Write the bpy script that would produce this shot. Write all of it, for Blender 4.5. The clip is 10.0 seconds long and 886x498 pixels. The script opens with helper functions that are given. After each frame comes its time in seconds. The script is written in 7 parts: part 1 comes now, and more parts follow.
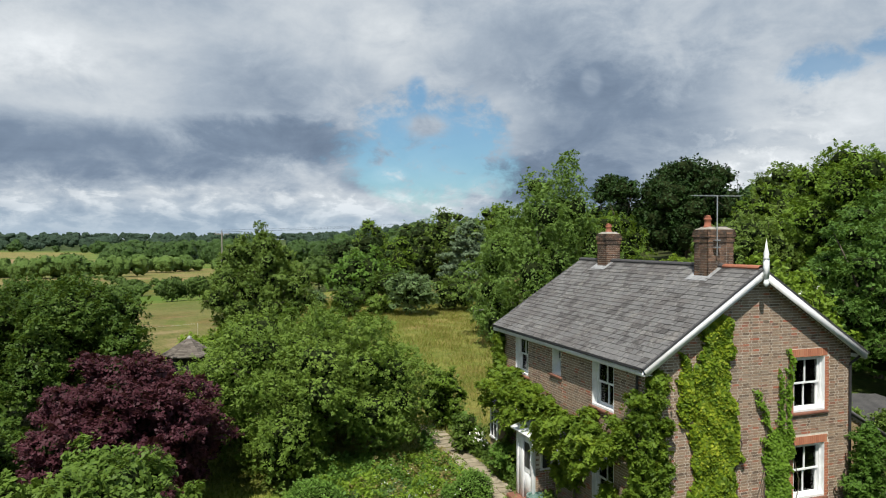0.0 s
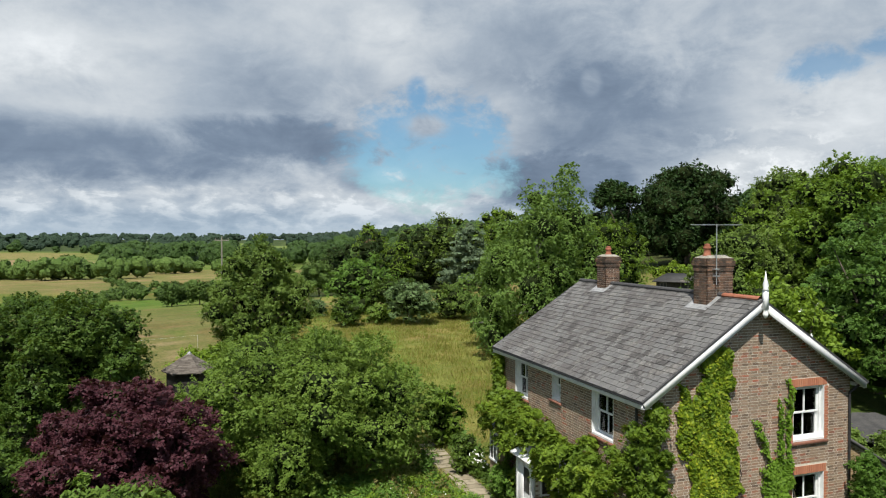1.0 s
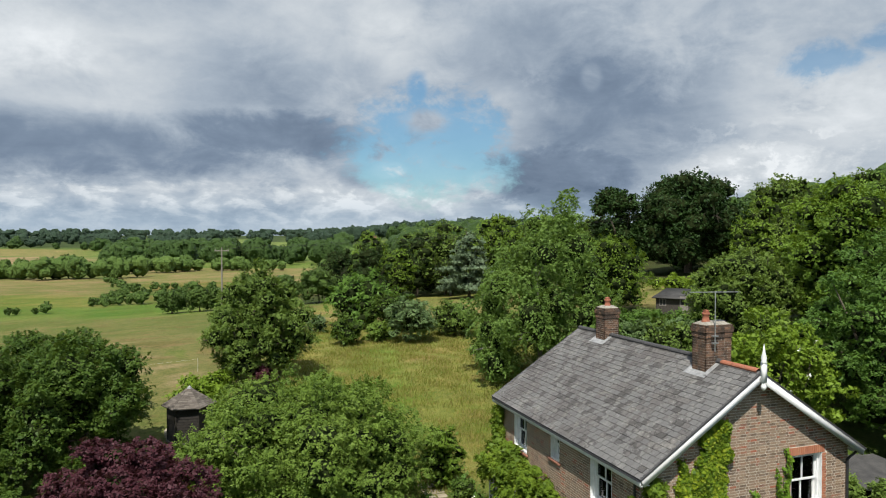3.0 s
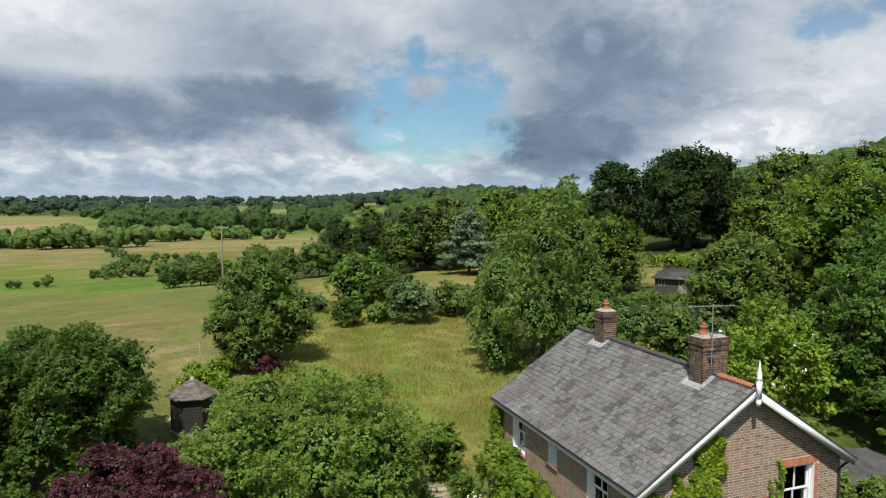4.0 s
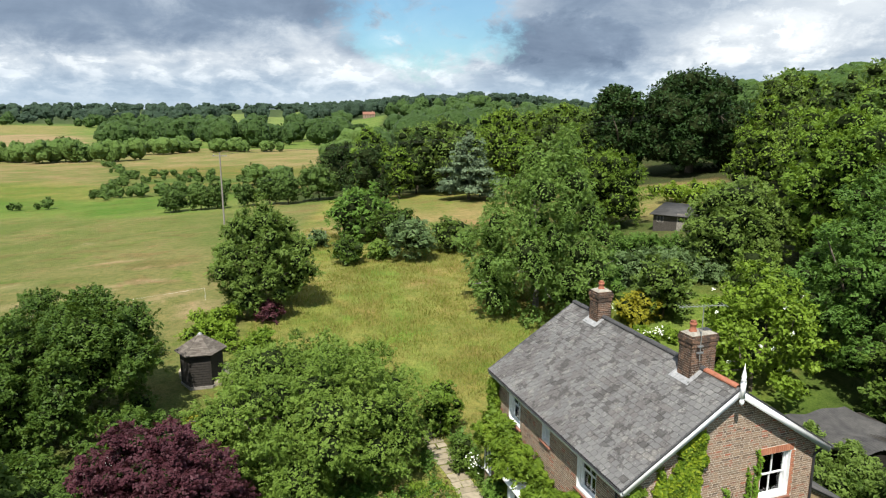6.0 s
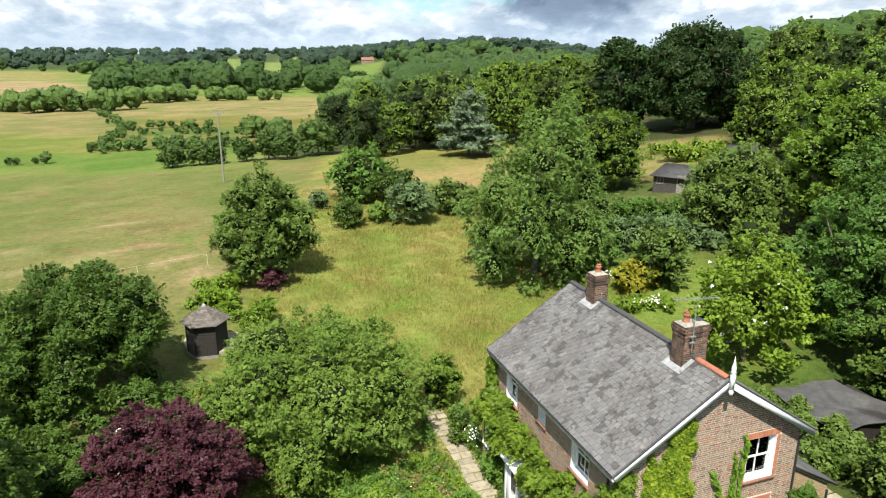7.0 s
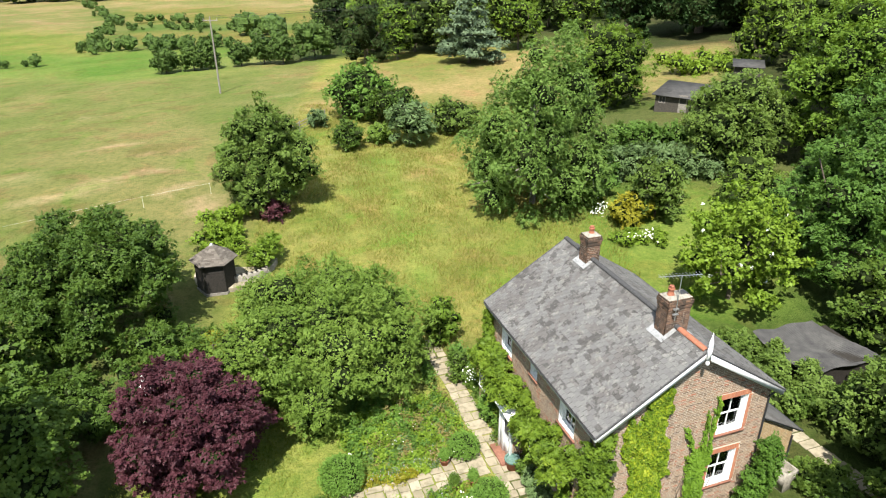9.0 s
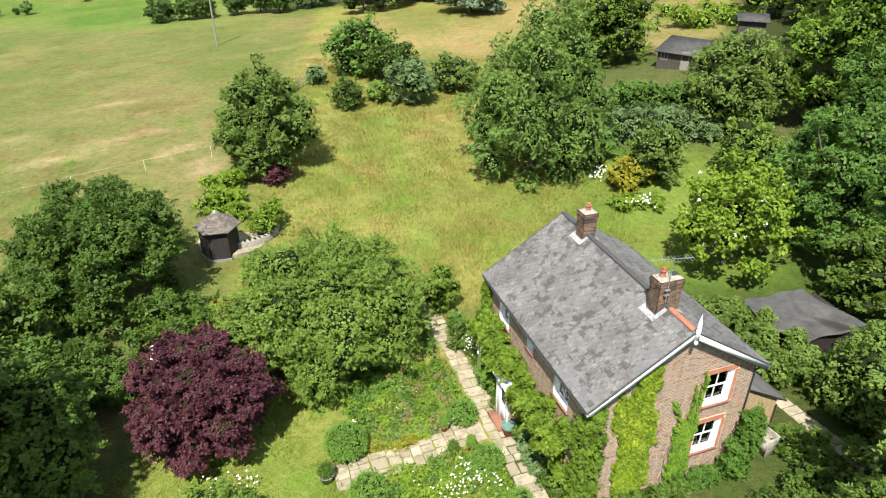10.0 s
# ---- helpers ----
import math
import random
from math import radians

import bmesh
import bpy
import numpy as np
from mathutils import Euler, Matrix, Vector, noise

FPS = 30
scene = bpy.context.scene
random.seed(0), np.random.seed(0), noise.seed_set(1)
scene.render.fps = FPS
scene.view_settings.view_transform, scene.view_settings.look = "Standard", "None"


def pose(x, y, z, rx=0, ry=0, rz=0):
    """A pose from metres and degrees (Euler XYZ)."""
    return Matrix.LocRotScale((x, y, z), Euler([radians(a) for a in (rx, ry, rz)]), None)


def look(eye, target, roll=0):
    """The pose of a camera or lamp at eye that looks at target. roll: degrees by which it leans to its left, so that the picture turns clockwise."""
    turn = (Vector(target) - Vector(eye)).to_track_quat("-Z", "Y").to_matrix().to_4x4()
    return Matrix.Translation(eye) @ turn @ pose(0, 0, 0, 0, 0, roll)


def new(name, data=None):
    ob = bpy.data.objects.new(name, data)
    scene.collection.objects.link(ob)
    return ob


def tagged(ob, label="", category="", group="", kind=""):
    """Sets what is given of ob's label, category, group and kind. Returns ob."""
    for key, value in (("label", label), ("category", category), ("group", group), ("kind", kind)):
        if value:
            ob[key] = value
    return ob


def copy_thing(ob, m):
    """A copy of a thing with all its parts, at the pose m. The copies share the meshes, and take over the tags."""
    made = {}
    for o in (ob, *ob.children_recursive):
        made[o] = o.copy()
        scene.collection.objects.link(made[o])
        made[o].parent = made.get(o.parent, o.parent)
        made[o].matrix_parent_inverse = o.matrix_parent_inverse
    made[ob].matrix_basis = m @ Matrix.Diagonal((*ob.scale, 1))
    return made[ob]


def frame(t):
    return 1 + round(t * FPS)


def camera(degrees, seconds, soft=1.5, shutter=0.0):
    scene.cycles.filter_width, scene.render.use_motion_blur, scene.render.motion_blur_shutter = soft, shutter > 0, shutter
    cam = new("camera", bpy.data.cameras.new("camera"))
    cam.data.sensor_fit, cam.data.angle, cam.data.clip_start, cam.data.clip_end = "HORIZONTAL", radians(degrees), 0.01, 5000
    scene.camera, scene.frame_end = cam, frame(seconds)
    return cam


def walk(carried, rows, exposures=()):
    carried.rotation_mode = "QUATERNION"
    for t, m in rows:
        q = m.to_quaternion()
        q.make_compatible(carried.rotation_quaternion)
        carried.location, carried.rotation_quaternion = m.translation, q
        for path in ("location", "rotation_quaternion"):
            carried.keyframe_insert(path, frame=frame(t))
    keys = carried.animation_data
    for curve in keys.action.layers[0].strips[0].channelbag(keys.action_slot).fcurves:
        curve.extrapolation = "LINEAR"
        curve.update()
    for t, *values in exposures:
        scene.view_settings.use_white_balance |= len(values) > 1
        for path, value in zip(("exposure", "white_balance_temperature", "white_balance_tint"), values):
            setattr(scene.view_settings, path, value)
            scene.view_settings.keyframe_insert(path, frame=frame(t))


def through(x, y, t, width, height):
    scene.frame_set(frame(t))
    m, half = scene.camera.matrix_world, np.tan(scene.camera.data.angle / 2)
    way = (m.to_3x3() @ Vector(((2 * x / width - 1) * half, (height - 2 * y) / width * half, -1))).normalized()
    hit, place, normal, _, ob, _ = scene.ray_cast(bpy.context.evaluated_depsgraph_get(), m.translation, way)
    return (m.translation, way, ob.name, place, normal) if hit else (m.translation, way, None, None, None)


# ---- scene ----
# camera: a drone rising straight up and tipping its view downwards
cam = camera(67.13, 10.0, soft=1.1)
ROWS = [
    (0.0, 8.43, -0.72), (1.0, 9.25, -0.71), (2.0, 10.165, -0.68), (2.5, 10.69, -0.67), (4.0, 12.67, -4.00), (4.5, 13.355, -5.91),
    (5.0, 14.037, -7.81), (5.5, 14.72, -9.76), (7.0, 16.83, -16.34), (7.5, 17.56, -18.64), (8.0, 18.28, -20.91),
    (9.0, 19.72, -25.55), (10.0, 21.14, -30.23),
]
walk(cam, [(t, pose(-0.06 + 0.012 * t, 0, z, 90 + pitch, 0, 0)) for t, z, pitch in ROWS],
     exposures=[(0.0, 0.33), (2.5, 0.30), (4.5, 0.39), (5.5, 0.57), (7.0, 0.93), (7.5, 1.06), (8.5, 1.12), (10.0, 1.13)])

# ---- light ----
SUN_EL, SUN_DIR = radians(58), Vector((-0.20, -0.98))      # the sun stands behind the camera, a little to its left
sun = new("sun", bpy.data.lights.new("sun", "SUN"))
sun.data.energy, sun.data.angle, sun.data.color = 5.0, radians(0.55), (1.0, 0.95, 0.86)
sun.matrix_world = look((-20, -98, 160), (0, 0, 0))


class Nodes:
    """Small helper to wire shader nodes."""

    def __init__(self, tree):
        self.t = tree
        tree.nodes.clear()

    def n(self, kind, **kw):
        node = self.t.nodes.new(kind)
        for k, v in kw.items():
            if k == "op":
                node.operation = v
            elif k == "blend":
                node.blend_type = v
            elif k == "dtype":
                node.data_type = v
        return node

    def put(self, sock, v):
        if isinstance(v, (int, float)):
            sock.default_value = v
        elif isinstance(v, (tuple, list)):
            sock.default_value = v if len(v) != 3 or sock.type != "RGBA" else (*v, 1)
        else:
            self.t.links.new(v, sock)

    def math(self, op, a, b=0.0, c=0.0, clamp=False):
        m = self.n("ShaderNodeMath", op=op)
        m.use_clamp = clamp
        for s, v in zip(m.inputs, (a, b, c)):
            self.put(s, v)
        return m.outputs[0]

    def mix(self, f, a, b, blend="MIX"):
        m = self.n("ShaderNodeMix", dtype="RGBA", blend=blend)
        self.put(m.inputs[0], f), self.put(m.inputs[6], a), self.put(m.inputs[7], b)
        return m.outputs[2]

    def noise(self, vec, scale, detail=4, rough=0.55, dist=0.0):
        m = self.n("ShaderNodeTexNoise")
        if vec is not None:
            self.put(m.inputs["Vector"], vec)
        self.put(m.inputs["Scale"], scale), self.put(m.inputs["Detail"], detail)
        self.put(m.inputs["Roughness"], rough), self.put(m.inputs["Distortion"], dist)
        return m.outputs[0]

    def ramp(self, f, stops):
        m = self.n("ShaderNodeValToRGB")
        e = m.color_ramp.elements
        while len(e) < len(stops):
            e.new(0.5)
        for el, (p, c) in zip(e, stops):
            el.position, el.color = p, (*c, 1) if len(c) == 3 else c
        self.put(m.inputs[0], f)
        return m.outputs[0]

    def smooth(self, f, a, b):
        m = self.n("ShaderNodeMapRange")
        m.interpolation_type = "SMOOTHSTEP"
        for s, v in zip(m.inputs, (f, a, b, 0.0, 1.0)):
            self.put(s, v)
        return m.outputs[0]

    def bump(self, h, strength, dist=0.02):
        m = self.n("ShaderNodeBump")
        self.put(m.inputs["Strength"], strength), self.put(m.inputs["Distance"], dist), self.put(m.inputs["Height"], h)
        return m.outputs[0]


# sky: blue air behind broken fair-weather cloud, dark-bellied banks and bright edges
world = bpy.data.worlds.new("sky")
scene.world = world
world.use_nodes = True
W = Nodes(world.node_tree)
coord = W.n("ShaderNodeTexCoord").outputs["Generated"]
air = W.n("ShaderNodeTexSky")
air.sky_type, air.sun_disc, air.sun_elevation, air.sun_rotation = "NISHITA", False, SUN_EL, math.atan2(-SUN_DIR.x, SUN_DIR.y)
air.air_density, air.dust_density, air.ozone_density = 1.0, 0.8, 1.5
sep = W.n("ShaderNodeSeparateXYZ")
W.put(sep.inputs[0], coord)
dx, dy, dz = sep.outputs
az = W.math("MULTIPLY", W.math("ARCTAN2", dx, dy), 57.2958)
el = W.math("MULTIPLY", W.math("ARCSINE", dz), 57.2958)
flat = W.n("ShaderNodeCombineXYZ")
den = W.math("ADD", W.math("MAXIMUM", dz, 0.0), 0.10)
W.put(flat.inputs[0], W.math("DIVIDE", dx, den)), W.put(flat.inputs[1], W.math("DIVIDE", dy, den))
wob = W.noise(flat.outputs[0], 0.9, 6, 0.6)
fine = W.noise(flat.outputs[0], 2.6, 7, 0.62, 0.3)
polar = W.n("ShaderNodeCombineXYZ")
W.put(polar.inputs[0], W.math("MULTIPLY", az, 0.1)), W.put(polar.inputs[1], W.math("MULTIPLY", el, 0.15))
puff = W.noise(polar.outputs[0], 1.9, 9, 0.62, 0.35)
puff2 = W.noise(polar.outputs[0], 0.8, 8, 0.55, 0.6)
curl = W.noise(polar.outputs[0], 5.5, 8, 0.65, 0.2)


def patch(a0, e0, wa, we, rag=0.55, hard=0.5):
    """A soft ragged patch of sky about azimuth a0 and height e0, in degrees."""
    u = W.math("POWER", W.math("ABSOLUTE", W.math("DIVIDE", W.math("SUBTRACT", az, a0), wa)), 2.0)
    v = W.math("POWER", W.math("ABSOLUTE", W.math("DIVIDE", W.math("SUBTRACT", el, e0), we)), 2.0)
    r = W.math("ADD", W.math("SQRT", W.math("ADD", u, v)), W.math("ADD", W.math("MULTIPLY", W.math("SUBTRACT", puff, 0.5), rag * 3.4), W.math("MULTIPLY", W.math("SUBTRACT", curl, 0.5), rag * 1.5)))
    return W.math("SUBTRACT", 1.0, W.smooth(r, 1.0 - hard, 1.0 + hard))


def most(*vals):
    out = vals[0]
    for v in vals[1:]:
        out = W.math("MAXIMUM", out, v)
    return out


blue = most(patch(-1.2, 7.6, 6.6, 4.3, 0.55, 0.3), patch(-2.2, 12.2, 0.9, 1.5, 0.3, 0.5), W.math("MULTIPLY", patch(29.6, 12.7, 2.0, 0.8, 1.5, 0.8), 0.85), W.math("MULTIPLY", patch(33.0, 13.8, 1.2, 0.7, 1.2, 0.8), 0.8),
            patch(75, 30, 25, 12, 0.7, 0.4), patch(-90, 35, 30, 15, 0.7, 0.4), patch(180, 35, 60, 22, 0.7, 0.4))
veil = W.smooth(W.noise(polar.outputs[0], 3.2, 7, 0.6, 0.4), 0.52, 0.68)
blue = W.math("MULTIPLY", blue, W.math("SUBTRACT", 1.0, most(W.math("MULTIPLY", veil, 0.75), patch(-1.4, 9.7, 1.9, 0.9, 0.8, 0.6))))
dark = most(W.math("MULTIPLY", patch(-28, 6.6, 16, 2.4, 0.45, 0.6), 0.7), W.math("MULTIPLY", patch(-14, 8.2, 9, 1.9, 0.45, 0.6), 0.8), W.math("MULTIPLY", patch(9.5, 5.0, 6.5, 3.0, 0.4, 0.5), 0.85),
            W.math("MULTIPLY", patch(12, 9.5, 11, 5.5, 0.5, 0.7), 0.52), W.math("MULTIPLY", patch(8, 15.5, 8, 3.6, 0.5, 0.7), 0.34), W.math("MULTIPLY", patch(-7.4, 5.2, 1.6, 1.0, 0.8, 0.7), 0.35),
            W.math("MULTIPLY", patch(-18, 12, 10, 2.6, 0.6, 0.8), 0.3), W.math("MULTIPLY", patch(-24, 1.6, 16, 0.9, 0.8, 0.7), 0.35))
lit = most(W.math("MULTIPLY", patch(-19, 3.9, 15, 0.6, 0.9, 0.5), 0.3), patch(-4.6, 5.6, 1.3, 0.6, 0.7, 0.35), patch(3.6, 4.6, 1.5, 0.9, 0.7, 0.4), W.math("MULTIPLY", patch(-3, 3.0, 7, 1.0, 0.9, 0.5), 0.6),
           W.math("MULTIPLY", patch(25, 5.4, 6, 1.8, 0.8, 0.4), 1.0), W.math("MULTIPLY", patch(30, 9, 8, 3.2, 0.8, 0.6), 0.6), W.math("MULTIPLY", patch(-31, 13.0, 10, 3.6, 0.6, 0.7), 0.75), W.math("MULTIPLY", patch(-6, 17.5, 9, 3.4, 0.6, 0.8), 0.45),
           W.math("MULTIPLY", patch(5.0, 10.2, 2.8, 2.4, 0.8, 0.6), 0.6), W.math("MULTIPLY", patch(12.5, 13.0, 0.7, 0.9, 0.5, 0.5), 0.45))
heap_at = W.n("ShaderNodeCombineXYZ")
W.put(heap_at.inputs[0], W.math("MULTIPLY", az, 0.24)), W.put(heap_at.inputs[1], W.math("MULTIPLY", el, 0.5))
heap_noise = W.noise(heap_at.outputs[0], 1.3, 9, 0.58, 0.25)
low_sky = W.math("MULTIPLY", W.smooth(el, 5.4, 3.6), W.smooth(el, 0.2, 1.4))
heap = W.math("MULTIPLY", W.math("MULTIPLY", W.smooth(heap_noise, 0.47, 0.60), low_sky), W.math("SUBTRACT", 1.0, patch(12, 5.2, 8, 2.6, 0.3, 0.3)))
gap = W.math("MULTIPLY", W.math("MULTIPLY", W.smooth(heap_noise, 0.47, 0.38), low_sky), 0.09)
bright = W.math("MULTIPLY", W.smooth(curl, 0.50, 0.62), W.math("MULTIPLY", patch(27, 6.2, 8, 2.8, 0.9, 0.5), 0.14))
shade = W.math("ADD", W.math("MULTIPLY", W.math("SUBTRACT", puff, 0.5), 0.5), W.math("ADD", W.math("MULTIPLY", W.math("SUBTRACT", fine, 0.5), 0.2), W.math("MULTIPLY", W.math("SUBTRACT", puff2, 0.5), 0.45)))
tone = W.math("ADD", 0.62, W.math("SUBTRACT", W.math("MULTIPLY", lit, 0.32), W.math("MULTIPLY", dark, 0.50)))
tone = W.math("ADD", W.math("ADD", tone, shade), W.math("ADD", bright, W.math("SUBTRACT", W.math("MULTIPLY", heap, 0.24), gap)))
cloud_col = W.ramp(tone, [(0.0, (0.11, 0.157, 0.235)), (0.3, (0.22, 0.287, 0.385)), (0.55, (0.405, 0.475, 0.56)), (0.8, (0.65, 0.70, 0.745)), (1.0, (0.88, 0.92, 0.95))])
cloud_col = W.mix(W.math("MULTIPLY", W.smooth(el, 4.6, 0.6), 0.5), cloud_col, (0.40, 0.53, 0.66))
blue_bg, cloud_bg, sky_mix = W.n("ShaderNodeBackground"), W.n("ShaderNodeBackground"), W.n("ShaderNodeMixShader")
W.put(blue_bg.inputs[0], W.mix(1.0, air.outputs[0], (0.66, 0.92, 1.0), "MULTIPLY")), W.put(blue_bg.inputs[1], 0.088)
W.put(cloud_bg.inputs[0], cloud_col), W.put(cloud_bg.inputs[1], 0.78)
W.put(sky_mix.inputs[0], W.math("SUBTRACT", 1.0, W.math("MULTIPLY", blue, 0.86)))
W.put(sky_mix.inputs[1], blue_bg.outputs[0]), W.put(sky_mix.inputs[2], cloud_bg.outputs[0])
world_out = W.n("ShaderNodeOutputWorld")
W.put(world_out.inputs[0], sky_mix.outputs[0])

# ---- materials ----
def surface(name, build, rough=0.7, metal=0.0, spec=0.35):
    """A principled material; build(N, position) returns colour and, if wanted, a height for the relief, its strength and depth."""
    m = bpy.data.materials.new(name)
    m.use_nodes = True
    N = Nodes(m.node_tree)
    p = N.n("ShaderNodeBsdfPrincipled")
    pos = N.n("ShaderNodeNewGeometry").outputs["Position"]
    got = build(N, pos)
    N.put(p.inputs["Base Color"], got[0])
    N.put(p.inputs["Roughness"], got[4] if len(got) > 4 else rough), N.put(p.inputs["Metallic"], metal)
    N.put(p.inputs["Specular IOR Level"], spec)
    if len(got) > 1 and got[1] is not None:
        N.put(p.inputs["Normal"], N.bump(got[1], got[2], got[3]))
    out = N.n("ShaderNodeOutputMaterial")
    N.put(out.inputs[0], p.outputs[0])
    return m


def piece_random(N):
    """One number a piece, for objects of their own and for joined pieces alike."""
    o = N.n("ShaderNodeObjectInfo").outputs["Random"]
    i = N.n("ShaderNodeNewGeometry").outputs["Random Per Island"]
    return N.math("FRACT", N.math("ADD", o, i))


def leaf_material(name, dark, mid, light, through=0.3, patchy=0.35, rough=0.55, spec=0.18, each=0.2, relief=0.0):
    """Leaves: each one of its own tone, drifting in patches over the crown, some light passing through."""
    m = bpy.data.materials.new(name)
    m.use_nodes = True
    N = Nodes(m.node_tree)
    g = N.n("ShaderNodeNewGeometry")
    r = g.outputs["Random Per Island"]
    drift = N.noise(g.outputs["Position"], patchy, 3, 0.6)
    spray = N.noise(g.outputs["Position"], max(2.2, patchy * 3) if not relief else relief, 4, 0.7)
    f = N.math("ADD", N.math("ADD", N.math("MULTIPLY", r, each), 0.19 - each * 0.5), N.math("ADD", N.math("MULTIPLY", N.math("SUBTRACT", drift, 0.36), 0.75), N.math("MULTIPLY", N.math("SUBTRACT", spray, 0.24), 0.5)), clamp=True)
    tree_tone = N.n("ShaderNodeObjectInfo").outputs["Random"]
    f = N.math("ADD", f, N.math("MULTIPLY", N.math("SUBTRACT", tree_tone, 0.5), 0.22), clamp=True)
    col = N.ramp(f, [(0.05, dark), (0.5, mid), (0.95, light)])
    p, tr, mx = N.n("ShaderNodeBsdfPrincipled"), N.n("ShaderNodeBsdfTranslucent"), N.n("ShaderNodeMixShader")
    N.put(p.inputs["Base Color"], col), N.put(p.inputs["Roughness"], rough), N.put(p.inputs["Specular IOR Level"], spec)
    if relief:                                                           # leaf masses of far crowns
        N.put(p.inputs["Normal"], N.bump(N.noise(g.outputs["Position"], relief, 5, 0.7, 0.3), 1.0, 1.1 / relief))
    N.put(tr.inputs[0], N.mix(0.5, col, (light[0] * 1.2, light[1] * 1.2, light[2] * 0.6)))
    N.put(mx.inputs[0], through), N.put(mx.inputs[1], p.outputs[0]), N.put(mx.inputs[2], tr.outputs[0])
    N.put(N.n("ShaderNodeOutputMaterial").inputs[0], mx.outputs[0])
    return m


LEAF_APPLE = leaf_material("leaf_apple", (0.058, 0.109, 0.018), (0.130, 0.207, 0.033), (0.226, 0.311, 0.064))
LEAF_OVAL = leaf_material("leaf_pear", (0.064, 0.109, 0.021), (0.134, 0.207, 0.041), (0.219, 0.299, 0.066))
LEAF_HAZEL = leaf_material("leaf_hazel", (0.032, 0.073, 0.013), (0.081, 0.140, 0.022), (0.159, 0.223, 0.035))
LEAF_BIRCH = leaf_material("leaf_birch", (0.070, 0.127, 0.028), (0.139, 0.230, 0.049), (0.219, 0.316, 0.075))
LEAF_ASH = leaf_material("leaf_ash", (0.045, 0.101, 0.021), (0.096, 0.184, 0.032), (0.171, 0.276, 0.054))
LEAF_WOOD = leaf_material("leaf_woodland", (0.069, 0.133, 0.018), (0.151, 0.248, 0.029), (0.253, 0.350, 0.047), patchy=0.12)
LEAF_SCRUB = leaf_material("leaf_scrub", (0.048, 0.090, 0.021), (0.094, 0.159, 0.034), (0.155, 0.230, 0.054), through=0.12, patchy=0.06, each=0.1, relief=0.9)
LEAF_LEAFY = leaf_material("leaf_bright", (0.070, 0.127, 0.015), (0.139, 0.224, 0.026), (0.225, 0.310, 0.043), patchy=0.3)
LEAF_UPPER = leaf_material("leaf_upper", (0.032, 0.069, 0.015), (0.064, 0.121, 0.024), (0.118, 0.184, 0.039), through=0.12, patchy=0.05, each=0.1, relief=0.7)
LEAF_CREEPER = leaf_material("leaf_virginia", (0.064, 0.138, 0.015), (0.139, 0.247, 0.024), (0.235, 0.345, 0.043), patchy=0.8)
LEAF_STRAW = leaf_material("leaf_straw", (0.14, 0.13, 0.045), (0.26, 0.22, 0.085), (0.40, 0.33, 0.15), patchy=0.6)
LEAF_OAK = leaf_material("leaf_oak", (0.017, 0.041, 0.011), (0.036, 0.078, 0.018), (0.066, 0.121, 0.028), through=0.12)
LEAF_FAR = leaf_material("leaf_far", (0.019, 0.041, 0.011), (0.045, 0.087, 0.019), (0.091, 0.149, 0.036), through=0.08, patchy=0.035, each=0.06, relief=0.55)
# blue raised in this leaf colour to paint the haze of distance
LEAF_HAZED = leaf_material("leaf_hill_hazed", (0.020, 0.040, 0.025), (0.036, 0.064, 0.036), (0.06, 0.095, 0.05), through=0.05, patchy=0.02, each=0.04, relief=0.25)
LEAF_PINE = leaf_material("leaf_pine", (0.06, 0.095, 0.055), (0.11, 0.16, 0.09), (0.17, 0.225, 0.125), through=0.1)
LEAF_ACER = leaf_material("leaf_acer", (0.035, 0.011, 0.016), (0.095, 0.032, 0.043), (0.205, 0.085, 0.10), through=0.22)
LEAF_IVY = leaf_material("leaf_ivy", (0.06, 0.12, 0.010), (0.17, 0.25, 0.016), (0.36, 0.38, 0.028), patchy=0.8, each=0.7)
LEAF_IVY_DARK = leaf_material("leaf_creeper", (0.043, 0.098, 0.015), (0.086, 0.172, 0.024), (0.150, 0.253, 0.037), patchy=0.8)
LEAF_WISTERIA = leaf_material("leaf_wisteria", (0.028, 0.067, 0.009), (0.139, 0.218, 0.022), (0.407, 0.448, 0.060), patchy=0.9)
LEAF_BOX = leaf_material("leaf_box", (0.07, 0.14, 0.022), (0.125, 0.23, 0.038), (0.18, 0.30, 0.055), patchy=1.5)
LEAF_GOLD = leaf_material("leaf_gold", (0.12, 0.14, 0.015), (0.24, 0.23, 0.02), (0.36, 0.32, 0.03), patchy=0.8)
LEAF_LIME = leaf_material("leaf_lime", (0.086, 0.149, 0.016), (0.171, 0.265, 0.027), (0.278, 0.380, 0.043), patchy=0.6)
LEAF_GREY = leaf_material("leaf_grey", (0.080, 0.132, 0.054), (0.139, 0.213, 0.083), (0.219, 0.310, 0.134), patchy=0.8)
PETAL_WHITE = surface("petal_white", lambda N, p: (N.mix(piece_random(N), (0.85, 0.85, 0.80), (0.7, 0.72, 0.62)),), 0.6)
PETAL_LILAC = surface("petal_lilac", lambda N, p: (N.mix(piece_random(N), (0.33, 0.29, 0.40), (0.44, 0.39, 0.50)),), 0.6)
BARK = surface("bark", lambda N, p: (N.ramp(N.noise(p, 6, 6, 0.65), [(0.3, (0.05, 0.04, 0.03)), (0.7, (0.17, 0.145, 0.115))]), N.noise(p, 18, 4), 0.6, 0.03), 0.9, spec=0.1)
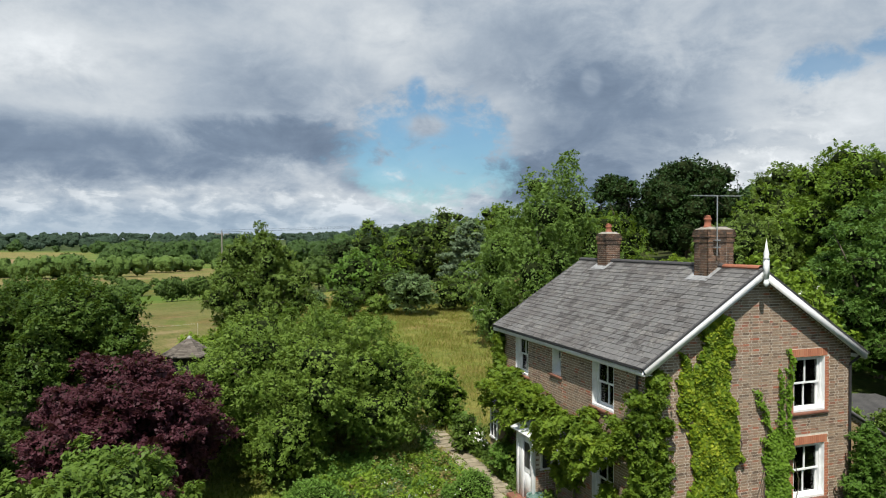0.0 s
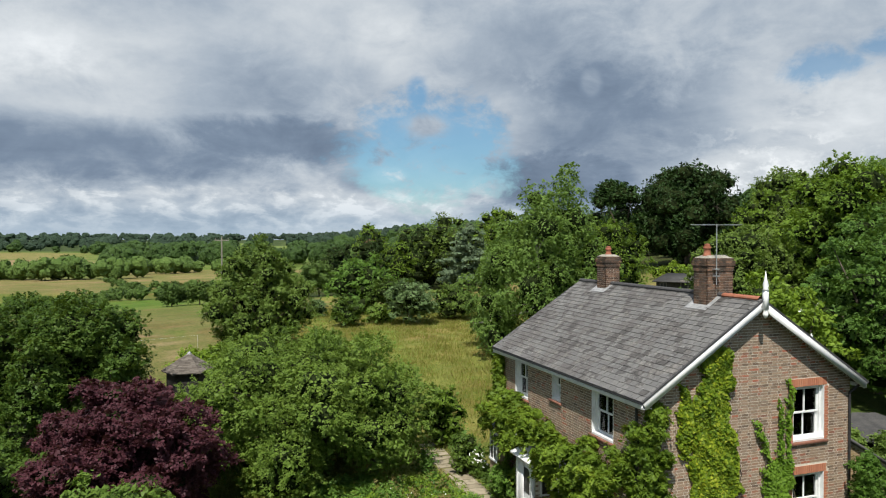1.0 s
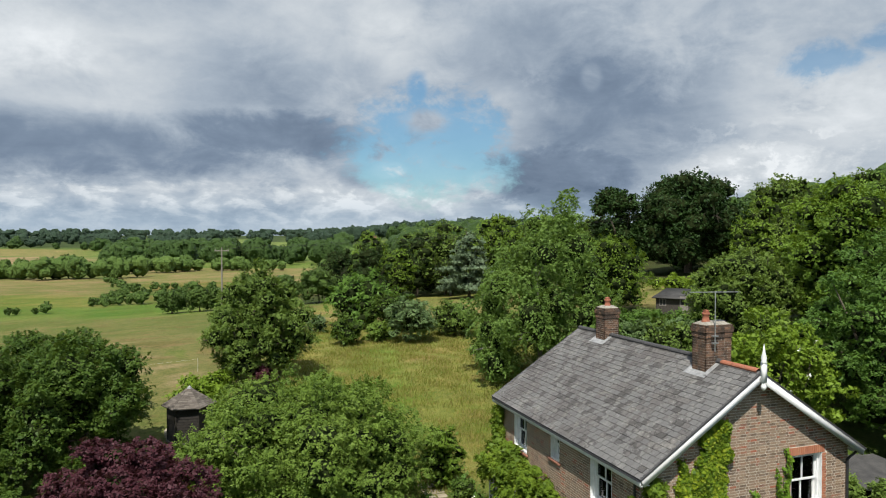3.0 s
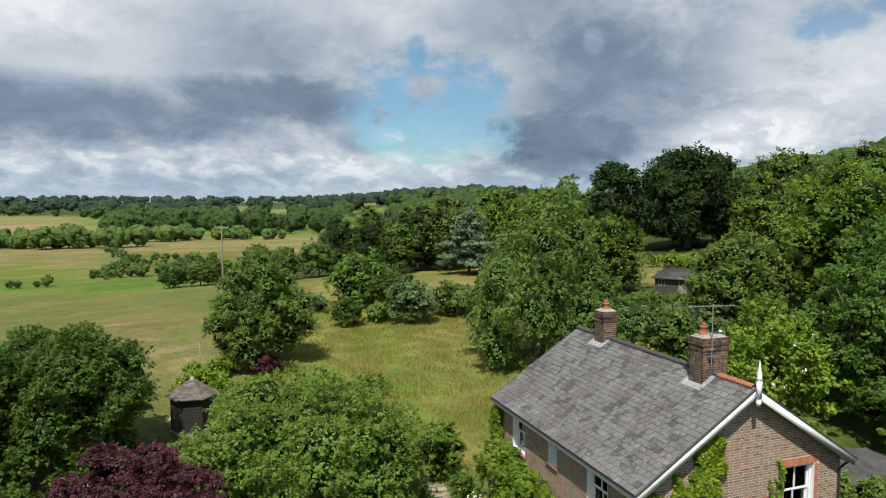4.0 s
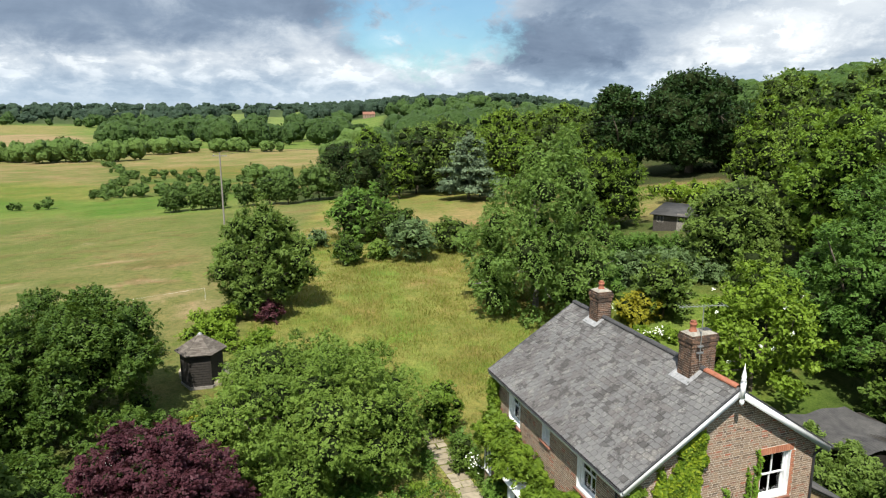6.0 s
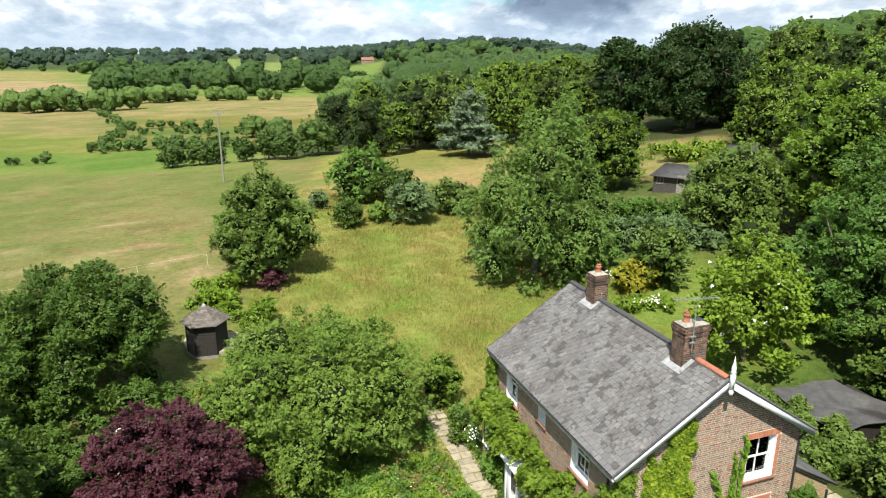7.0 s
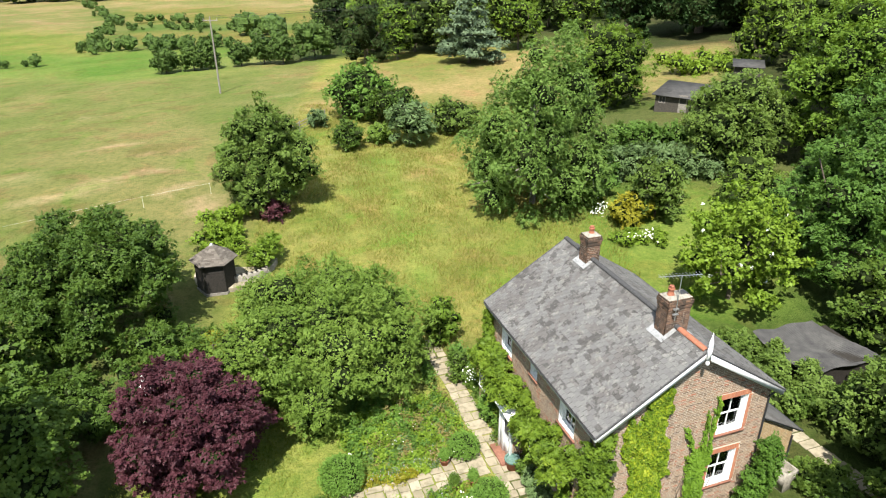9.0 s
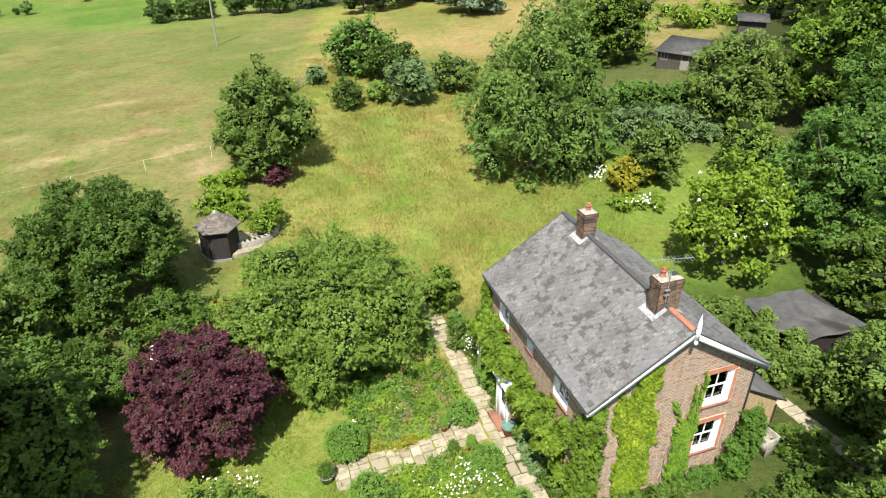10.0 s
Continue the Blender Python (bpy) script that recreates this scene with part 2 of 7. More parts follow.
# near-black colour that paints the shade in the depth of crowns
CROWN_SHADE = surface("crown_shade", lambda N, p: (N.ramp(N.noise(p, 9, 5, 0.65), [(0.3, (0.010, 0.016, 0.005)), (0.7, (0.024, 0.034, 0.011))]), N.noise(p, 18, 4), 0.8, 0.05), 0.95, spec=0.05)
BARK_PALE = surface("bark_pale", lambda N, p: (N.ramp(N.noise(p, 5, 6, 0.65), [(0.3, (0.12, 0.105, 0.09)), (0.7, (0.33, 0.31, 0.28))]), N.noise(p, 18, 4), 0.5, 0.02), 0.85, spec=0.1)


def brick_colours(N, p):
    r = piece_random(N)
    base = N.ramp(r, [(0.0, (0.10, 0.068, 0.05)), (0.2, (0.225, 0.155, 0.105)), (0.45, (0.305, 0.215, 0.145)), (0.65, (0.235, 0.178, 0.132)), (0.86, (0.26, 0.17, 0.115)), (0.91, (0.30, 0.125, 0.075)), (0.95, (0.33, 0.10, 0.055)), (1.0, (0.12, 0.08, 0.06))])
    grain = N.noise(p, 55, 5, 0.6)
    stain = N.noise(p, 1.1, 5, 0.6)
    col = N.mix(N.math("MULTIPLY", grain, 0.5), base, N.mix(0.5, base, (0.42, 0.36, 0.29)))
    return N.mix(N.smooth(stain, 0.5, 0.75), col, N.mix(0.45, col, (0.17, 0.16, 0.13))), grain, 0.5, 0.006


BRICK = surface("brick", brick_colours, 0.9, spec=0.15)
BRICK_SOOT = surface("sooty_brick", lambda N, p: (N.mix(N.smooth(N.noise(p, 2.5, 6, 0.7), 0.42, 0.65), N.ramp(piece_random(N), [(0.0, (0.08, 0.055, 0.042)), (0.5, (0.155, 0.10, 0.072)), (1.0, (0.25, 0.15, 0.10))]), (0.06, 0.05, 0.042)), N.noise(p, 60, 4), 0.5, 0.006), 0.92, spec=0.12)
BRICK_RED = surface("red_brick", lambda N, p: (N.mix(N.noise(p, 40, 4), N.ramp(piece_random(N), [(0.0, (0.33, 0.10, 0.055)), (0.6, (0.45, 0.155, 0.08)), (1.0, (0.50, 0.22, 0.12))]), (0.40, 0.20, 0.13)), N.noise(p, 60, 4), 0.4, 0.005), 0.88, spec=0.15)
BRICK_YELLOW = surface("buff_brick", lambda N, p: (N.mix(N.noise(p, 40, 4), N.ramp(piece_random(N), [(0.0, (0.26, 0.18, 0.09)), (0.6, (0.36, 0.26, 0.13)), (1.0, (0.40, 0.24, 0.13))]), (0.3, 0.24, 0.15)), N.noise(p, 60, 4), 0.4, 0.005), 0.9, spec=0.15)
MORTAR = surface("mortar", lambda N, p: (N.ramp(N.noise(p, 9, 6, 0.65), [(0.3, (0.50, 0.455, 0.38)), (0.7, (0.70, 0.65, 0.56))]), N.noise(p, 80, 3), 0.5, 0.005), 0.95, spec=0.1)


def slate_colours(N, p):
    one = piece_random(N)
    grain = N.noise(p, 38, 5, 0.65)
    base = N.ramp(one, [(0.0, (0.094, 0.093, 0.096)), (0.5, (0.122, 0.121, 0.122)), (0.85, (0.152, 0.15, 0.148)), (1.0, (0.20, 0.196, 0.19))])
    col = N.mix(N.math("MULTIPLY", grain, 0.4), base, (0.21, 0.205, 0.195))
    edge = N.math("MULTIPLY", N.math("SUBTRACT", one, 0.5), 0.20)        # slate by slate, not along a soft line
    old = N.math("ADD", N.noise(p, 0.62, 5, 0.62, 0.5), edge)
    col = N.mix(N.math("MULTIPLY", N.smooth(old, 0.47, 0.56), 0.58), col, N.mix(grain, (0.050, 0.045, 0.044), (0.10, 0.090, 0.086)))
    deep = N.math("ADD", N.noise(p, 2.1, 5, 0.65), edge)
    col = N.mix(N.math("MULTIPLY", N.smooth(deep, 0.555, 0.60), 0.68), col, N.mix(grain, (0.030, 0.029, 0.030), (0.065, 0.062, 0.06)))
    lichen = N.noise(p, 2.4, 7, 0.75)
    col = N.mix(N.math("MULTIPLY", N.smooth(lichen, 0.53, 0.66), N.math("ADD", 0.1, N.math("MULTIPLY", grain, 0.6))), col, (0.27, 0.262, 0.24))
    spots = N.noise(p, 8.5, 5, 0.7)
    col = N.mix(N.math("MULTIPLY", N.smooth(spots, 0.60, 0.68), 0.5), col, (0.32, 0.315, 0.30))
    return col, grain, 0.5, 0.008


SLATE = surface("slate", slate_colours, 0.75, spec=0.15)
SLATE_BACK = surface("slate_bed", lambda N, p: (N.ramp(N.noise(p, 12, 4), [(0.3, (0.035, 0.035, 0.037)), (0.7, (0.07, 0.07, 0.072))]),), 0.8)
LEAD = surface("lead", lambda N, p: (N.ramp(N.noise(p, 7, 6, 0.7), [(0.3, (0.20, 0.205, 0.21)), (0.7, (0.44, 0.445, 0.45))]), N.noise(p, 14, 4), 0.4, 0.01), 0.55, 0.3)
WHITE = surface("white_paint", lambda N, p: (N.ramp(N.noise(p, 5, 6, 0.7), [(0.25, (0.62, 0.63, 0.63)), (0.6, (0.77, 0.785, 0.79))]), N.noise(p, 30, 3), 0.1, 0.003), 0.45, spec=0.4)
BLACK = surface("black_gutter", lambda N, p: (N.ramp(N.noise(p, 9, 4), [(0.3, (0.02, 0.02, 0.022)), (0.7, (0.045, 0.045, 0.048))]),), 0.4)
SILL = surface("sill_tile", lambda N, p: (N.ramp(N.noise(p, 9, 6, 0.65), [(0.25, (0.14, 0.06, 0.04)), (0.7, (0.27, 0.125, 0.085))]), N.noise(p, 40, 4), 0.3, 0.004), 0.85)
TERRACOTTA = surface("terracotta", lambda N, p: (N.ramp(N.noise(p, 9, 6, 0.65), [(0.25, (0.19, 0.07, 0.042)), (0.55, (0.32, 0.12, 0.07)), (0.8, (0.28, 0.17, 0.12))]), N.noise(p, 40, 4), 0.3, 0.004), 0.8)
CEMENT = surface("cement", lambda N, p: (N.ramp(N.noise(p, 8, 6, 0.7), [(0.3, (0.15, 0.14, 0.115)), (0.7, (0.36, 0.335, 0.29))]), N.noise(p, 40, 4), 0.5, 0.01), 0.95, spec=0.1)
STONE = surface("york_stone", lambda N, p: (N.mix(N.smooth(N.noise(p, 2.2, 6, 0.7), 0.42, 0.68), N.ramp(piece_random(N), [(0.0, (0.24, 0.205, 0.145)), (0.5, (0.30, 0.26, 0.19)), (1.0, (0.35, 0.305, 0.23))]), (0.19, 0.17, 0.115)), N.noise(p, 30, 5), 0.5, 0.012), 0.92, spec=0.15)
WOOD_DARK = surface("black_weatherboard", lambda N, p: (N.ramp(N.noise(p, 11, 6, 0.7), [(0.3, (0.010, 0.009, 0.008)), (0.75, (0.04, 0.034, 0.028))]), N.noise(p, 40, 4), 0.4, 0.01), 0.75)
WOOD_GREY = surface("weathered_wood", lambda N, p: (N.ramp(N.noise(p, 9, 6, 0.7), [(0.25, (0.10, 0.09, 0.08)), (0.75, (0.34, 0.315, 0.28))]), N.noise(p, 40, 4), 0.5, 0.01), 0.9, spec=0.1)
WOOD_OLD = surface("old_shed_boards", lambda N, p: (N.ramp(N.noise(p, 9, 6, 0.7), [(0.25, (0.03, 0.026, 0.022)), (0.75, (0.105, 0.095, 0.082))]), N.noise(p, 40, 4), 0.5, 0.01), 0.85, spec=0.2)
SHINGLE = surface("wooden_shingle", lambda N, p: (N.mix(N.math("MULTIPLY", N.noise(p, 20, 5), 0.5), N.ramp(piece_random(N), [(0.0, (0.07, 0.06, 0.052)), (0.5, (0.12, 0.105, 0.09)), (1.0, (0.18, 0.16, 0.14))]), (0.13, 0.115, 0.10)), N.noise(p, 50, 4), 0.5, 0.01), 0.9, spec=0.1)
FELT = surface("roof_felt", lambda N, p: (N.ramp(N.noise(p, 1.6, 7, 0.7), [(0.3, (0.032, 0.032, 0.034)), (0.7, (0.085, 0.083, 0.08))]), N.noise(p, 60, 4), 0.4, 0.006), 0.85, spec=0.25)
STEEL = surface("galvanised_steel", lambda N, p: (N.ramp(N.noise(p, 20, 4), [(0.3, (0.42, 0.43, 0.44)), (0.7, (0.6, 0.61, 0.62))]),), 0.4, 0.8)
GLAZE = surface("teal_glaze", lambda N, p: (N.ramp(N.noise(p, 12, 4), [(0.3, (0.07, 0.14, 0.12)), (0.7, (0.15, 0.24, 0.21))]),), 0.25, spec=0.5)
PLASTER = surface("room_plaster", lambda N, p: (N.ramp(N.noise(p, 2, 4), [(0.3, (0.30, 0.27, 0.23)), (0.7, (0.38, 0.35, 0.30))]),), 0.9)
CURTAIN = surface("curtain", lambda N, p: (N.ramp(N.noise(p, 6, 4), [(0.3, (0.55, 0.53, 0.49)), (0.7, (0.72, 0.70, 0.66))]),), 0.9, spec=0.1)
MARBLE = surface("white_stone", lambda N, p: (N.ramp(N.noise(p, 9, 5, 0.6), [(0.3, (0.62, 0.62, 0.60)), (0.7, (0.8, 0.8, 0.78))]),), 0.6)
ORANGE_ROOF = surface("tiled_roof_far", lambda N, p: (N.ramp(N.noise(p, 0.8, 5, 0.6), [(0.3, (0.17, 0.08, 0.055)), (0.7, (0.25, 0.125, 0.085))]),), 0.9)


def glass_material():
    m = bpy.data.materials.new("window_glass")
    m.use_nodes = True
    N = Nodes(m.node_tree)
    a, b, mx = N.n("ShaderNodeBsdfTransparent"), N.n("ShaderNodeBsdfGlossy"), N.n("ShaderNodeMixShader")
    N.put(a.inputs[0], (0.72, 0.76, 0.76)), N.put(b.inputs[0], (0.9, 0.9, 0.9)), N.put(b.inputs[1], 0.03)
    fr = N.n("ShaderNodeFresnel")
    N.put(fr.inputs[0], 1.5)
    N.put(mx.inputs[0], fr.outputs[0]), N.put(mx.inputs[1], a.outputs[0]), N.put(mx.inputs[2], b.outputs[0])
    N.put(N.n("ShaderNodeOutputMaterial").inputs[0], mx.outputs[0])
    return m


GLASS = glass_material()


# ---- mesh helpers ----
def quad_mesh(name, Q, mat=None, smooth=False):
    """A mesh of loose four-cornered faces, from an array (n, 4, 3)."""
    Q = np.asarray(Q, dtype=np.float32).reshape(-1, 4, 3)
    n = len(Q)
    me = bpy.data.meshes.new(name)
    me.vertices.add(n * 4)
    me.vertices.foreach_set("co", Q.ravel())
    me.loops.add(n * 4)
    me.loops.foreach_set("vertex_index", np.arange(n * 4, dtype=np.int32))
    me.polygons.add(n)
    me.polygons.foreach_set("loop_start", np.arange(0, n * 4, 4, dtype=np.int32))
    me.update(calc_edges=True)
    if mat:
        me.materials.append(mat)
    return me


def welded(name, Q, mat=None, bevel=0.0, smooth=False):
    """As quad_mesh, with corners joined and edges rounded."""
    bm = bmesh.new()
    me = quad_mesh(name, Q, mat)
    bm.from_mesh(me)
    bmesh.ops.remove_doubles(bm, verts=bm.verts, dist=1e-4)
    bmesh.ops.recalc_face_normals(bm, faces=bm.faces)
    if bevel:
        bmesh.ops.bevel(bm, geom=list(bm.edges), offset=bevel, segments=1, affect="EDGES", clamp_overlap=True)
    if smooth:
        for f in bm.faces:
            f.smooth = True
    bm.to_mesh(me)
    bm.free()
    return me


def box(x0, x1, y0, y1, z0, z1):
    c = np.array([[x, y, z] for x in (x0, x1) for y in (y0, y1) for z in (z0, z1)], dtype=float)
    f = [(0, 1, 3, 2), (4, 6, 7, 5), (0, 4, 5, 1), (2, 3, 7, 6), (0, 2, 6, 4), (1, 5, 7, 3)]
    return np.array([[c[i] for i in q] for q in f])


def moved(Q, m):
    Q = np.asarray(Q, dtype=float)
    a = np.array(m)
    return Q @ a[:3, :3].T + a[:3, 3]


def beam(p, q, r0, r1=None, n=6, sides=None):
    """A round bar from p to q, thick r0 at p and r1 at q."""
    p, q = np.array(p, float), np.array(q, float)
    r1 = r0 if r1 is None else r1
    d = q - p
    d = d / max(np.linalg.norm(d), 1e-9)
    a = np.cross(d, (0, 0, 1) if abs(d[2]) < 0.9 else (1, 0, 0))
    a /= np.linalg.norm(a)
    b = np.cross(d, a)
    t = np.arange(n + 1) / n * 2 * np.pi + (np.pi / 4 if n == 4 else 0)
    ring = np.cos(t)[:, None] * a + np.sin(t)[:, None] * b
    lo, hi = p + ring * r0, q + ring * r1
    side = np.stack([lo[:-1], lo[1:], hi[1:], hi[:-1]], 1)
    cap = np.stack([hi[:-1], hi[1:], np.repeat(q[None], n, 0), np.repeat(q[None], n, 0) + 1e-6], 1)
    return np.concatenate([side, cap])


def lathe(profile, n=14):
    """A turned form from (radius, height) pairs."""
    t = np.arange(n + 1) / n * 2 * np.pi
    out = []
    for (r0, z0), (r1, z1) in zip(profile, profile[1:]):
        lo = np.stack([np.cos(t) * r0, np.sin(t) * r0, np.full(n + 1, z0)], 1)
        hi = np.stack([np.cos(t) * r1, np.sin(t) * r1, np.full(n + 1, z1)], 1)
        out.append(np.stack([lo[:-1], lo[1:], hi[1:], hi[:-1]], 1))
    return np.concatenate(out)


def part(name, Q, mat, parent=None, label="", bevel=0.0, smooth=False, weld=False):
    me = welded(name, Q, mat, bevel, smooth) if (bevel or smooth or weld) else quad_mesh(name, Q, mat)
    ob = new(name, me)
    if parent:
        ob.parent = parent
    if label:
        ob["label"] = label
    return ob


def thing(name, m, label, category, group="", kind=""):
    ob = new(name)
    ob.matrix_world = m
    ob.empty_display_size = 0.3
    return tagged(ob, label, category, group, kind)


def unit(a):
    return a / np.maximum(np.linalg.norm(a, axis=-1, keepdims=True), 1e-9)


def leaves_at(pos, nrm, size, rng, aspect=0.55, spread=0.8):
    """Leaf blades at pos facing about nrm."""
    n = len(pos)
    nn = unit(nrm + rng.normal(0, spread * 0.6, (n, 3)))
    t = unit(np.cross(nn, rng.normal(0, 1, (n, 3))))
    b = np.cross(nn, t)
    L = size * rng.uniform(0.65, 1.3, (n, 1))
    Wd = L * aspect * rng.uniform(0.8, 1.2, (n, 1))
    tip = nn * L * rng.uniform(-0.22, 0.22, (n, 1))
    return np.stack([pos - t * L / 2, pos + b * Wd / 2 - t * L * 0.06, pos + t * L / 2 + tip, pos - b * Wd / 2 - t * L * 0.06], 1)


import functools


@functools.lru_cache(None)
def unit_ball(k):
    return ball((0, 0, 0), (1, 1, 1), k)


def lumpy(c, r, k, rng, bumps=34, wide=0.42, deep=0.42):
    """A crown seen from afar: a ball of leafy bosses with creases between them."""
    d = unit_ball(k)
    s = unit(rng.normal(0, 1, (bumps, 3)))
    h = rng.uniform(0.55, 1.0, bumps)
    a = np.arccos(np.clip(d @ s.T, -1, 1)) / wide
    m = (np.sqrt(np.clip(1 - a * a, 0, 1)) * h).max(-1)
    w = 1 - deep + deep * m + 0.035 * np.sin(d[..., 0] * 37 + d[..., 1] * 29 + c[0]) * np.sin(d[..., 2] * 41 + c[1])
    return d * w[..., None] * np.asarray(r) + np.asarray(c)


def ball(c, r, k=3):
    """A rough ellipsoid of quads."""
    g = np.linspace(-1, 1, k + 1)
    out = []
    for ax in range(3):
        for s in (-1, 1):
            for i in range(k):
                for j in range(k):
                    q = []
                    for a, b in ((i, j), (i + 1, j), (i + 1, j + 1), (i, j + 1)):
                        v = np.zeros(3)
                        v[ax], v[(ax + 1) % 3], v[(ax + 2) % 3] = s, g[a], g[b]
                        q.append(v)
                    out.append(q if s > 0 else q[::-1])
    return unit(np.array(out)) * np.asarray(r) + np.asarray(c)


def crown(lobes, n, size, rng, aspect=0.55, droop=0.0, up=0.35, cluster=18, under=0.6, depth=0.2, spread=0.36, tail=0.22, tuft=1.9):
    """Leaf blades on flat leafy sprays that reach out of overlapping lobes (x, y, z, rx, ry, rz), with gaps between them."""
    lobes = np.asarray(lobes, float)
    per = max(6, int(cluster * 2.2))
    area = lobes[:, 3] * lobes[:, 5] + lobes[:, 3] * lobes[:, 4]
    m = int(n / per * 1.3) + 2
    i = rng.choice(len(lobes), m, p=area / area.sum())
    d = unit(rng.normal(0, 1, (m, 3)))
    low = (d[:, 2] < -0.2) & (rng.random(m) < under)
    d[low, 2] *= -1
    k = 1 - np.abs(rng.normal(0, depth, m)) + (rng.random(m) < 0.15) * rng.uniform(0.0, tail, m)
    p = lobes[i, :3] + d * lobes[i, 3:] * k[:, None]
    keep = np.ones(m, bool)
    for j, l in enumerate(lobes):
        q = np.sqrt((((p - l[:3]) / l[3:]) ** 2).sum(1))
        keep &= (q > 0.72) | (i == j)
    p, d = p[keep], d[keep]
    m = len(p)
    axis = unit(d + (0, 0, up * 0.6) + rng.normal(0, 0.38, (m, 3)))
    face = d * 0.55 + (0, 0, 0.8) + rng.normal(0, 0.22, (m, 3))
    face = unit(face - axis * (face * axis).sum(1, keepdims=True) * 0.8)
    side = unit(np.cross(axis, face))
    L = size * tuft * 2.1 * rng.uniform(0.6, 1.35, (m, 1, 1))
    t = rng.random((m, per, 1)) ** 0.8
    u = rng.normal(0, 0.23, (m, per, 1)) * (1.15 - 0.75 * t)
    v = rng.normal(0, 0.085, (m, per, 1))
    P = p[:, None] + axis[:, None] * L * (t - 0.62) + side[:, None] * L * u + face[:, None] * L * v
    P[..., 2] -= (0.16 * L * t * t)[..., 0] + droop * (t[..., 0] ** 2) * rng.random((m, 1)) ** 2
    nr = face[:, None] * 0.95 + axis[:, None] * 0.25 * (t - 0.3) + rng.normal(0, 0.20, (m, per, 3))
    out = [leaves_at(P.reshape(-1, 3), nr.reshape(-1, 3), size, rng, aspect, spread)]
    h = max(8, int(n * 0.17))                                            # larger blades in the depth of the crown close it
    i = rng.choice(len(lobes), h, p=area / area.sum())
    d = unit(rng.normal(0, 1, (h, 3)))
    q = lobes[i, :3] + d * lobes[i, 3:] * rng.uniform(0.6, 0.82, (h, 1))
    out.append(leaves_at(q, d + (0, 0, 0.3), size * 1.5, rng, max(aspect, 0.6), 0.5))
    return np.concatenate(out)


def crown_cores(lobes, size, grain=4):
    """A rough core fills every lobe; coloured near-black, it stands for shade between leaves."""
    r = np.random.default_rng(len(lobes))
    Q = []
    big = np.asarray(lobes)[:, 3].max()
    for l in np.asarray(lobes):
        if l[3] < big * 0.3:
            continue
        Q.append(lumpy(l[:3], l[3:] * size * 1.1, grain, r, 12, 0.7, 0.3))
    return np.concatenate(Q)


def dome(R, H, low, n, rng, lobe=0.42, flat=0.8, pointy=0.0):
    """Lobes filling a crown of radius R and height H whose underside is at low."""
    c = np.array([0, 0, low + (H - low) * 0.42])
    half = np.array([R, R, (H - low) * 0.58])
    out = [(*c, R * 0.66, R * 0.66, half[2] * 0.66)]
    ga = np.pi * (3 - 5 ** 0.5)
    for k in range(n):
        z = 1 - 1.72 * (k + 0.5) / n
        a = k * ga + rng.uniform(-0.5, 0.5)
        rr = (1 - z * z) ** 0.5
        s = rng.uniform(0.6, 1.3) * lobe * R
        taper = 1 - pointy * max(0, z)
        d = np.array([np.cos(a) * rr * taper, np.sin(a) * rr * taper, z])
        inset = np.maximum(half - s * np.array([0.85, 0.85, 0.7]), half * 0.15)
        p = c + d * inset * rng.uniform(0.72, 1.12)
        s *= (1 - 0.45 * pointy * max(0, z))
        out.append((*p, s * rng.uniform(0.85, 1.2), s * rng.uniform(0.85, 1.2), s * flat * rng.uniform(0.85, 1.15)))
        if rng.random() < 0.35 and z > -0.3:                             # a shoot standing out of the crown
            q = c + d * half * rng.uniform(0.86, 0.99)
            s *= rng.uniform(0.3, 0.5)
            out.append((*q, s, s, s * rng.uniform(1.0, 1.7)))
    return np.array(out)


def timber(lobes, r, rng, bend=0.12, low=0.0, count=14):
    """A tapered trunk that forks into limbs reaching the lobes."""
    lobes = np.asarray(lobes)
    top = lobes[:, 2].max()
    mid = lobes[:, :3].mean(0)
    fork = np.array([mid[0] * 0.3, mid[1] * 0.3, max(0.25 * top, 0.5)])
    Q = [beam((0, 0, -0.3), fork * (0.5, 0.5, 0.4), r * 1.25, r * 0.95, 8), beam(fork * (0.5, 0.5, 0.4), fork, r * 0.95, r * 0.8, 8)]
    for l in lobes[rng.permutation(len(lobes))[:count]]:
        a, b = fork, l[:3]
        k = a + (b - a) * 0.5 + rng.normal(0, bend, 3) * np.linalg.norm(b - a)
        Q += [beam(a, k, r * 0.5, r * 0.3, 6), beam(k, b, r * 0.3, r * 0.12, 5)]
        for _ in range(3):
            e = b + unit(rng.normal(0, 1, 3)) * l[3:] * 0.95
            Q.append(beam(b, e, r * 0.12, r * 0.03, 4))
    return np.concatenate(Q)


def tree(name, x, y, label, category, leaf, bark=BARK, R=3.0, H=6.0, low=0.6, lobes=22, n=20000, size=0.15, seed=1, trunk=0.14, group="", turn=0.0, z=None, shape=None, **kw):
    """A tree or shrub: a forked trunk and a crown of leaf sprays."""
    rng = np.random.default_rng(seed)
    extra = {k: kw.pop(k) for k in ("lobe", "flat", "pointy") if k in kw}
    L = dome(R, H, low, lobes, rng, **extra) if shape is None else np.asarray(shape(rng))
    if "lean" in kw:                                                     # the top is bent over by the wind
        L[:, 0] += kw.pop("lean") * (np.maximum(0, L[:, 2] - H * 0.4) / (H * 0.6)) ** 1.4
    t = thing(name, pose(x, y, ground_height(x, y) if z is None else z, 0, 0, turn), label, category, group)
    core = kw.pop("core", 0.7)
    part("trunk", timber(L, trunk, rng), bark, t)
    tagged(part("twig_mass", crown_cores(L, core * 0.8, kw.pop("grain", 4)), kw.pop("inner", CROWN_SHADE), t, "solid core standing in for the shaded inside of the crown"), kind="stuff")
    part("crown", crown(L, n, size, rng, **kw), leaf, t)
    return t


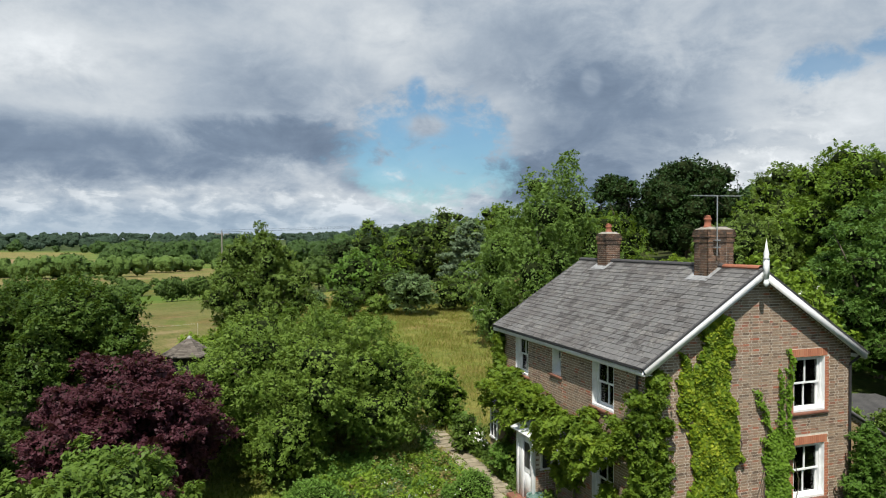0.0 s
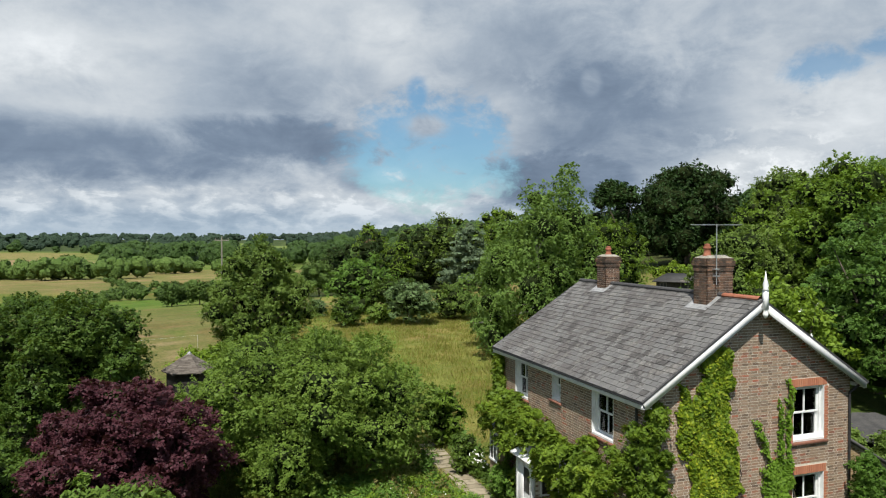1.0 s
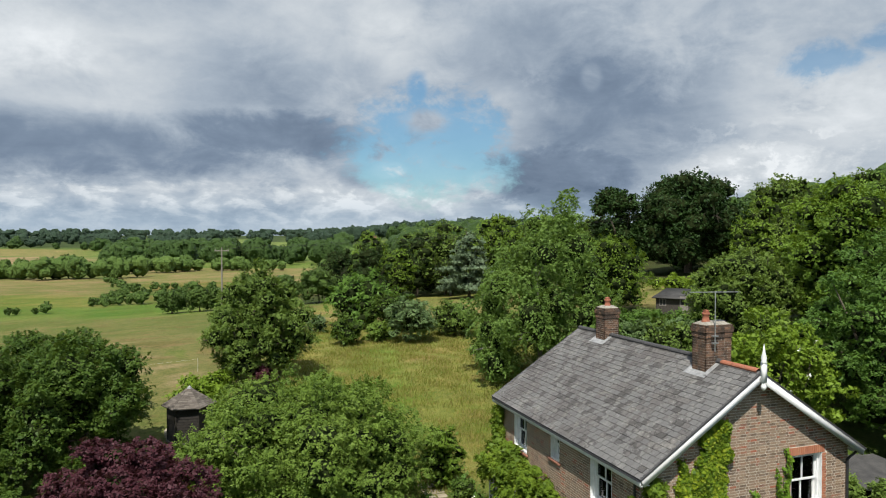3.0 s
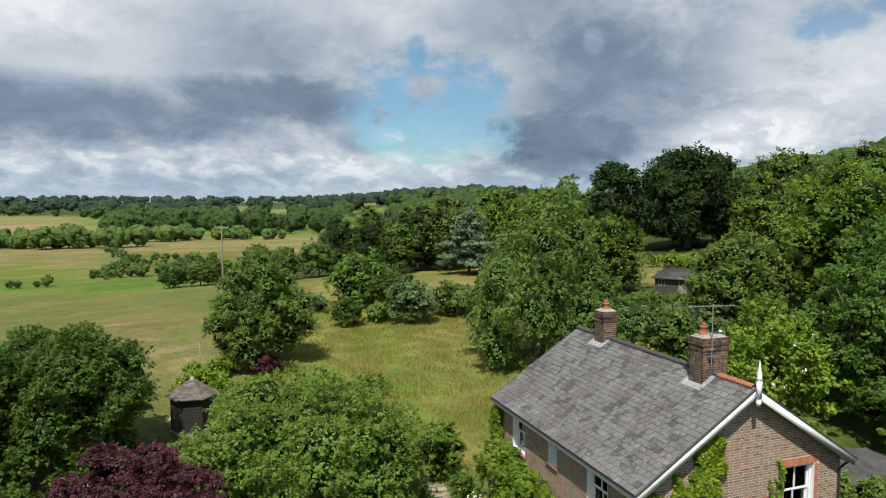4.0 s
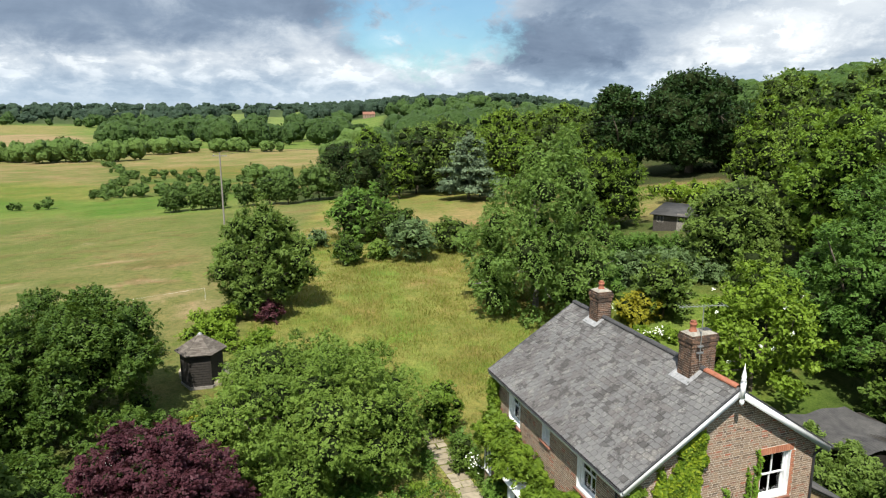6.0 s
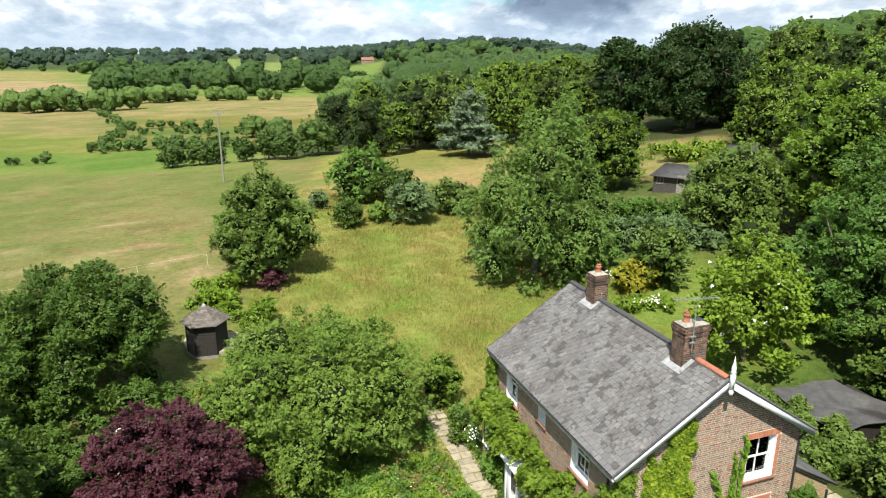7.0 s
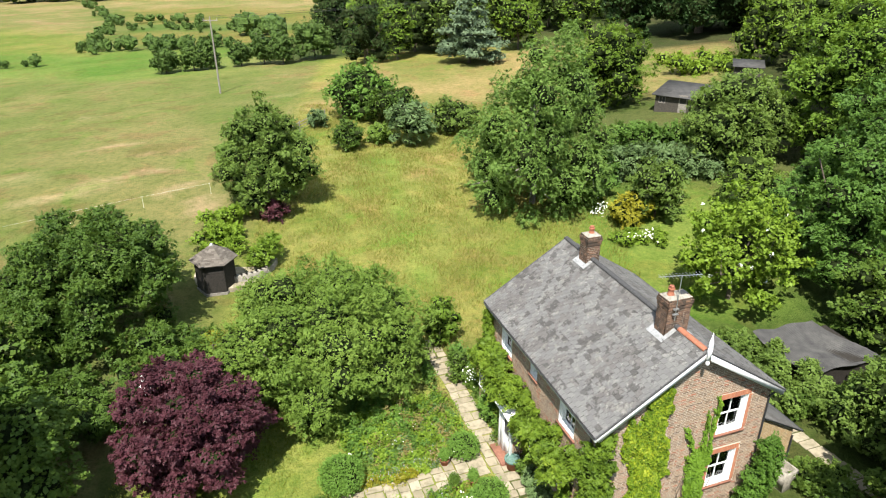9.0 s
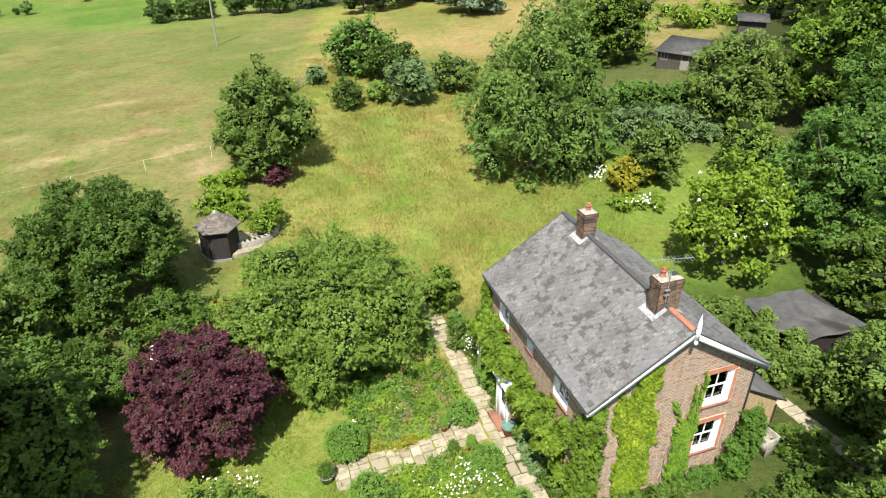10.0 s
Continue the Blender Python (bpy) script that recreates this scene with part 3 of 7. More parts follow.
# ---- ground ----
def ease(a, b, x):
    t = np.clip((np.asarray(x, float) - a) / (b - a), 0, 1)
    return t * t * (3 - 2 * t)


def ground_height(x, y):
    x, y = np.asarray(x, float), np.asarray(y, float)
    z = 1.7 * ease(24, 50, y)
    z = z + 0.145 * np.clip(x - 8, 0, 14) * ease(22, 60, y) + 0.10 * np.clip(x - 22, 0, 92) * ease(10, 50, y) * ease(420, 170, y)
    w = np.maximum(0, -x * 0.5 + (y - 75) * 0.35 - 8)
    z = z - 13 * (1 - np.exp(-w * 0.0115)) * ease(0, 40, y)
    z = z + 24 * ease(900, 2600, y) + 40 * ease(260, 1000, y) * ease(-0.24, 0.03, x / np.maximum(y, 1)) * ease(0.30, 0.05, x / np.maximum(y, 1)) * 0.7
    return z if z.ndim else float(z)


def ground_tint(x, y):
    """Base colour of the ground by use of the land, (n, 3)."""
    col = np.empty((len(x), 3))
    col[:] = (0.075, 0.095, 0.028)

    def lay(mask, c):
        m = np.clip(mask, 0, 1)[:, None]
        col[:] = col * (1 - m) + np.array(c) * m

    edge = -13.5 - 0.10 * (y - 45)                                     # boundary between garden and field
    lay(ease(-1, 1, (edge - x)) * ease(22, 30, y) * ease(128, 122, y + 0.2 * x), (0.150, 0.156, 0.052))       # grazed field
    lay(ease(-12, -16, x) * ease(30, 24, y) * ease(10, 14, y), (0.15, 0.15, 0.062))
    lay(ease(-1, 1, (x - edge)) * ease(27, 31, y) * ease(13, 9, x), (0.205, 0.208, 0.056))                    # long grass
    lay(ease(8, 11, x) * ease(30, 33, y) * ease(22, 17, x) * ease(50, 44, y), (0.15, 0.20, 0.042))           # mown grass behind the house
    lay(ease(-13, -11, x) * ease(3, 2, x) * ease(13, 14, y) * ease(29, 26, y), (0.22, 0.25, 0.06))          # front lawn
    lay(ease(70, 76, y) * ease(-18, -12, x - 0.1 * y + 10) * ease(112, 108, y) * ease(30, 24, x), (0.23, 0.195, 0.075))  # hay field
    lay(ease(76, 80, y) * ease(22, 26, x) * ease(92, 86, y), (0.14, 0.165, 0.05))
    v = y + 0.25 * x
    lay(ease(93, 99, v + 2 * np.sin(x * 0.2)) * ease(-22, -48, x), (0.112, 0.165, 0.034))                                          # wet green strip
    lay(ease(132, 138, v) * ease(-20, -40, x + 0.08 * y), (0.115, 0.135, 0.04))
    lay(ease(124, 132, v) * ease(-0.49, -0.51, x / y) * ease(285, 275, v), (0.15, 0.165, 0.04))
    lay(ease(160, 190, v + 5 * np.sin(x * 0.11)) * ease(-0.49, -0.51, x / y) * ease(285, 275, v), (0.19, 0.165, 0.07))
    lay(ease(140, 150, v) * ease(-0.47, -0.44, x / y) * ease(-20, -30, x + 0.02 * y), (0.15, 0.14, 0.04))
    lay(ease(168, 176, v) * ease(-0.47, -0.44, x / y) * ease(-20, -30, x + 0.02 * y) * ease(196, 190, v), (0.085, 0.125, 0.03))
    lay(ease(236, 262, v + 5 * np.sin(x * 0.09)) * ease(-0.49, -0.47, x / y), (0.205, 0.175, 0.075))
    lay(ease(392, 402, v), (0.12, 0.17, 0.04))
    lay(ease(400, 415, v) * ease(-0.515, -0.53, x / y) * ease(612, 600, v), (0.25, 0.19, 0.105))
    lay(ease(622, 634, v) * ease(-0.53, -0.55, x / y) * ease(930, 900, v), (0.205, 0.18, 0.072))
    lay(ease(500, 520, v) * ease(-0.40, -0.37, x / y) * ease(-0.13, -0.16, x / y), (0.13, 0.18, 0.05))
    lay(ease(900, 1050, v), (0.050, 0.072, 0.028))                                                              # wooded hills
    for a, b, n, f in ((-0.318, -0.288, 1000, 1700), (-0.262, -0.228, 900, 1500), (-0.225, -0.20, 1500, 1900), (-0.46, -0.43, 1400, 1700), (0.05, 0.10, 1500, 2100)):
        lay(ease(a - 0.01, a, x / y) * ease(b + 0.01, b, x / y) * ease(n, n + 40, v) * ease(f, f - 60, v), (0.15, 0.195, 0.06))
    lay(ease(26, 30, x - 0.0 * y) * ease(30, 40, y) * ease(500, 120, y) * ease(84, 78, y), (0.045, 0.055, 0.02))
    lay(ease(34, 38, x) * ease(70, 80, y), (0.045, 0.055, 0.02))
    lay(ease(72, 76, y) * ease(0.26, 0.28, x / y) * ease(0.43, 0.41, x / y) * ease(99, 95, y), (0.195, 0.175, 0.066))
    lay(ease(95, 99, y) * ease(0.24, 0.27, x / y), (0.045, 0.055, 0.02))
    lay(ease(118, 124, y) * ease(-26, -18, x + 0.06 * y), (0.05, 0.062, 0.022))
    def spot(cx, cy, ax, ay, turn, c, f=0.85):
        a = math.radians(turn)
        u, w = (x - cx) * math.cos(a) + (y - cy) * math.sin(a), -(x - cx) * math.sin(a) + (y - cy) * math.cos(a)
        d = np.sqrt((u / ax) ** 2 + (w / ay) ** 2) + 0.3 * np.sin(u * 2.1 + np.sin(w * 1.7)) * np.sin(w * 2.9)
        lay(f * ease(1.15, 0.55, d), c)

    worn = (0.31, 0.245, 0.135)                                        # grazed bare and dry patches in the field
    for cx, cy, ax, ay, tn in ((-27.0, 49.3, 4.2, 1.3, 48), (-24.0, 52.6, 1.9, 0.8, 20), (-29.6, 46.4, 2.6, 0.9, 40), (-17.4, 45.6, 1.3, 2.2, 10), (-20.4, 48.6, 2.6, 0.8, 50), (-34.0, 50.6, 1.4, 2.4, 15), (-20.0, 84.0, 5.0, 1.0, 25), (-33.0, 43.5, 2.2, 0.7, 35), (-25.5, 57.5, 2.4, 0.5, 25), (-31.0, 61.0, 3.0, 0.6, 20)):
        spot(cx, cy, ax, ay, tn, worn, 0.65)
    for cx, cy, ax, ay, tn in ((-1.5, 52.0, 3.0, 1.6, 20), (1.8, 41.5, 2.6, 1.3, -20), (-7.6, 52.5, 1.8, 3.2, 10), (-0.5, 57.0, 2.4, 1.2, 0), (-9.8, 40.6, 1.6, 1.0, 0), (3.6, 38.0, 2.6, 0.9, -15), (-6.4, 44.5, 2.2, 0.9, 30)):
        spot(cx, cy, ax, ay, tn, (0.245, 0.20, 0.075), 0.5)             # rusty seed heads
    for cx, cy, ax, ay, tn in ((-5.4, 55.5, 2.0, 3.4, -10), (-1.0, 46.5, 2.4, 1.3, 20), (-8.4, 47.4, 2.8, 1.0, 38), (0.5, 36.4, 3.6, 1.0, 10), (-10.8, 37.6, 1.6, 1.2, 0)):
        spot(cx, cy, ax, ay, tn, (0.15, 0.205, 0.042), 0.5)              # lush green
    trail = np.interp(y, (33, 37, 41.9, 46.2, 51.2, 57.5, 63), (-0.6, -1.6, -2.6, -3.3, -3.8, -4.7, -5.4))
    lay(0.4 * ease(0.75, 0.3, np.abs(x - trail)) * ease(33, 36, y) * ease(62, 56, y), (0.18, 0.245, 0.05))
    return col


def ground_colours(N, p):
    a = N.n("ShaderNodeAttribute")
    a.attribute_name = "tint"
    base = a.outputs["Color"]
    big, mid, small, tiny = N.noise(p, 0.055, 5, 0.6, 0.4), N.noise(p, 0.42, 7, 0.7, 0.6), N.noise(p, 2.1, 7, 0.75, 0.3), N.noise(p, 9.0, 6, 0.75)
    dry = N.mix(1.0, base, (1.24, 1.10, 1.22), "MULTIPLY")
    wet = N.mix(1.0, base, (0.76, 0.90, 0.68), "MULTIPLY")
    col = N.mix(N.smooth(big, 0.36, 0.64), wet, dry)
    col = N.mix(N.math("MULTIPLY", N.smooth(mid, 0.52, 0.66), 0.6), col, N.mix(1.0, col, (1.28, 1.16, 1.2), "MULTIPLY"))
    col = N.mix(N.math("MULTIPLY", N.smooth(mid, 0.48, 0.36), 0.6), col, N.mix(1.0, col, (0.72, 0.86, 0.62), "MULTIPLY"))
    col = N.mix(N.math("MULTIPLY", N.smooth(small, 0.52, 0.38), 0.65), col, N.mix(1.0, col, (0.55, 0.68, 0.5), "MULTIPLY"))
    col = N.mix(N.math("MULTIPLY", N.smooth(small, 0.53, 0.64), 0.6), col, N.mix(1.0, col, (1.35, 1.22, 1.25), "MULTIPLY"))
    col = N.mix(N.math("MULTIPLY", N.smooth(tiny, 0.55, 0.36), 0.6), col, N.mix(1.0, col, (0.5, 0.6, 0.45), "MULTIPLY"))
    seed = N.smooth(N.noise(p, 0.22, 6, 0.65, 0.7), 0.52, 0.62)
    col = N.mix(N.math("MULTIPLY", seed, 0.6), col, N.mix(1.0, col, (1.02, 0.76, 0.9), "MULTIPLY"))
    fresh = N.smooth(N.noise(p, 0.17, 6, 0.65, 1.2), 0.55, 0.64)
    col = N.mix(N.math("MULTIPLY", fresh, 0.65), col, N.mix(1.0, col, (0.72, 1.0, 0.6), "MULTIPLY"))
    bare = N.math("MULTIPLY", N.smooth(N.noise(p, 0.11, 6, 0.7, 0.8), 0.60, 0.70), N.smooth(small, 0.35, 0.6))
    red = N.n("ShaderNodeSeparateColor")
    N.put(red.inputs[0], base)
    bare = N.math("MULTIPLY", bare, N.smooth(red.outputs[0], 0.14, 0.15))
    col = N.mix(N.math("MULTIPLY", bare, 0.6), col, (0.25, 0.20, 0.125))
    return col, N.math("ADD", small, tiny), 0.9, 0.14


GROUND = surface("grassland", ground_colours, 0.95, spec=0.1)


def build_ground():
    s = np.linspace(-1, 1, 261)
    xs = 3400 * np.sinh(7 * s) / np.sinh(7)
    t = np.linspace(-0.72, 1, 281)
    ys = 30 + 4600 * np.sinh(6.5 * t) / np.sinh(6.5)
    X, Y = np.meshgrid(xs, ys)
    Z = ground_height(X, Y)
    n, m = X.shape
    me = bpy.data.meshes.new("ground")
    idx = np.arange(n * m).reshape(n, m)
    f = np.stack([idx[:-1, :-1], idx[:-1, 1:], idx[1:, 1:], idx[1:, :-1]], -1).reshape(-1, 4)
    me.from_pydata(np.stack([X, Y, Z], -1).reshape(-1, 3).tolist(), [], f.tolist())
    a = me.color_attributes.new("tint", "FLOAT_COLOR", "POINT")
    c = np.ones((n * m, 4), np.float32)
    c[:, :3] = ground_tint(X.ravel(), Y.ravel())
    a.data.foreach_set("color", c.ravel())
    me.polygons.foreach_set("use_smooth", np.ones(len(me.polygons), bool))
    me.materials.append(GROUND)
    tagged(new("ground", me), "rolling grassland, rough garden meadow and dry fields", "ground", kind="structure")


build_ground()

# ---- the house: x along the gable, y along the front, from its near front corner ----
HX, HY, HTURN = 5.025, 16.77, 19.3
HM = pose(HX, HY, 0, 0, 0, HTURN)
WID, LEN, EAVE_OUT, VERGE_OUT = 6.97, 8.56, 0.28, 0.30
EAVE_Z, RIDGE_Z = 5.28, 7.70
RISE = (RIDGE_Z - EAVE_Z) / (WID / 2 + EAVE_OUT)
SLOPE = math.atan(RISE)
FRONT = pose(0, 0, 0, 0, 0, -90)                                       # turns the gable's frame on to the front wall: a = -y


def in_house(x, y):
    p = HM @ Vector((x, y, 0))
    return p.x, p.y


def roof_top(x):
    return EAVE_Z + RISE * (min(x, WID - x) + EAVE_OUT)


house = thing("house", HM, "two-storey brown brick cottage with slate roof and white bargeboards", "house")
GABLE_HOLES = [(4.86, 6.00, 3.68, 5.20), (4.86, 6.00, 1.25, 2.76)]
FRONT_HOLES = [(-2.45, -1.36, 3.74, 5.13), (-4.80, -4.25, 4.20, 5.12), (-7.50, -6.50, 3.76, 5.10), (-2.45, -1.36, 0.90, 2.50), (-5.62, -4.74, 0.05, 2.10)]


def wall_mesh(name, outline, holes, depth):
    """A wall in the xz plane, its face at y = 0, with openings cut through, depth thick."""
    bm = bmesh.new()
    for loop in [outline] + [[(a0, z0), (a1, z0), (a1, z1), (a0, z1)] for a0, a1, z0, z1 in holes]:
        vs = [bm.verts.new((a, 0, z)) for a, z in loop]
        for p, q in zip(vs, vs[1:] + vs[:1]):
            bm.edges.new((p, q))
    bmesh.ops.triangle_fill(bm, use_beauty=True, use_dissolve=False, edges=bm.edges[:])
    ext = bmesh.ops.extrude_face_region(bm, geom=bm.faces[:])
    bmesh.ops.translate(bm, vec=(0, depth, 0), verts=[v for v in ext["geom"] if isinstance(v, bmesh.types.BMVert)])
    bmesh.ops.recalc_face_normals(bm, faces=bm.faces)
    me = bpy.data.meshes.new(name)
    bm.to_mesh(me)
    bm.free()
    return me


def wall(name, m, outline, holes, label, mat=MORTAR, depth=0.28):
    me = wall_mesh(name, outline, holes, depth)
    me.materials.append(mat)
    ob = new(name, me)
    ob.parent, ob.matrix_basis = house, m
    ob["label"] = label
    return ob


def under_roof(x):
    return roof_top(x) - 0.13


gable_line = [(0, -0.3), (WID, -0.3), (WID, under_roof(WID)), (WID / 2, under_roof(WID / 2)), (0, under_roof(0))]
gable_wall = wall("gable_wall", Matrix(), gable_line, GABLE_HOLES, "brown brick gable wall with scattered red bricks")
far_gable = wall("gable_wall", pose(0, LEN - 0.28, 0), gable_line, [], "brown brick gable wall")
front_wall = wall("front_wall", FRONT, [(-LEN + 0.28, -0.3), (-0.28, -0.3), (-0.28, under_roof(0)), (-LEN + 0.28, under_roof(0))], FRONT_HOLES, "brown brick front wall with sash windows")
back_wall = wall("back_wall", pose(WID, 0, 0, 0, 0, 90), [(0.28, -0.3), (LEN - 0.28, -0.3), (LEN - 0.28, under_roof(0)), (0.28, under_roof(0))], [], "brown brick back wall")
floors = part("floor_boards", np.concatenate([box(0.3, WID - 0.3, 0.3, LEN - 0.3, 2.75, 2.95), box(0.3, WID - 0.3, 0.3, LEN - 0.3, -0.1, 0.04), box(0.3, WID - 0.3, 0.3, LEN - 0.3, 5.30, 5.36), box(0.3, WID - 0.3, 4.1, 4.2, 0.04, 5.3), box(2.9, 3.0, 0.3, 4.1, 0.04, 5.3)]), PLASTER, house)


# roof slopes, boards and gutters
def slope_frame(back=False):
    """Frame on the roof plane: x along the ridge from the near verge, y up the slope from the eave, z out of it."""
    if not back:
        return Matrix(((0, math.cos(SLOPE), -math.sin(SLOPE), -EAVE_OUT), (1, 0, 0, -VERGE_OUT), (0, math.sin(SLOPE), math.cos(SLOPE), EAVE_Z), (0, 0, 0, 1))) @ Matrix(((1, 0, 0, 0), (0, 1, 0, 0), (0, 0, 1, 0), (0, 0, 0, 1)))
    return Matrix(((0, -math.cos(SLOPE), math.sin(SLOPE), WID + EAVE_OUT), (1, 0, 0, -VERGE_OUT), (0, math.sin(SLOPE), math.cos(SLOPE), EAVE_Z), (0, 0, 0, 1)))


ROOF_LEN, ROOF_UP = LEN + 2 * VERGE_OUT, (WID / 2 + EAVE_OUT) / math.cos(SLOPE)
roof = part("roof", np.concatenate([moved(box(0, ROOF_LEN, 0, ROOF_UP, -0.11, -0.02), slope_frame(False)), moved(box(0, ROOF_LEN, 0, ROOF_UP, -0.11, -0.02), slope_frame(True))]), SLATE_BACK, house, "weathered grey slate roof", weld=True)
for y in (-VERGE_OUT - 0.03, LEN + VERGE_OUT):
    for s in (0, 1):
        f = slope_frame(bool(s))
        b = part("bargeboard", moved(box(-0.032, 0.0, -0.02, ROOF_UP - 0.02, -0.23, -0.03), f) + ((0, 0, 0) if y < 0 else (0, ROOF_LEN + 0.032, 0)), WHITE, house, "white painted bargeboard", weld=True)
        part("verge_slip", moved(box(-0.045, 0.03, -0.03, ROOF_UP, -0.03, 0.012), f) + ((0, 0, 0) if y < 0 else (0, ROOF_LEN, 0)), SLATE_BACK, house)
for x0, x1 in ((-EAVE_OUT, -EAVE_OUT + 0.025), (WID + EAVE_OUT - 0.025, WID + EAVE_OUT)):
    part("fascia", box(x0, x1, -VERGE_OUT + 0.002, LEN + VERGE_OUT - 0.002, EAVE_Z - 0.205, EAVE_Z - 0.085), WHITE, house, "white painted fascia board", weld=True)
part("soffit", box(-EAVE_OUT + 0.026, -0.002, -VERGE_OUT + 0.01, LEN + VERGE_OUT - 0.01, EAVE_Z - 0.20, EAVE_Z - 0.185), WHITE, house)


def gutter(x):
    t = np.linspace(math.pi, 2 * math.pi, 9)
    pr = np.stack([np.cos(t) * 0.042, np.sin(t) * 0.036], 1)
    a = np.array([[x + p[0], -VERGE_OUT, EAVE_Z - 0.035 + p[1]] for p in pr])
    b = a + (0, ROOF_LEN, 0)
    return np.stack([a[:-1], a[1:], b[1:], b[:-1]], 1)


part("gutter", gutter(-EAVE_OUT - 0.043), BLACK, house, "black half-round gutter")
part("gutter", gutter(WID + EAVE_OUT + 0.043), BLACK, house)
part("downpipe", np.concatenate([beam((WID - 0.07, -0.06, 0.0), (WID - 0.07, -0.06, EAVE_Z - 0.35), 0.035, n=8), beam((WID - 0.07, -0.06, EAVE_Z - 0.35), (WID + 0.3, -0.12, EAVE_Z - 0.1), 0.035, n=8)]), BLACK, house, "black downpipe")
part("downpipe", beam((-0.06, 0.25, 0.0), (-0.06, 0.25, EAVE_Z - 0.3), 0.035, n=8), BLACK, house)
finial = part("finial", moved(np.concatenate([lathe([(0.0, -0.34), (0.06, -0.27), (0.075, -0.2), (0.05, -0.15), (0.05, -0.1)], 12), box(-0.055, 0.055, -0.055, 0.055, -0.10, 0.40), lathe([(0.05, 0.40), (0.085, 0.43), (0.06, 0.47), (0.075, 0.55), (0.035, 0.72), (0.0, 0.95)], 12)]), pose(WID / 2, -VERGE_OUT - 0.09, RIDGE_Z - 0.17)), WHITE, house, "white turned wooden finial", weld=True)


# ridge: dark tiles, with a run of new orange ones by the gable
def ridge_tile(y0, y1):
    t = np.linspace(-0.15 * math.pi, 1.15 * math.pi, 9)
    pr = np.stack([np.cos(t) * 0.115, np.sin(t) * 0.075], 1)
    a = np.array([[WID / 2 + p[0], y0, RIDGE_Z + 0.0 + p[1]] for p in pr])
    b = a + (0, y1 - y0, 0)
    return np.stack([a[:-1], a[1:], b[1:], b[:-1]], 1)


y = -VERGE_OUT + 0.05
while y < LEN + VERGE_OUT - 0.1:
    y1 = min(y + 0.45, LEN + VERGE_OUT)
    if y1 < 1.25:
        part("ridge_tile", ridge_tile(y, y1 - 0.008), TERRACOTTA, house, "new orange ridge tile")
    else:
        part("ridge_tile", ridge_tile(y, y1 - 0.008), SLATE_BACK, house)
    y = y1


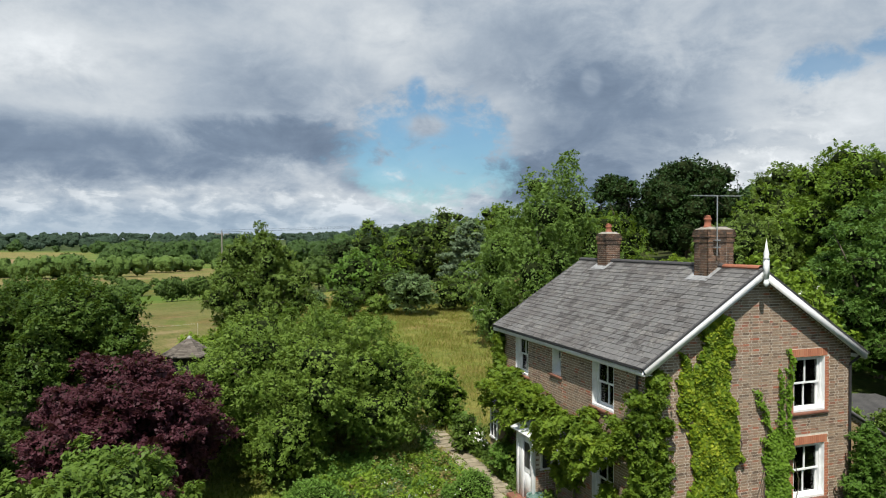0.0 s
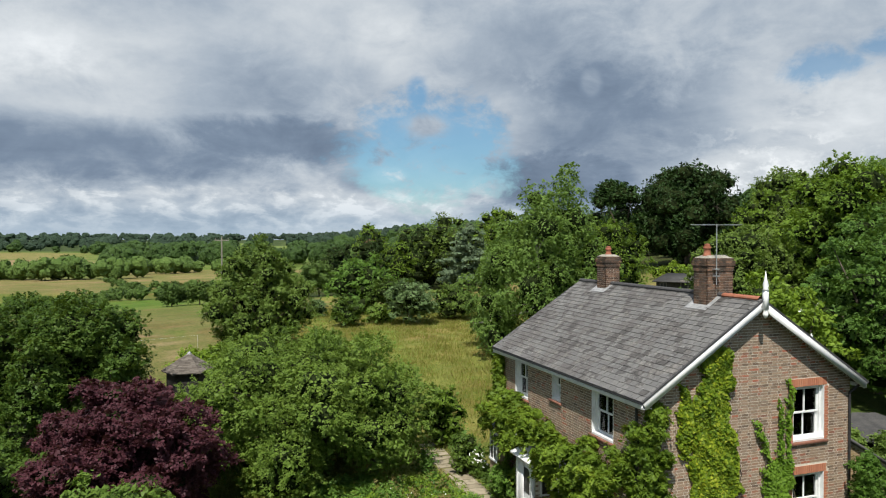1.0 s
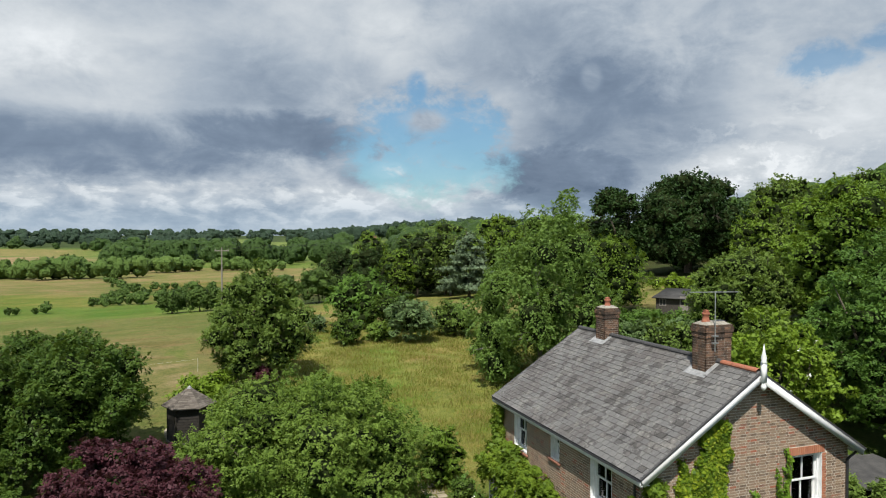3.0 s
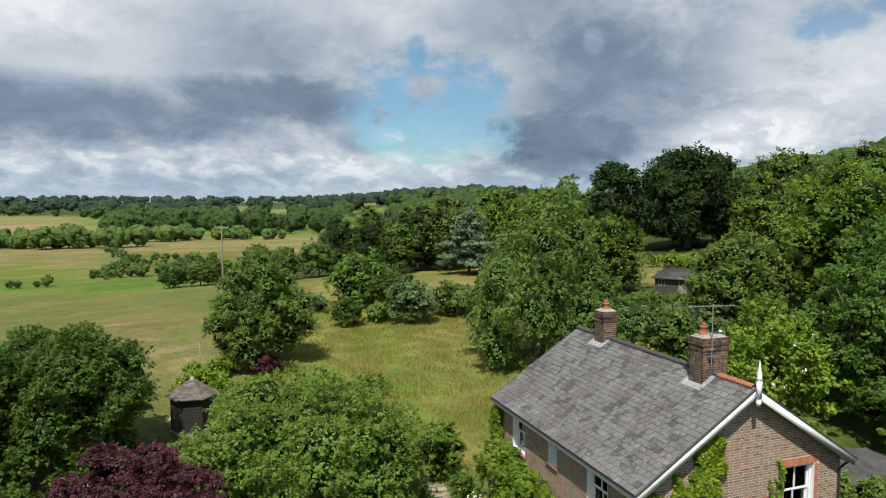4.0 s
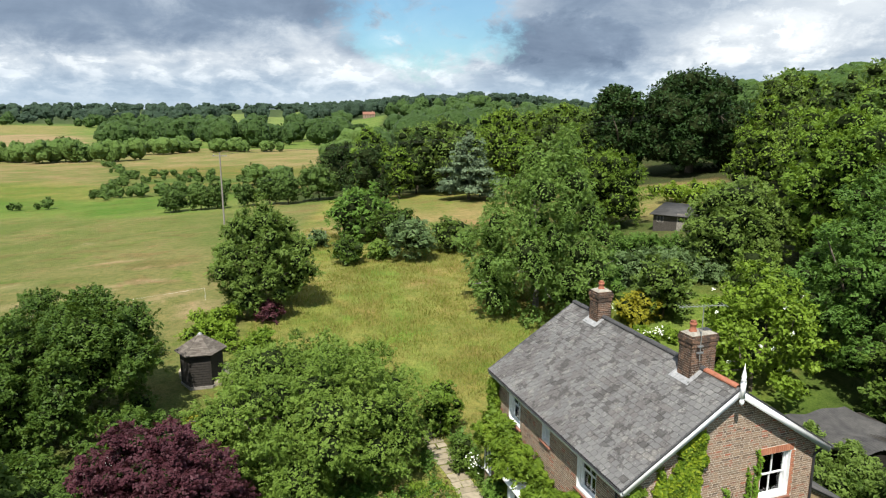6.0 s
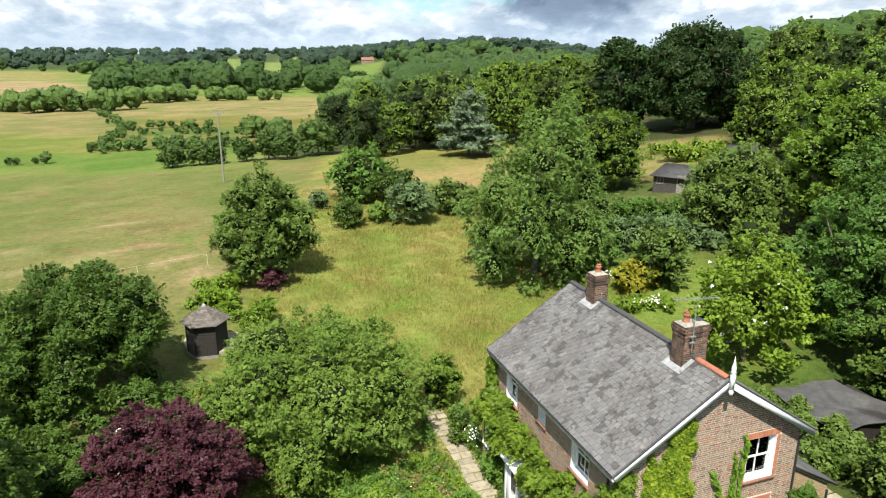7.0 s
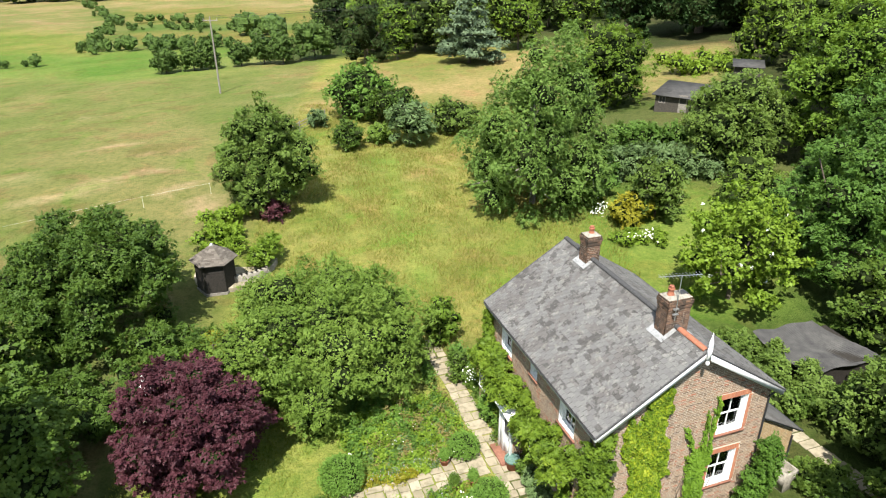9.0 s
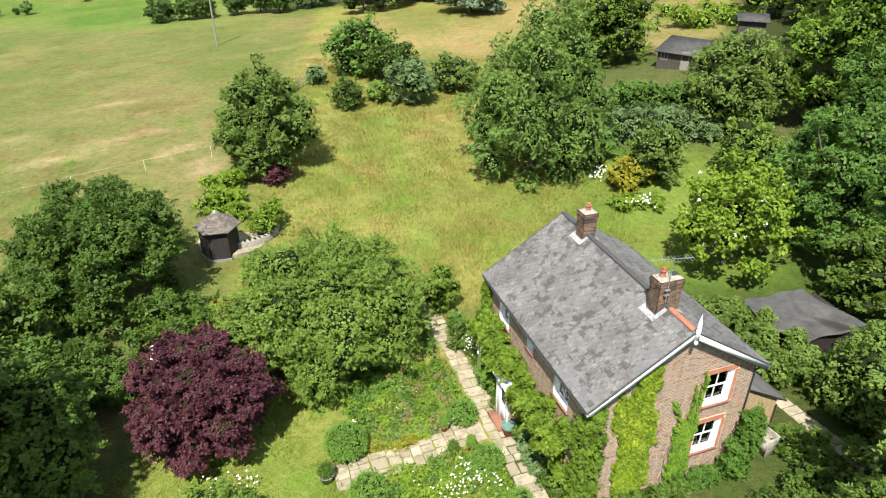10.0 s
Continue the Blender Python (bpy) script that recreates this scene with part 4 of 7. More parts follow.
# chimneys: corbelled stacks with lead at the foot and clay pots
def chimney(y, wx, wy, top, pots, label):
    ch = part("chimney", box(WID / 2 - wx / 2 + 0.008, WID / 2 + wx / 2 - 0.008, y - wy / 2 + 0.008, y + wy / 2 - 0.008, RIDGE_Z - 1.0, top), MORTAR, house, label)
    rng = np.random.default_rng(int(y * 10))
    for zc in np.arange(RIDGE_Z - 0.6, top - 0.01, 0.075):
        k = (top - zc) / 0.075
        o = 0.045 if 1 < k < 3.5 else (0.022 if k < 5 else 0.0)
        if k <= 1:
            o = 0.02
        Q = []
        for ax in (0, 1):
            w, d = (wx, wy) if ax == 0 else (wy, wx)
            a = -w / 2 - o
            odd = int(round(zc / 0.075)) % 2
            lens = [0.215, 0.1025] if odd else [0.1025, 0.215]
            i = 0
            while a < w / 2 + o - 0.03:
                e = min(a + lens[i % 2], w / 2 + o)
                for s in (-1, 1):
                    lo, hi = (s * (d / 2 + o) - 0.03, s * (d / 2 + o)) if s > 0 else (s * (d / 2 + o), s * (d / 2 + o) + 0.03)
                    Q.append(box(a, e, lo, hi, zc + 0.01, zc + 0.075) if ax == 0 else box(lo, hi, a, e, zc + 0.01, zc + 0.075))
                a = e + 0.01
                i += 1
        part("brick_course", np.concatenate(Q) + (WID / 2, y, 0), BRICK_SOOT, ch)
    hw, hd = wx / 2 + 0.02, wy / 2 + 0.02
    flaunch = np.array([[[-hw, -hd, 0], [hw, -hd, 0], [hw * 0.6, -hd * 0.5, 0.09], [-hw * 0.6, -hd * 0.5, 0.09]], [[hw, -hd, 0], [hw, hd, 0], [hw * 0.6, hd * 0.5, 0.09], [hw * 0.6, -hd * 0.5, 0.09]], [[hw, hd, 0], [-hw, hd, 0], [-hw * 0.6, hd * 0.5, 0.09], [hw * 0.6, hd * 0.5, 0.09]], [[-hw, hd, 0], [-hw, -hd, 0], [-hw * 0.6, -hd * 0.5, 0.09], [-hw * 0.6, hd * 0.5, 0.09]], [[-hw * 0.6, -hd * 0.5, 0.09], [hw * 0.6, -hd * 0.5, 0.09], [hw * 0.6, hd * 0.5, 0.09], [-hw * 0.6, hd * 0.5, 0.09]]])
    part("mortar_cap", flaunch + (WID / 2, y, top + 0.0), CEMENT, ch)
    for dx, h, mat in pots:
        if mat is None:
            # solid black block painted as the shaded mouth of an open flue
            part("flue_opening", box(dx - 0.14, dx + 0.14, -0.13, 0.13, 0.05, 0.10) + (WID / 2, y, top), BLACK, ch)
            continue
        pot = part("chimney_pot", lathe([(0.12, 0.02), (0.125, 0.06), (0.10, 0.09), (0.09, h - 0.08), (0.115, h - 0.05), (0.115, h), (0.08, h), (0.075, h - 0.2)], 14) + (WID / 2 + dx, y, top + 0.04), mat, ch, "orange clay chimney pot", smooth=True)
        part("cowl", np.concatenate([lathe([(0.085, 0.0), (0.085, 0.07), (0.0, 0.09)], 12) + (WID / 2 + dx, y, top + 0.04 + h)]), TERRACOTTA, ch)
    # lead flashing on both slopes
    for back in (False, True):
        f = slope_frame(back)
        up = ROOF_UP - (wx / 2) / math.cos(SLOPE)
        c = y + VERGE_OUT
        Q = [box(c - wy / 2 - 0.16, c + wy / 2 + 0.16, up - 0.22, up + 0.0, 0.012, 0.022), box(c - wy / 2 - 0.16, c - wy / 2, up, ROOF_UP, 0.012, 0.022), box(c + wy / 2, c + wy / 2 + 0.16, up, ROOF_UP, 0.012, 0.022)]
        part("flashing", moved(np.concatenate(Q), f), LEAD, ch, "grey lead flashing")
    return ch


near_chimney = chimney(1.55, 0.92, 0.56, 8.74, [(-0.22, 0.30, TERRACOTTA), (0.24, 0, None)], "brown brick chimney stack with one clay pot")
far_chimney = chimney(6.95, 0.60, 0.56, 8.66, [(0.0, 0.27, TERRACOTTA)], "small brick chimney stack with clay pot")

# aerial on the near stack
AX, AY = WID / 2 - 0.20, 1.55 - 0.36
aerial = part("aerial", beam((AX, AY, 8.0), (AX, AY, 9.72), 0.016, n=6), STEEL, near_chimney, "thin metal television aerial")
d = np.array([0.98, -0.2, 0.0]) / 1.0
part("boom", beam(np.array((AX, AY, 9.70)) - d * 0.78, np.array((AX, AY, 9.70)) + d * 0.70, 0.012, n=4), STEEL, aerial)
for k in range(13):
    c = np.array((AX, AY, 9.71)) + d * (-0.72 + k * 0.115)
    e = np.array([0.2, 0.98, 0]) * (0.17 if k < 11 else 0.22)
    part("element", beam(c - e, c + e, 0.005, n=4), STEEL, aerial)
for z in (8.22, 8.42):
    part("bracket", box(AX - 0.1, AX + 0.1, AY - 0.03, AY + 0.05, z, z + 0.04), STEEL, near_chimney)


# windows: boxes with two sliding sashes, brick or tile sill, soldier arch
def sash_window(m, a0, a1, z0, z1, cols=2, rows=(2, 2), arch=True, sill=True, curtain=0, top_gap=0.0):
    w = part("window", np.concatenate([box(a0, a0 + 0.075, 0.10, 0.26, z0, z1), box(a1 - 0.075, a1, 0.10, 0.26, z0, z1), box(a0, a0 + 0.02, -0.004, 0.10, z0, z1), box(a1 - 0.02, a1, -0.004, 0.10, z0, z1), box(a0 + 0.075, a1 - 0.075, 0.10, 0.26, z1 - 0.07, z1), box(a0 + 0.02, a1 - 0.02, -0.01, 0.26, z0, z0 + 0.06)]), WHITE, house, "white painted sliding sash window")
    w.matrix_basis = m
    mid = z0 + (z1 - z0) * 0.5
    for lo, hi, yy, nr in ((z0 + 0.06, mid + 0.02, 0.19, rows[1]), (mid - 0.02, z1 - 0.07, 0.145, rows[0])):
        l, r = a0 + 0.075, a1 - 0.075
        Q = [box(l, l + 0.045, yy, yy + 0.04, lo, hi), box(r - 0.045, r, yy, yy + 0.04, lo, hi), box(l + 0.045, r - 0.045, yy, yy + 0.04, lo, lo + 0.05), box(l + 0.045, r - 0.045, yy, yy + 0.04, hi - 0.045, hi)]
        s = part("sash", np.concatenate(Q), WHITE, w)
        g = part("pane", box(l + 0.04, r - 0.04, yy + 0.018, yy + 0.024, lo + 0.04, hi - 0.04), GLASS, w)
        g.visible_shadow = False
        for c in range(1, cols):
            x = l + (r - l) * c / cols
            part("glazing_bar", box(x - 0.013, x + 0.013, yy - 0.002, yy + 0.038, lo + 0.05, hi - 0.045), WHITE, w)
        for c in range(1, nr):
            z = lo + (hi - lo) * c / nr
            part("glazing_bar", box(l + 0.045, r - 0.045, yy - 0.001, yy + 0.037, z - 0.013, z + 0.013), WHITE, w)
    if sill:
        part("sill", np.concatenate([box(a0 - 0.09, a1 + 0.09, -0.07, 0.02, z0 - 0.085, z0 - 0.01)]), SILL, w, "red clay tile sill", bevel=0.006)
    if arch:
        n = int((a1 - a0 + 0.2) / 0.075)
        for k in range(n):
            x = a0 - 0.10 + k * (a1 - a0 + 0.2) / n
            part("brick", box(x, x + 0.064, -0.014, 0.03, z1 + 0.004, z1 + 0.222), BRICK_RED, w)
    if curtain:
        for side in ((0, 1) if curtain == 2 else (1,)):
            t = np.linspace(0, 1, 25)
            xx = (a0 + 0.1 + t * 0.26) if side == 0 else (a1 - 0.1 - t * 0.26)
            yy = 0.30 + 0.025 * np.sin(t * 38) + 0.012 * np.sin(t * 91)
            lo, hi = np.stack([xx, yy, np.full(25, z0 + 0.05)], 1), np.stack([xx, yy, np.full(25, z1)], 1)
            part("curtain", np.stack([lo[:-1], lo[1:], hi[1:], hi[:-1]], 1), CURTAIN, w, "pale gathered curtain")
    return w


sash_window(Matrix(), *GABLE_HOLES[0], rows=(1, 1), curtain=1)
sash_window(Matrix(), *GABLE_HOLES[1], rows=(1, 1))
for h, c, crt, ar in ((0, 2, 2, False), (1, 1, 0, False), (2, 2, 2, False), (3, 2, 0, False)):
    sash_window(FRONT, *FRONT_HOLES[h], cols=c, rows=(1, 1), arch=ar, curtain=crt)

# porch: white frame with glazed door between brick cheeks, clay-tiled step
a0, a1 = -5.75, -4.60
porch = part("porch", np.concatenate([box(a0, a0 + 0.14, -0.82, 0.0, 0.14, 2.25), box(a1 - 0.10, a1, -0.82, -0.70, 0.14, 2.25), box(a0, a1, -0.82, -0.70, 2.13, 2.30), box(a0, a1, -0.82, 0.0, 2.25, 2.32), box(a0 + 0.14, a0 + 0.5, -0.80, -0.76, 0.14, 2.13)]), WHITE, house, "white painted timber door case", bevel=0.008)
porch.matrix_basis = FRONT
part("porch_roof", np.array([[[a0 - 0.12, -0.98, 2.32], [a1 + 0.12, -0.98, 2.32], [a1 + 0.12, 0, 2.62], [a0 - 0.12, 0, 2.62]], [[a0 - 0.12, -0.98, 2.26], [a0 - 0.12, 0, 2.56], [a1 + 0.12, 0, 2.56], [a1 + 0.12, -0.98, 2.26]], [[a0 - 0.12, -0.98, 2.26], [a1 + 0.12, -0.98, 2.26], [a1 + 0.12, -0.98, 2.32], [a0 - 0.12, -0.98, 2.32]]]), WHITE, porch, weld=True)
part("step", box(a0 - 0.05, a1 + 0.05, -1.15, 0.0, -0.05, 0.14), SILL, porch, "red clay tiled step", bevel=0.01)
door = part("door", np.concatenate([box(a0 + 0.16, a1 - 0.12, -0.74, -0.69, 0.15, 2.12), box(a0 + 0.26, a1 - 0.22, -0.755, -0.74, 0.3, 0.95)]), WHITE, house, "white painted front door with a glazed upper panel", bevel=0.006)
door.matrix_basis = FRONT
part("pane", box(a0 + 0.36, a1 - 0.30, -0.75, -0.742, 1.15, 1.95), BLACK, door, "dark glass pane")
part("handle", moved(lathe([(0.0, 0), (0.03, 0.01), (0.03, 0.04), (0.0, 0.06)], 10), pose(a1 - 0.2, -0.74, 1.05, 90)), STEEL, door)
arch_t = np.linspace(0, math.pi, 9)
AC, AW = (a0 + a1) / 2 + 0.02, (a1 - a0) / 2 - 0.13
lo_ = np.stack([AC - np.cos(arch_t) * AW, np.full(9, -0.835), 1.85 + np.sin(arch_t) * 0.27], 1)
hi_ = np.stack([AC - np.cos(arch_t) * AW, np.full(9, -0.835), np.full(9, 2.26)], 1)
part("arch", np.stack([lo_[:-1], lo_[1:], hi_[1:], hi_[:-1]], 1), WHITE, porch, "white arched door head")
side = part("side_wall", box(a1 - 0.11, a1 - 0.01, -0.69, -0.004, 0.14, 2.13), MORTAR, porch, "brick side of the porch")
for k in range(26):
    z = 0.15 + k * 0.075
    for p0, p1 in (((-0.68, -0.47), (-0.455, -0.36), (-0.345, -0.13), (-0.115, -0.01)) if k % 2 else ((-0.68, -0.58), (-0.565, -0.35), (-0.335, -0.24), (-0.225, -0.01))):
        if not (1.2 < z < 1.85 and p1 > -0.52 and p0 < -0.1):
            part("brick", box(a1 - 0.02, a1 - 0.003, p0, p1, z, z + 0.062), BRICK, side)
sw = part("side_window", np.concatenate([box(a1 - 0.03, a1 + 0.02, -0.52, -0.46, 1.25, 1.88), box(a1 - 0.03, a1 + 0.02, -0.16, -0.10, 1.25, 1.88), box(a1 - 0.03, a1 + 0.02, -0.46, -0.16, 1.82, 1.88), box(a1 - 0.03, a1 + 0.04, -0.55, -0.07, 1.20, 1.25)]), WHITE, porch, "small white porch window")
part("pane", box(a1 - 0.012, a1 - 0.004, -0.46, -0.16, 1.25, 1.82), BLACK, sw)
bay = part("bay", box(-0.55, -0.012, 7.75, 8.5, 0.0, 2.45), BRICK, house, "small brick bay under the creeper")
bw = part("window", np.concatenate([box(-0.60, -0.552, 7.82, 7.88, 1.3, 2.3), box(-0.60, -0.552, 8.36, 8.42, 1.3, 2.3), box(-0.60, -0.552, 7.88, 8.36, 2.24, 2.3), box(-0.62, -0.552, 7.80, 8.44, 1.24, 1.3), box(-0.60, -0.552, 8.10, 8.14, 1.3, 2.24), box(-0.60, -0.552, 7.88, 8.36, 1.78, 1.81)]), WHITE, house, "small white casement window in the bay")
part("pane", box(-0.575, -0.558, 7.88, 8.36, 1.3, 2.24), BLACK, bw)

# lean-to at the back with buff brick end
lean = part("lean_to", np.concatenate([box(WID, WID + 2.35, 0.55, LEN - 0.4, -0.2, 2.15)]), MORTAR, house, "buff brick lean-to with slate roof")
z0, z1 = 3.75, 2.22
for k, (o, mat) in enumerate(((0.0, SLATE_BACK),)):
    A = np.array([[WID, 0.42, z0], [WID + 2.65, 0.42, z1], [WID + 2.65, LEN - 0.3, z1], [WID, LEN - 0.3, z0]])
    Bq = A - (0, 0, 0.1)
    part("lean_to_roof", np.stack([A, Bq[::-1], np.array([A[0], Bq[0], Bq[1], A[1]]), np.array([A[1], Bq[1], Bq[2], A[2]]), np.array([A[2], Bq[2], Bq[3], A[3]])]), SLATE, lean, "grey slate lean-to roof", weld=True)
part("gable_infill", np.array([[[WID, 0.55, 2.15], [WID + 2.35, 0.55, 2.15], [WID + 2.35, 0.55, 2.3], [WID, 0.55, 3.66]]]), MORTAR, lean)
part("downpipe", np.concatenate([beam((WID + 2.32, 0.48, 0), (WID + 2.32, 0.48, 2.0), 0.035, n=8), beam((WID + 2.7, 0.4, 2.15), (WID + 2.7, LEN - 0.3, 2.15), 0.05, n=8)]), BLACK, lean, "black gutter and downpipe")


# ---- garden trees ----
tree("apple_tree", -5.3, 26.2, "broad low old apple tree in full green leaf", "tree", LEAF_APPLE, R=5.2, H=5.7, low=0.2, lobes=80, n=150000, size=0.105, seed=3, lobe=0.21, flat=0.8, trunk=0.2, aspect=0.45, cluster=12, tuft=1.7, core=0.72, depth=0.16, tail=0.35)
tree("japanese_maple", -9.7, 20.4, "rounded dark purple-red maple tree on the lawn", "tree", LEAF_ACER, R=3.0, H=5.1, low=0.3, lobes=60, n=84000, size=0.10, seed=14, lobe=0.24, flat=0.5, trunk=0.12, aspect=0.6, cluster=16, tuft=1.7, depth=0.13)
tree("oval_tree", -12.6, 45.5, "dense egg-shaped fruit tree at the garden edge", "tree", LEAF_OVAL, R=3.9, H=8.0, low=0.5, lobes=60, n=70000, size=0.125, seed=5, lobe=0.25, flat=0.9, pointy=0.55, trunk=0.18)
tree("hazel", -17.9, 30.0, "large spreading green hazel beside the summerhouse", "tree", LEAF_HAZEL, R=4.35, H=6.9, low=0.2, lobes=76, n=105000, size=0.12, seed=6, lobe=0.22, flat=0.85, trunk=0.14, aspect=0.6, cluster=14, tuft=1.8, depth=0.16, tail=0.35)
tree("birch_tree", 6.6, 45.8, "tall wind-blown silver birch with hanging twigs", "tree", LEAF_BIRCH, BARK_PALE, R=5.5, H=12.4, low=-1.2, lobes=90, n=150000, size=0.125, seed=7, lobe=0.22, flat=1.2, pointy=0.55, trunk=0.2, droop=0.7, tuft=1.6, core=0.55, aspect=0.5, depth=0.2, tail=0.3, lean=1.7)
tree("laurel", -7.2, 13.6, "light green leafy shrub below the maple", "shrub", LEAF_APPLE, R=2.1, H=4.5, low=0.1, lobes=22, n=30000, size=0.115, seed=8, lobe=0.34, flat=0.7, trunk=0.08)
tree("sycamore", -17.0, 17.2, "deep green tree in shade beside the lawn", "tree", LEAF_HAZEL, R=4.2, H=6.4, low=0.2, lobes=34, n=50000, size=0.16, seed=9, lobe=0.32, trunk=0.14, aspect=0.75)
mag = tree("magnolia", 16.3, 33.2, "yellow-green magnolia with a few white blooms behind the house", "tree", LEAF_LIME, R=3.5, H=6.9, low=0.4, lobes=60, n=26000, size=0.16, seed=10, lobe=0.2, pointy=0.35, trunk=0.12, core=0.42, cluster=8, tuft=0.75, aspect=0.45, up=0.8)
rm = np.random.default_rng(8)
for q in unit(rm.normal(0, 1, (14, 3))) * (2.9, 2.9, 2.6) + (0, 0, 3.6):
    part("flower", leaves_at(q + rm.normal(0, 0.05, (7, 3)), rm.normal(0, 1, (7, 3)) + (0, 0, 1), 0.14, rm, 0.6), PETAL_WHITE, mag, "large white bloom")
tree("ash_tree", 22.8, 35.0, "fresh green ash tree at the wood's edge", "tree", LEAF_ASH, R=4.6, H=8.6, low=0.4, lobes=50, n=60000, size=0.14, seed=11, lobe=0.27, trunk=0.2, aspect=0.55, flat=0.6, core=0.62)
tree("ash_tree", 29.0, 39.5, "taller fresh green ash tree at the wood's edge", "tree", LEAF_ASH, R=5.0, H=10.8, low=0.4, lobes=50, n=44000, size=0.17, seed=111, lobe=0.27, trunk=0.2, aspect=0.55, flat=0.6, core=0.62)
tree("maple_tree", 30.5, 48.5, "tall yellow-green maple at the wood's edge", "tree", LEAF_WOOD, R=6.0, H=11.6, low=0.6, lobes=50, n=56000, size=0.18, seed=12, lobe=0.27, trunk=0.25, aspect=0.6)
tree("plum_tree", 22.3, 49.5, "bushy grey-green tree beside the garden shed", "tree", LEAF_OVAL, R=4.2, H=6.8, low=0.4, lobes=30, n=44000, size=0.155, seed=13, lobe=0.34, trunk=0.16)
tree("viburnum", 22.6, 29.0, "dense shrub with reddish berries beside the dark roof", "shrub", LEAF_HAZEL, R=2.6, H=5.0, low=0.1, lobes=24, n=14000, size=0.16, seed=14, trunk=0.1)
tree("elder", 20.6, 41.5, "light green shrub at the lawn's edge", "shrub", LEAF_APPLE, R=2.7, H=4.4, low=0.1, lobes=22, n=11000, size=0.18, seed=15, trunk=0.1)
tree("holly", 14.6, 42.5, "dark rounded evergreen shrub", "shrub", LEAF_OVAL, R=2.1, H=4.4, low=0.1, lobes=20, n=10000, size=0.16, seed=16, trunk=0.09)
tree("golden_shrub", 12.7, 41.9, "rounded golden-yellow shrub on the grass", "shrub", LEAF_GOLD, R=1.6, H=2.2, low=0.05, lobes=16, n=5000, size=0.16, seed=17, trunk=0.06)
tree("lilac", 11.0, 46.5, "upright mid-green shrub behind the lawn", "shrub", LEAF_ASH, R=2.0, H=3.9, low=0.1, lobes=18, n=8000, size=0.18, seed=18, trunk=0.08)
tree("purple_shrub", -11.7, 43.2, "small dark purple-leaved shrub", "shrub", LEAF_ACER, R=1.1, H=1.5, low=0.05, lobes=12, n=3500, size=0.13, seed=19, trunk=0.05)
tree("willow_shrub", -8.4, 70.5, "rounded bright green shrub at the meadow's end", "shrub", LEAF_BOX, R=3.9, H=6.0, low=0.1, lobes=26, n=12000, size=0.24, seed=20, trunk=0.14)
tree("round_bush", -8.6, 59.0, "small round green bush in the meadow", "shrub", LEAF_HAZEL, R=1.75, H=2.6, low=0.05, lobes=16, n=5000, size=0.18, seed=21, trunk=0.07)
tree("dogwood", -2.9, 60.6, "grey-green tiered dogwood in the meadow", "shrub", LEAF_GREY, R=2.6, H=4.3, low=0.1, lobes=24, n=9000, size=0.18, seed=22, trunk=0.08, flat=0.4)
tree("low_bush", -5.8, 61.0, "low pale green bush in the meadow", "shrub", LEAF_APPLE, R=1.5, H=1.9, low=0.05, lobes=14, n=4000, size=0.18, seed=23, trunk=0.06)
tree("dark_bush", 1.0, 64.5, "dark green bush behind the dogwood", "shrub", LEAF_OVAL, R=2.6, H=3.4, low=0.05, lobes=18, n=7000, size=0.2, seed=24, trunk=0.08)
tree("blackthorn", -5.0, 67.5, "green thicket beside the meadow bushes", "shrub", LEAF_HAZEL, R=3.0, H=4.3, low=0.05, lobes=20, n=8000, size=0.22, seed=25, trunk=0.1)
tree("field_maple", 17.2, 70.0, "rounded bright green tree by the shed", "tree", LEAF_LEAFY, R=4.6, H=8.8, low=0.3, lobes=44, n=30000, size=0.18, core=0.6, seed=26, trunk=0.18)
tree("small_bush", -12.7, 66.5, "small grey-green bush beside the old fence", "shrub", LEAF_GREY, R=1.2, H=1.9, low=0.05, lobes=12, n=2600, size=0.17, seed=27, trunk=0.05)
tree("spiraea", 3.6, 50.0, "low green shrub at the birch's foot", "shrub", LEAF_BIRCH, R=1.8, H=2.6, low=0.05, lobes=14, n=5000, size=0.17, seed=28, trunk=0.06)
tree("box_hedge", 18.0, 55.0, "clipped dark green hedge before the shed", "hedge", LEAF_ASH, R=2.0, H=2.0, low=0.0, lobes=2, n=11000, size=0.17, seed=29, trunk=0.07,
     shape=lambda rng: [(-3.6 + 0.8 * k, 0.3 * math.sin(k), 1.0, 0.95, 0.95, 1.15 + 0.1 * math.sin(2.1 * k)) for k in range(11)])
tree("mixed_shrubs", 16.8, 48.5, "thick band of mixed green and silvery shrubs", "shrub", LEAF_GREY, R=3, H=3, low=0.0, lobes=2, n=16000, size=0.17, seed=30, trunk=0.07,
     shape=lambda rng: [(-3.8 + 0.75 * k, rng.uniform(-1, 1), 1.1, rng.uniform(0.9, 1.5), rng.uniform(0.9, 1.5), rng.uniform(1.1, 1.7)) for k in range(11)])

tree("privet", 0.0, 29.7, "upright leafy green shrub at the path's end", "shrub", LEAF_LEAFY, R=1.1, H=2.7, low=0.05, lobes=16, n=6000, size=0.11, seed=130, trunk=0.06)
tree("privet", 0.9, 26.5, "rounded dark green shrub beside the path", "shrub", LEAF_HAZEL, R=0.8, H=1.5, low=0.05, lobes=14, n=5000, size=0.09, seed=131, trunk=0.05)


# ---- woods ----
def proto(kind, leaf, R, H, low, lobes, n, size, seed, label, **kw):
    t = tree(kind, 0, 0, label, "tree", leaf, R=R, H=H, low=low, lobes=lobes, n=n, size=size, seed=seed, trunk=0.22, group="woodland trees", z=0, cluster=6, tuft=1.35, grain=3, core=0.74, depth=0.14, tail=0.15, **kw)
    return t


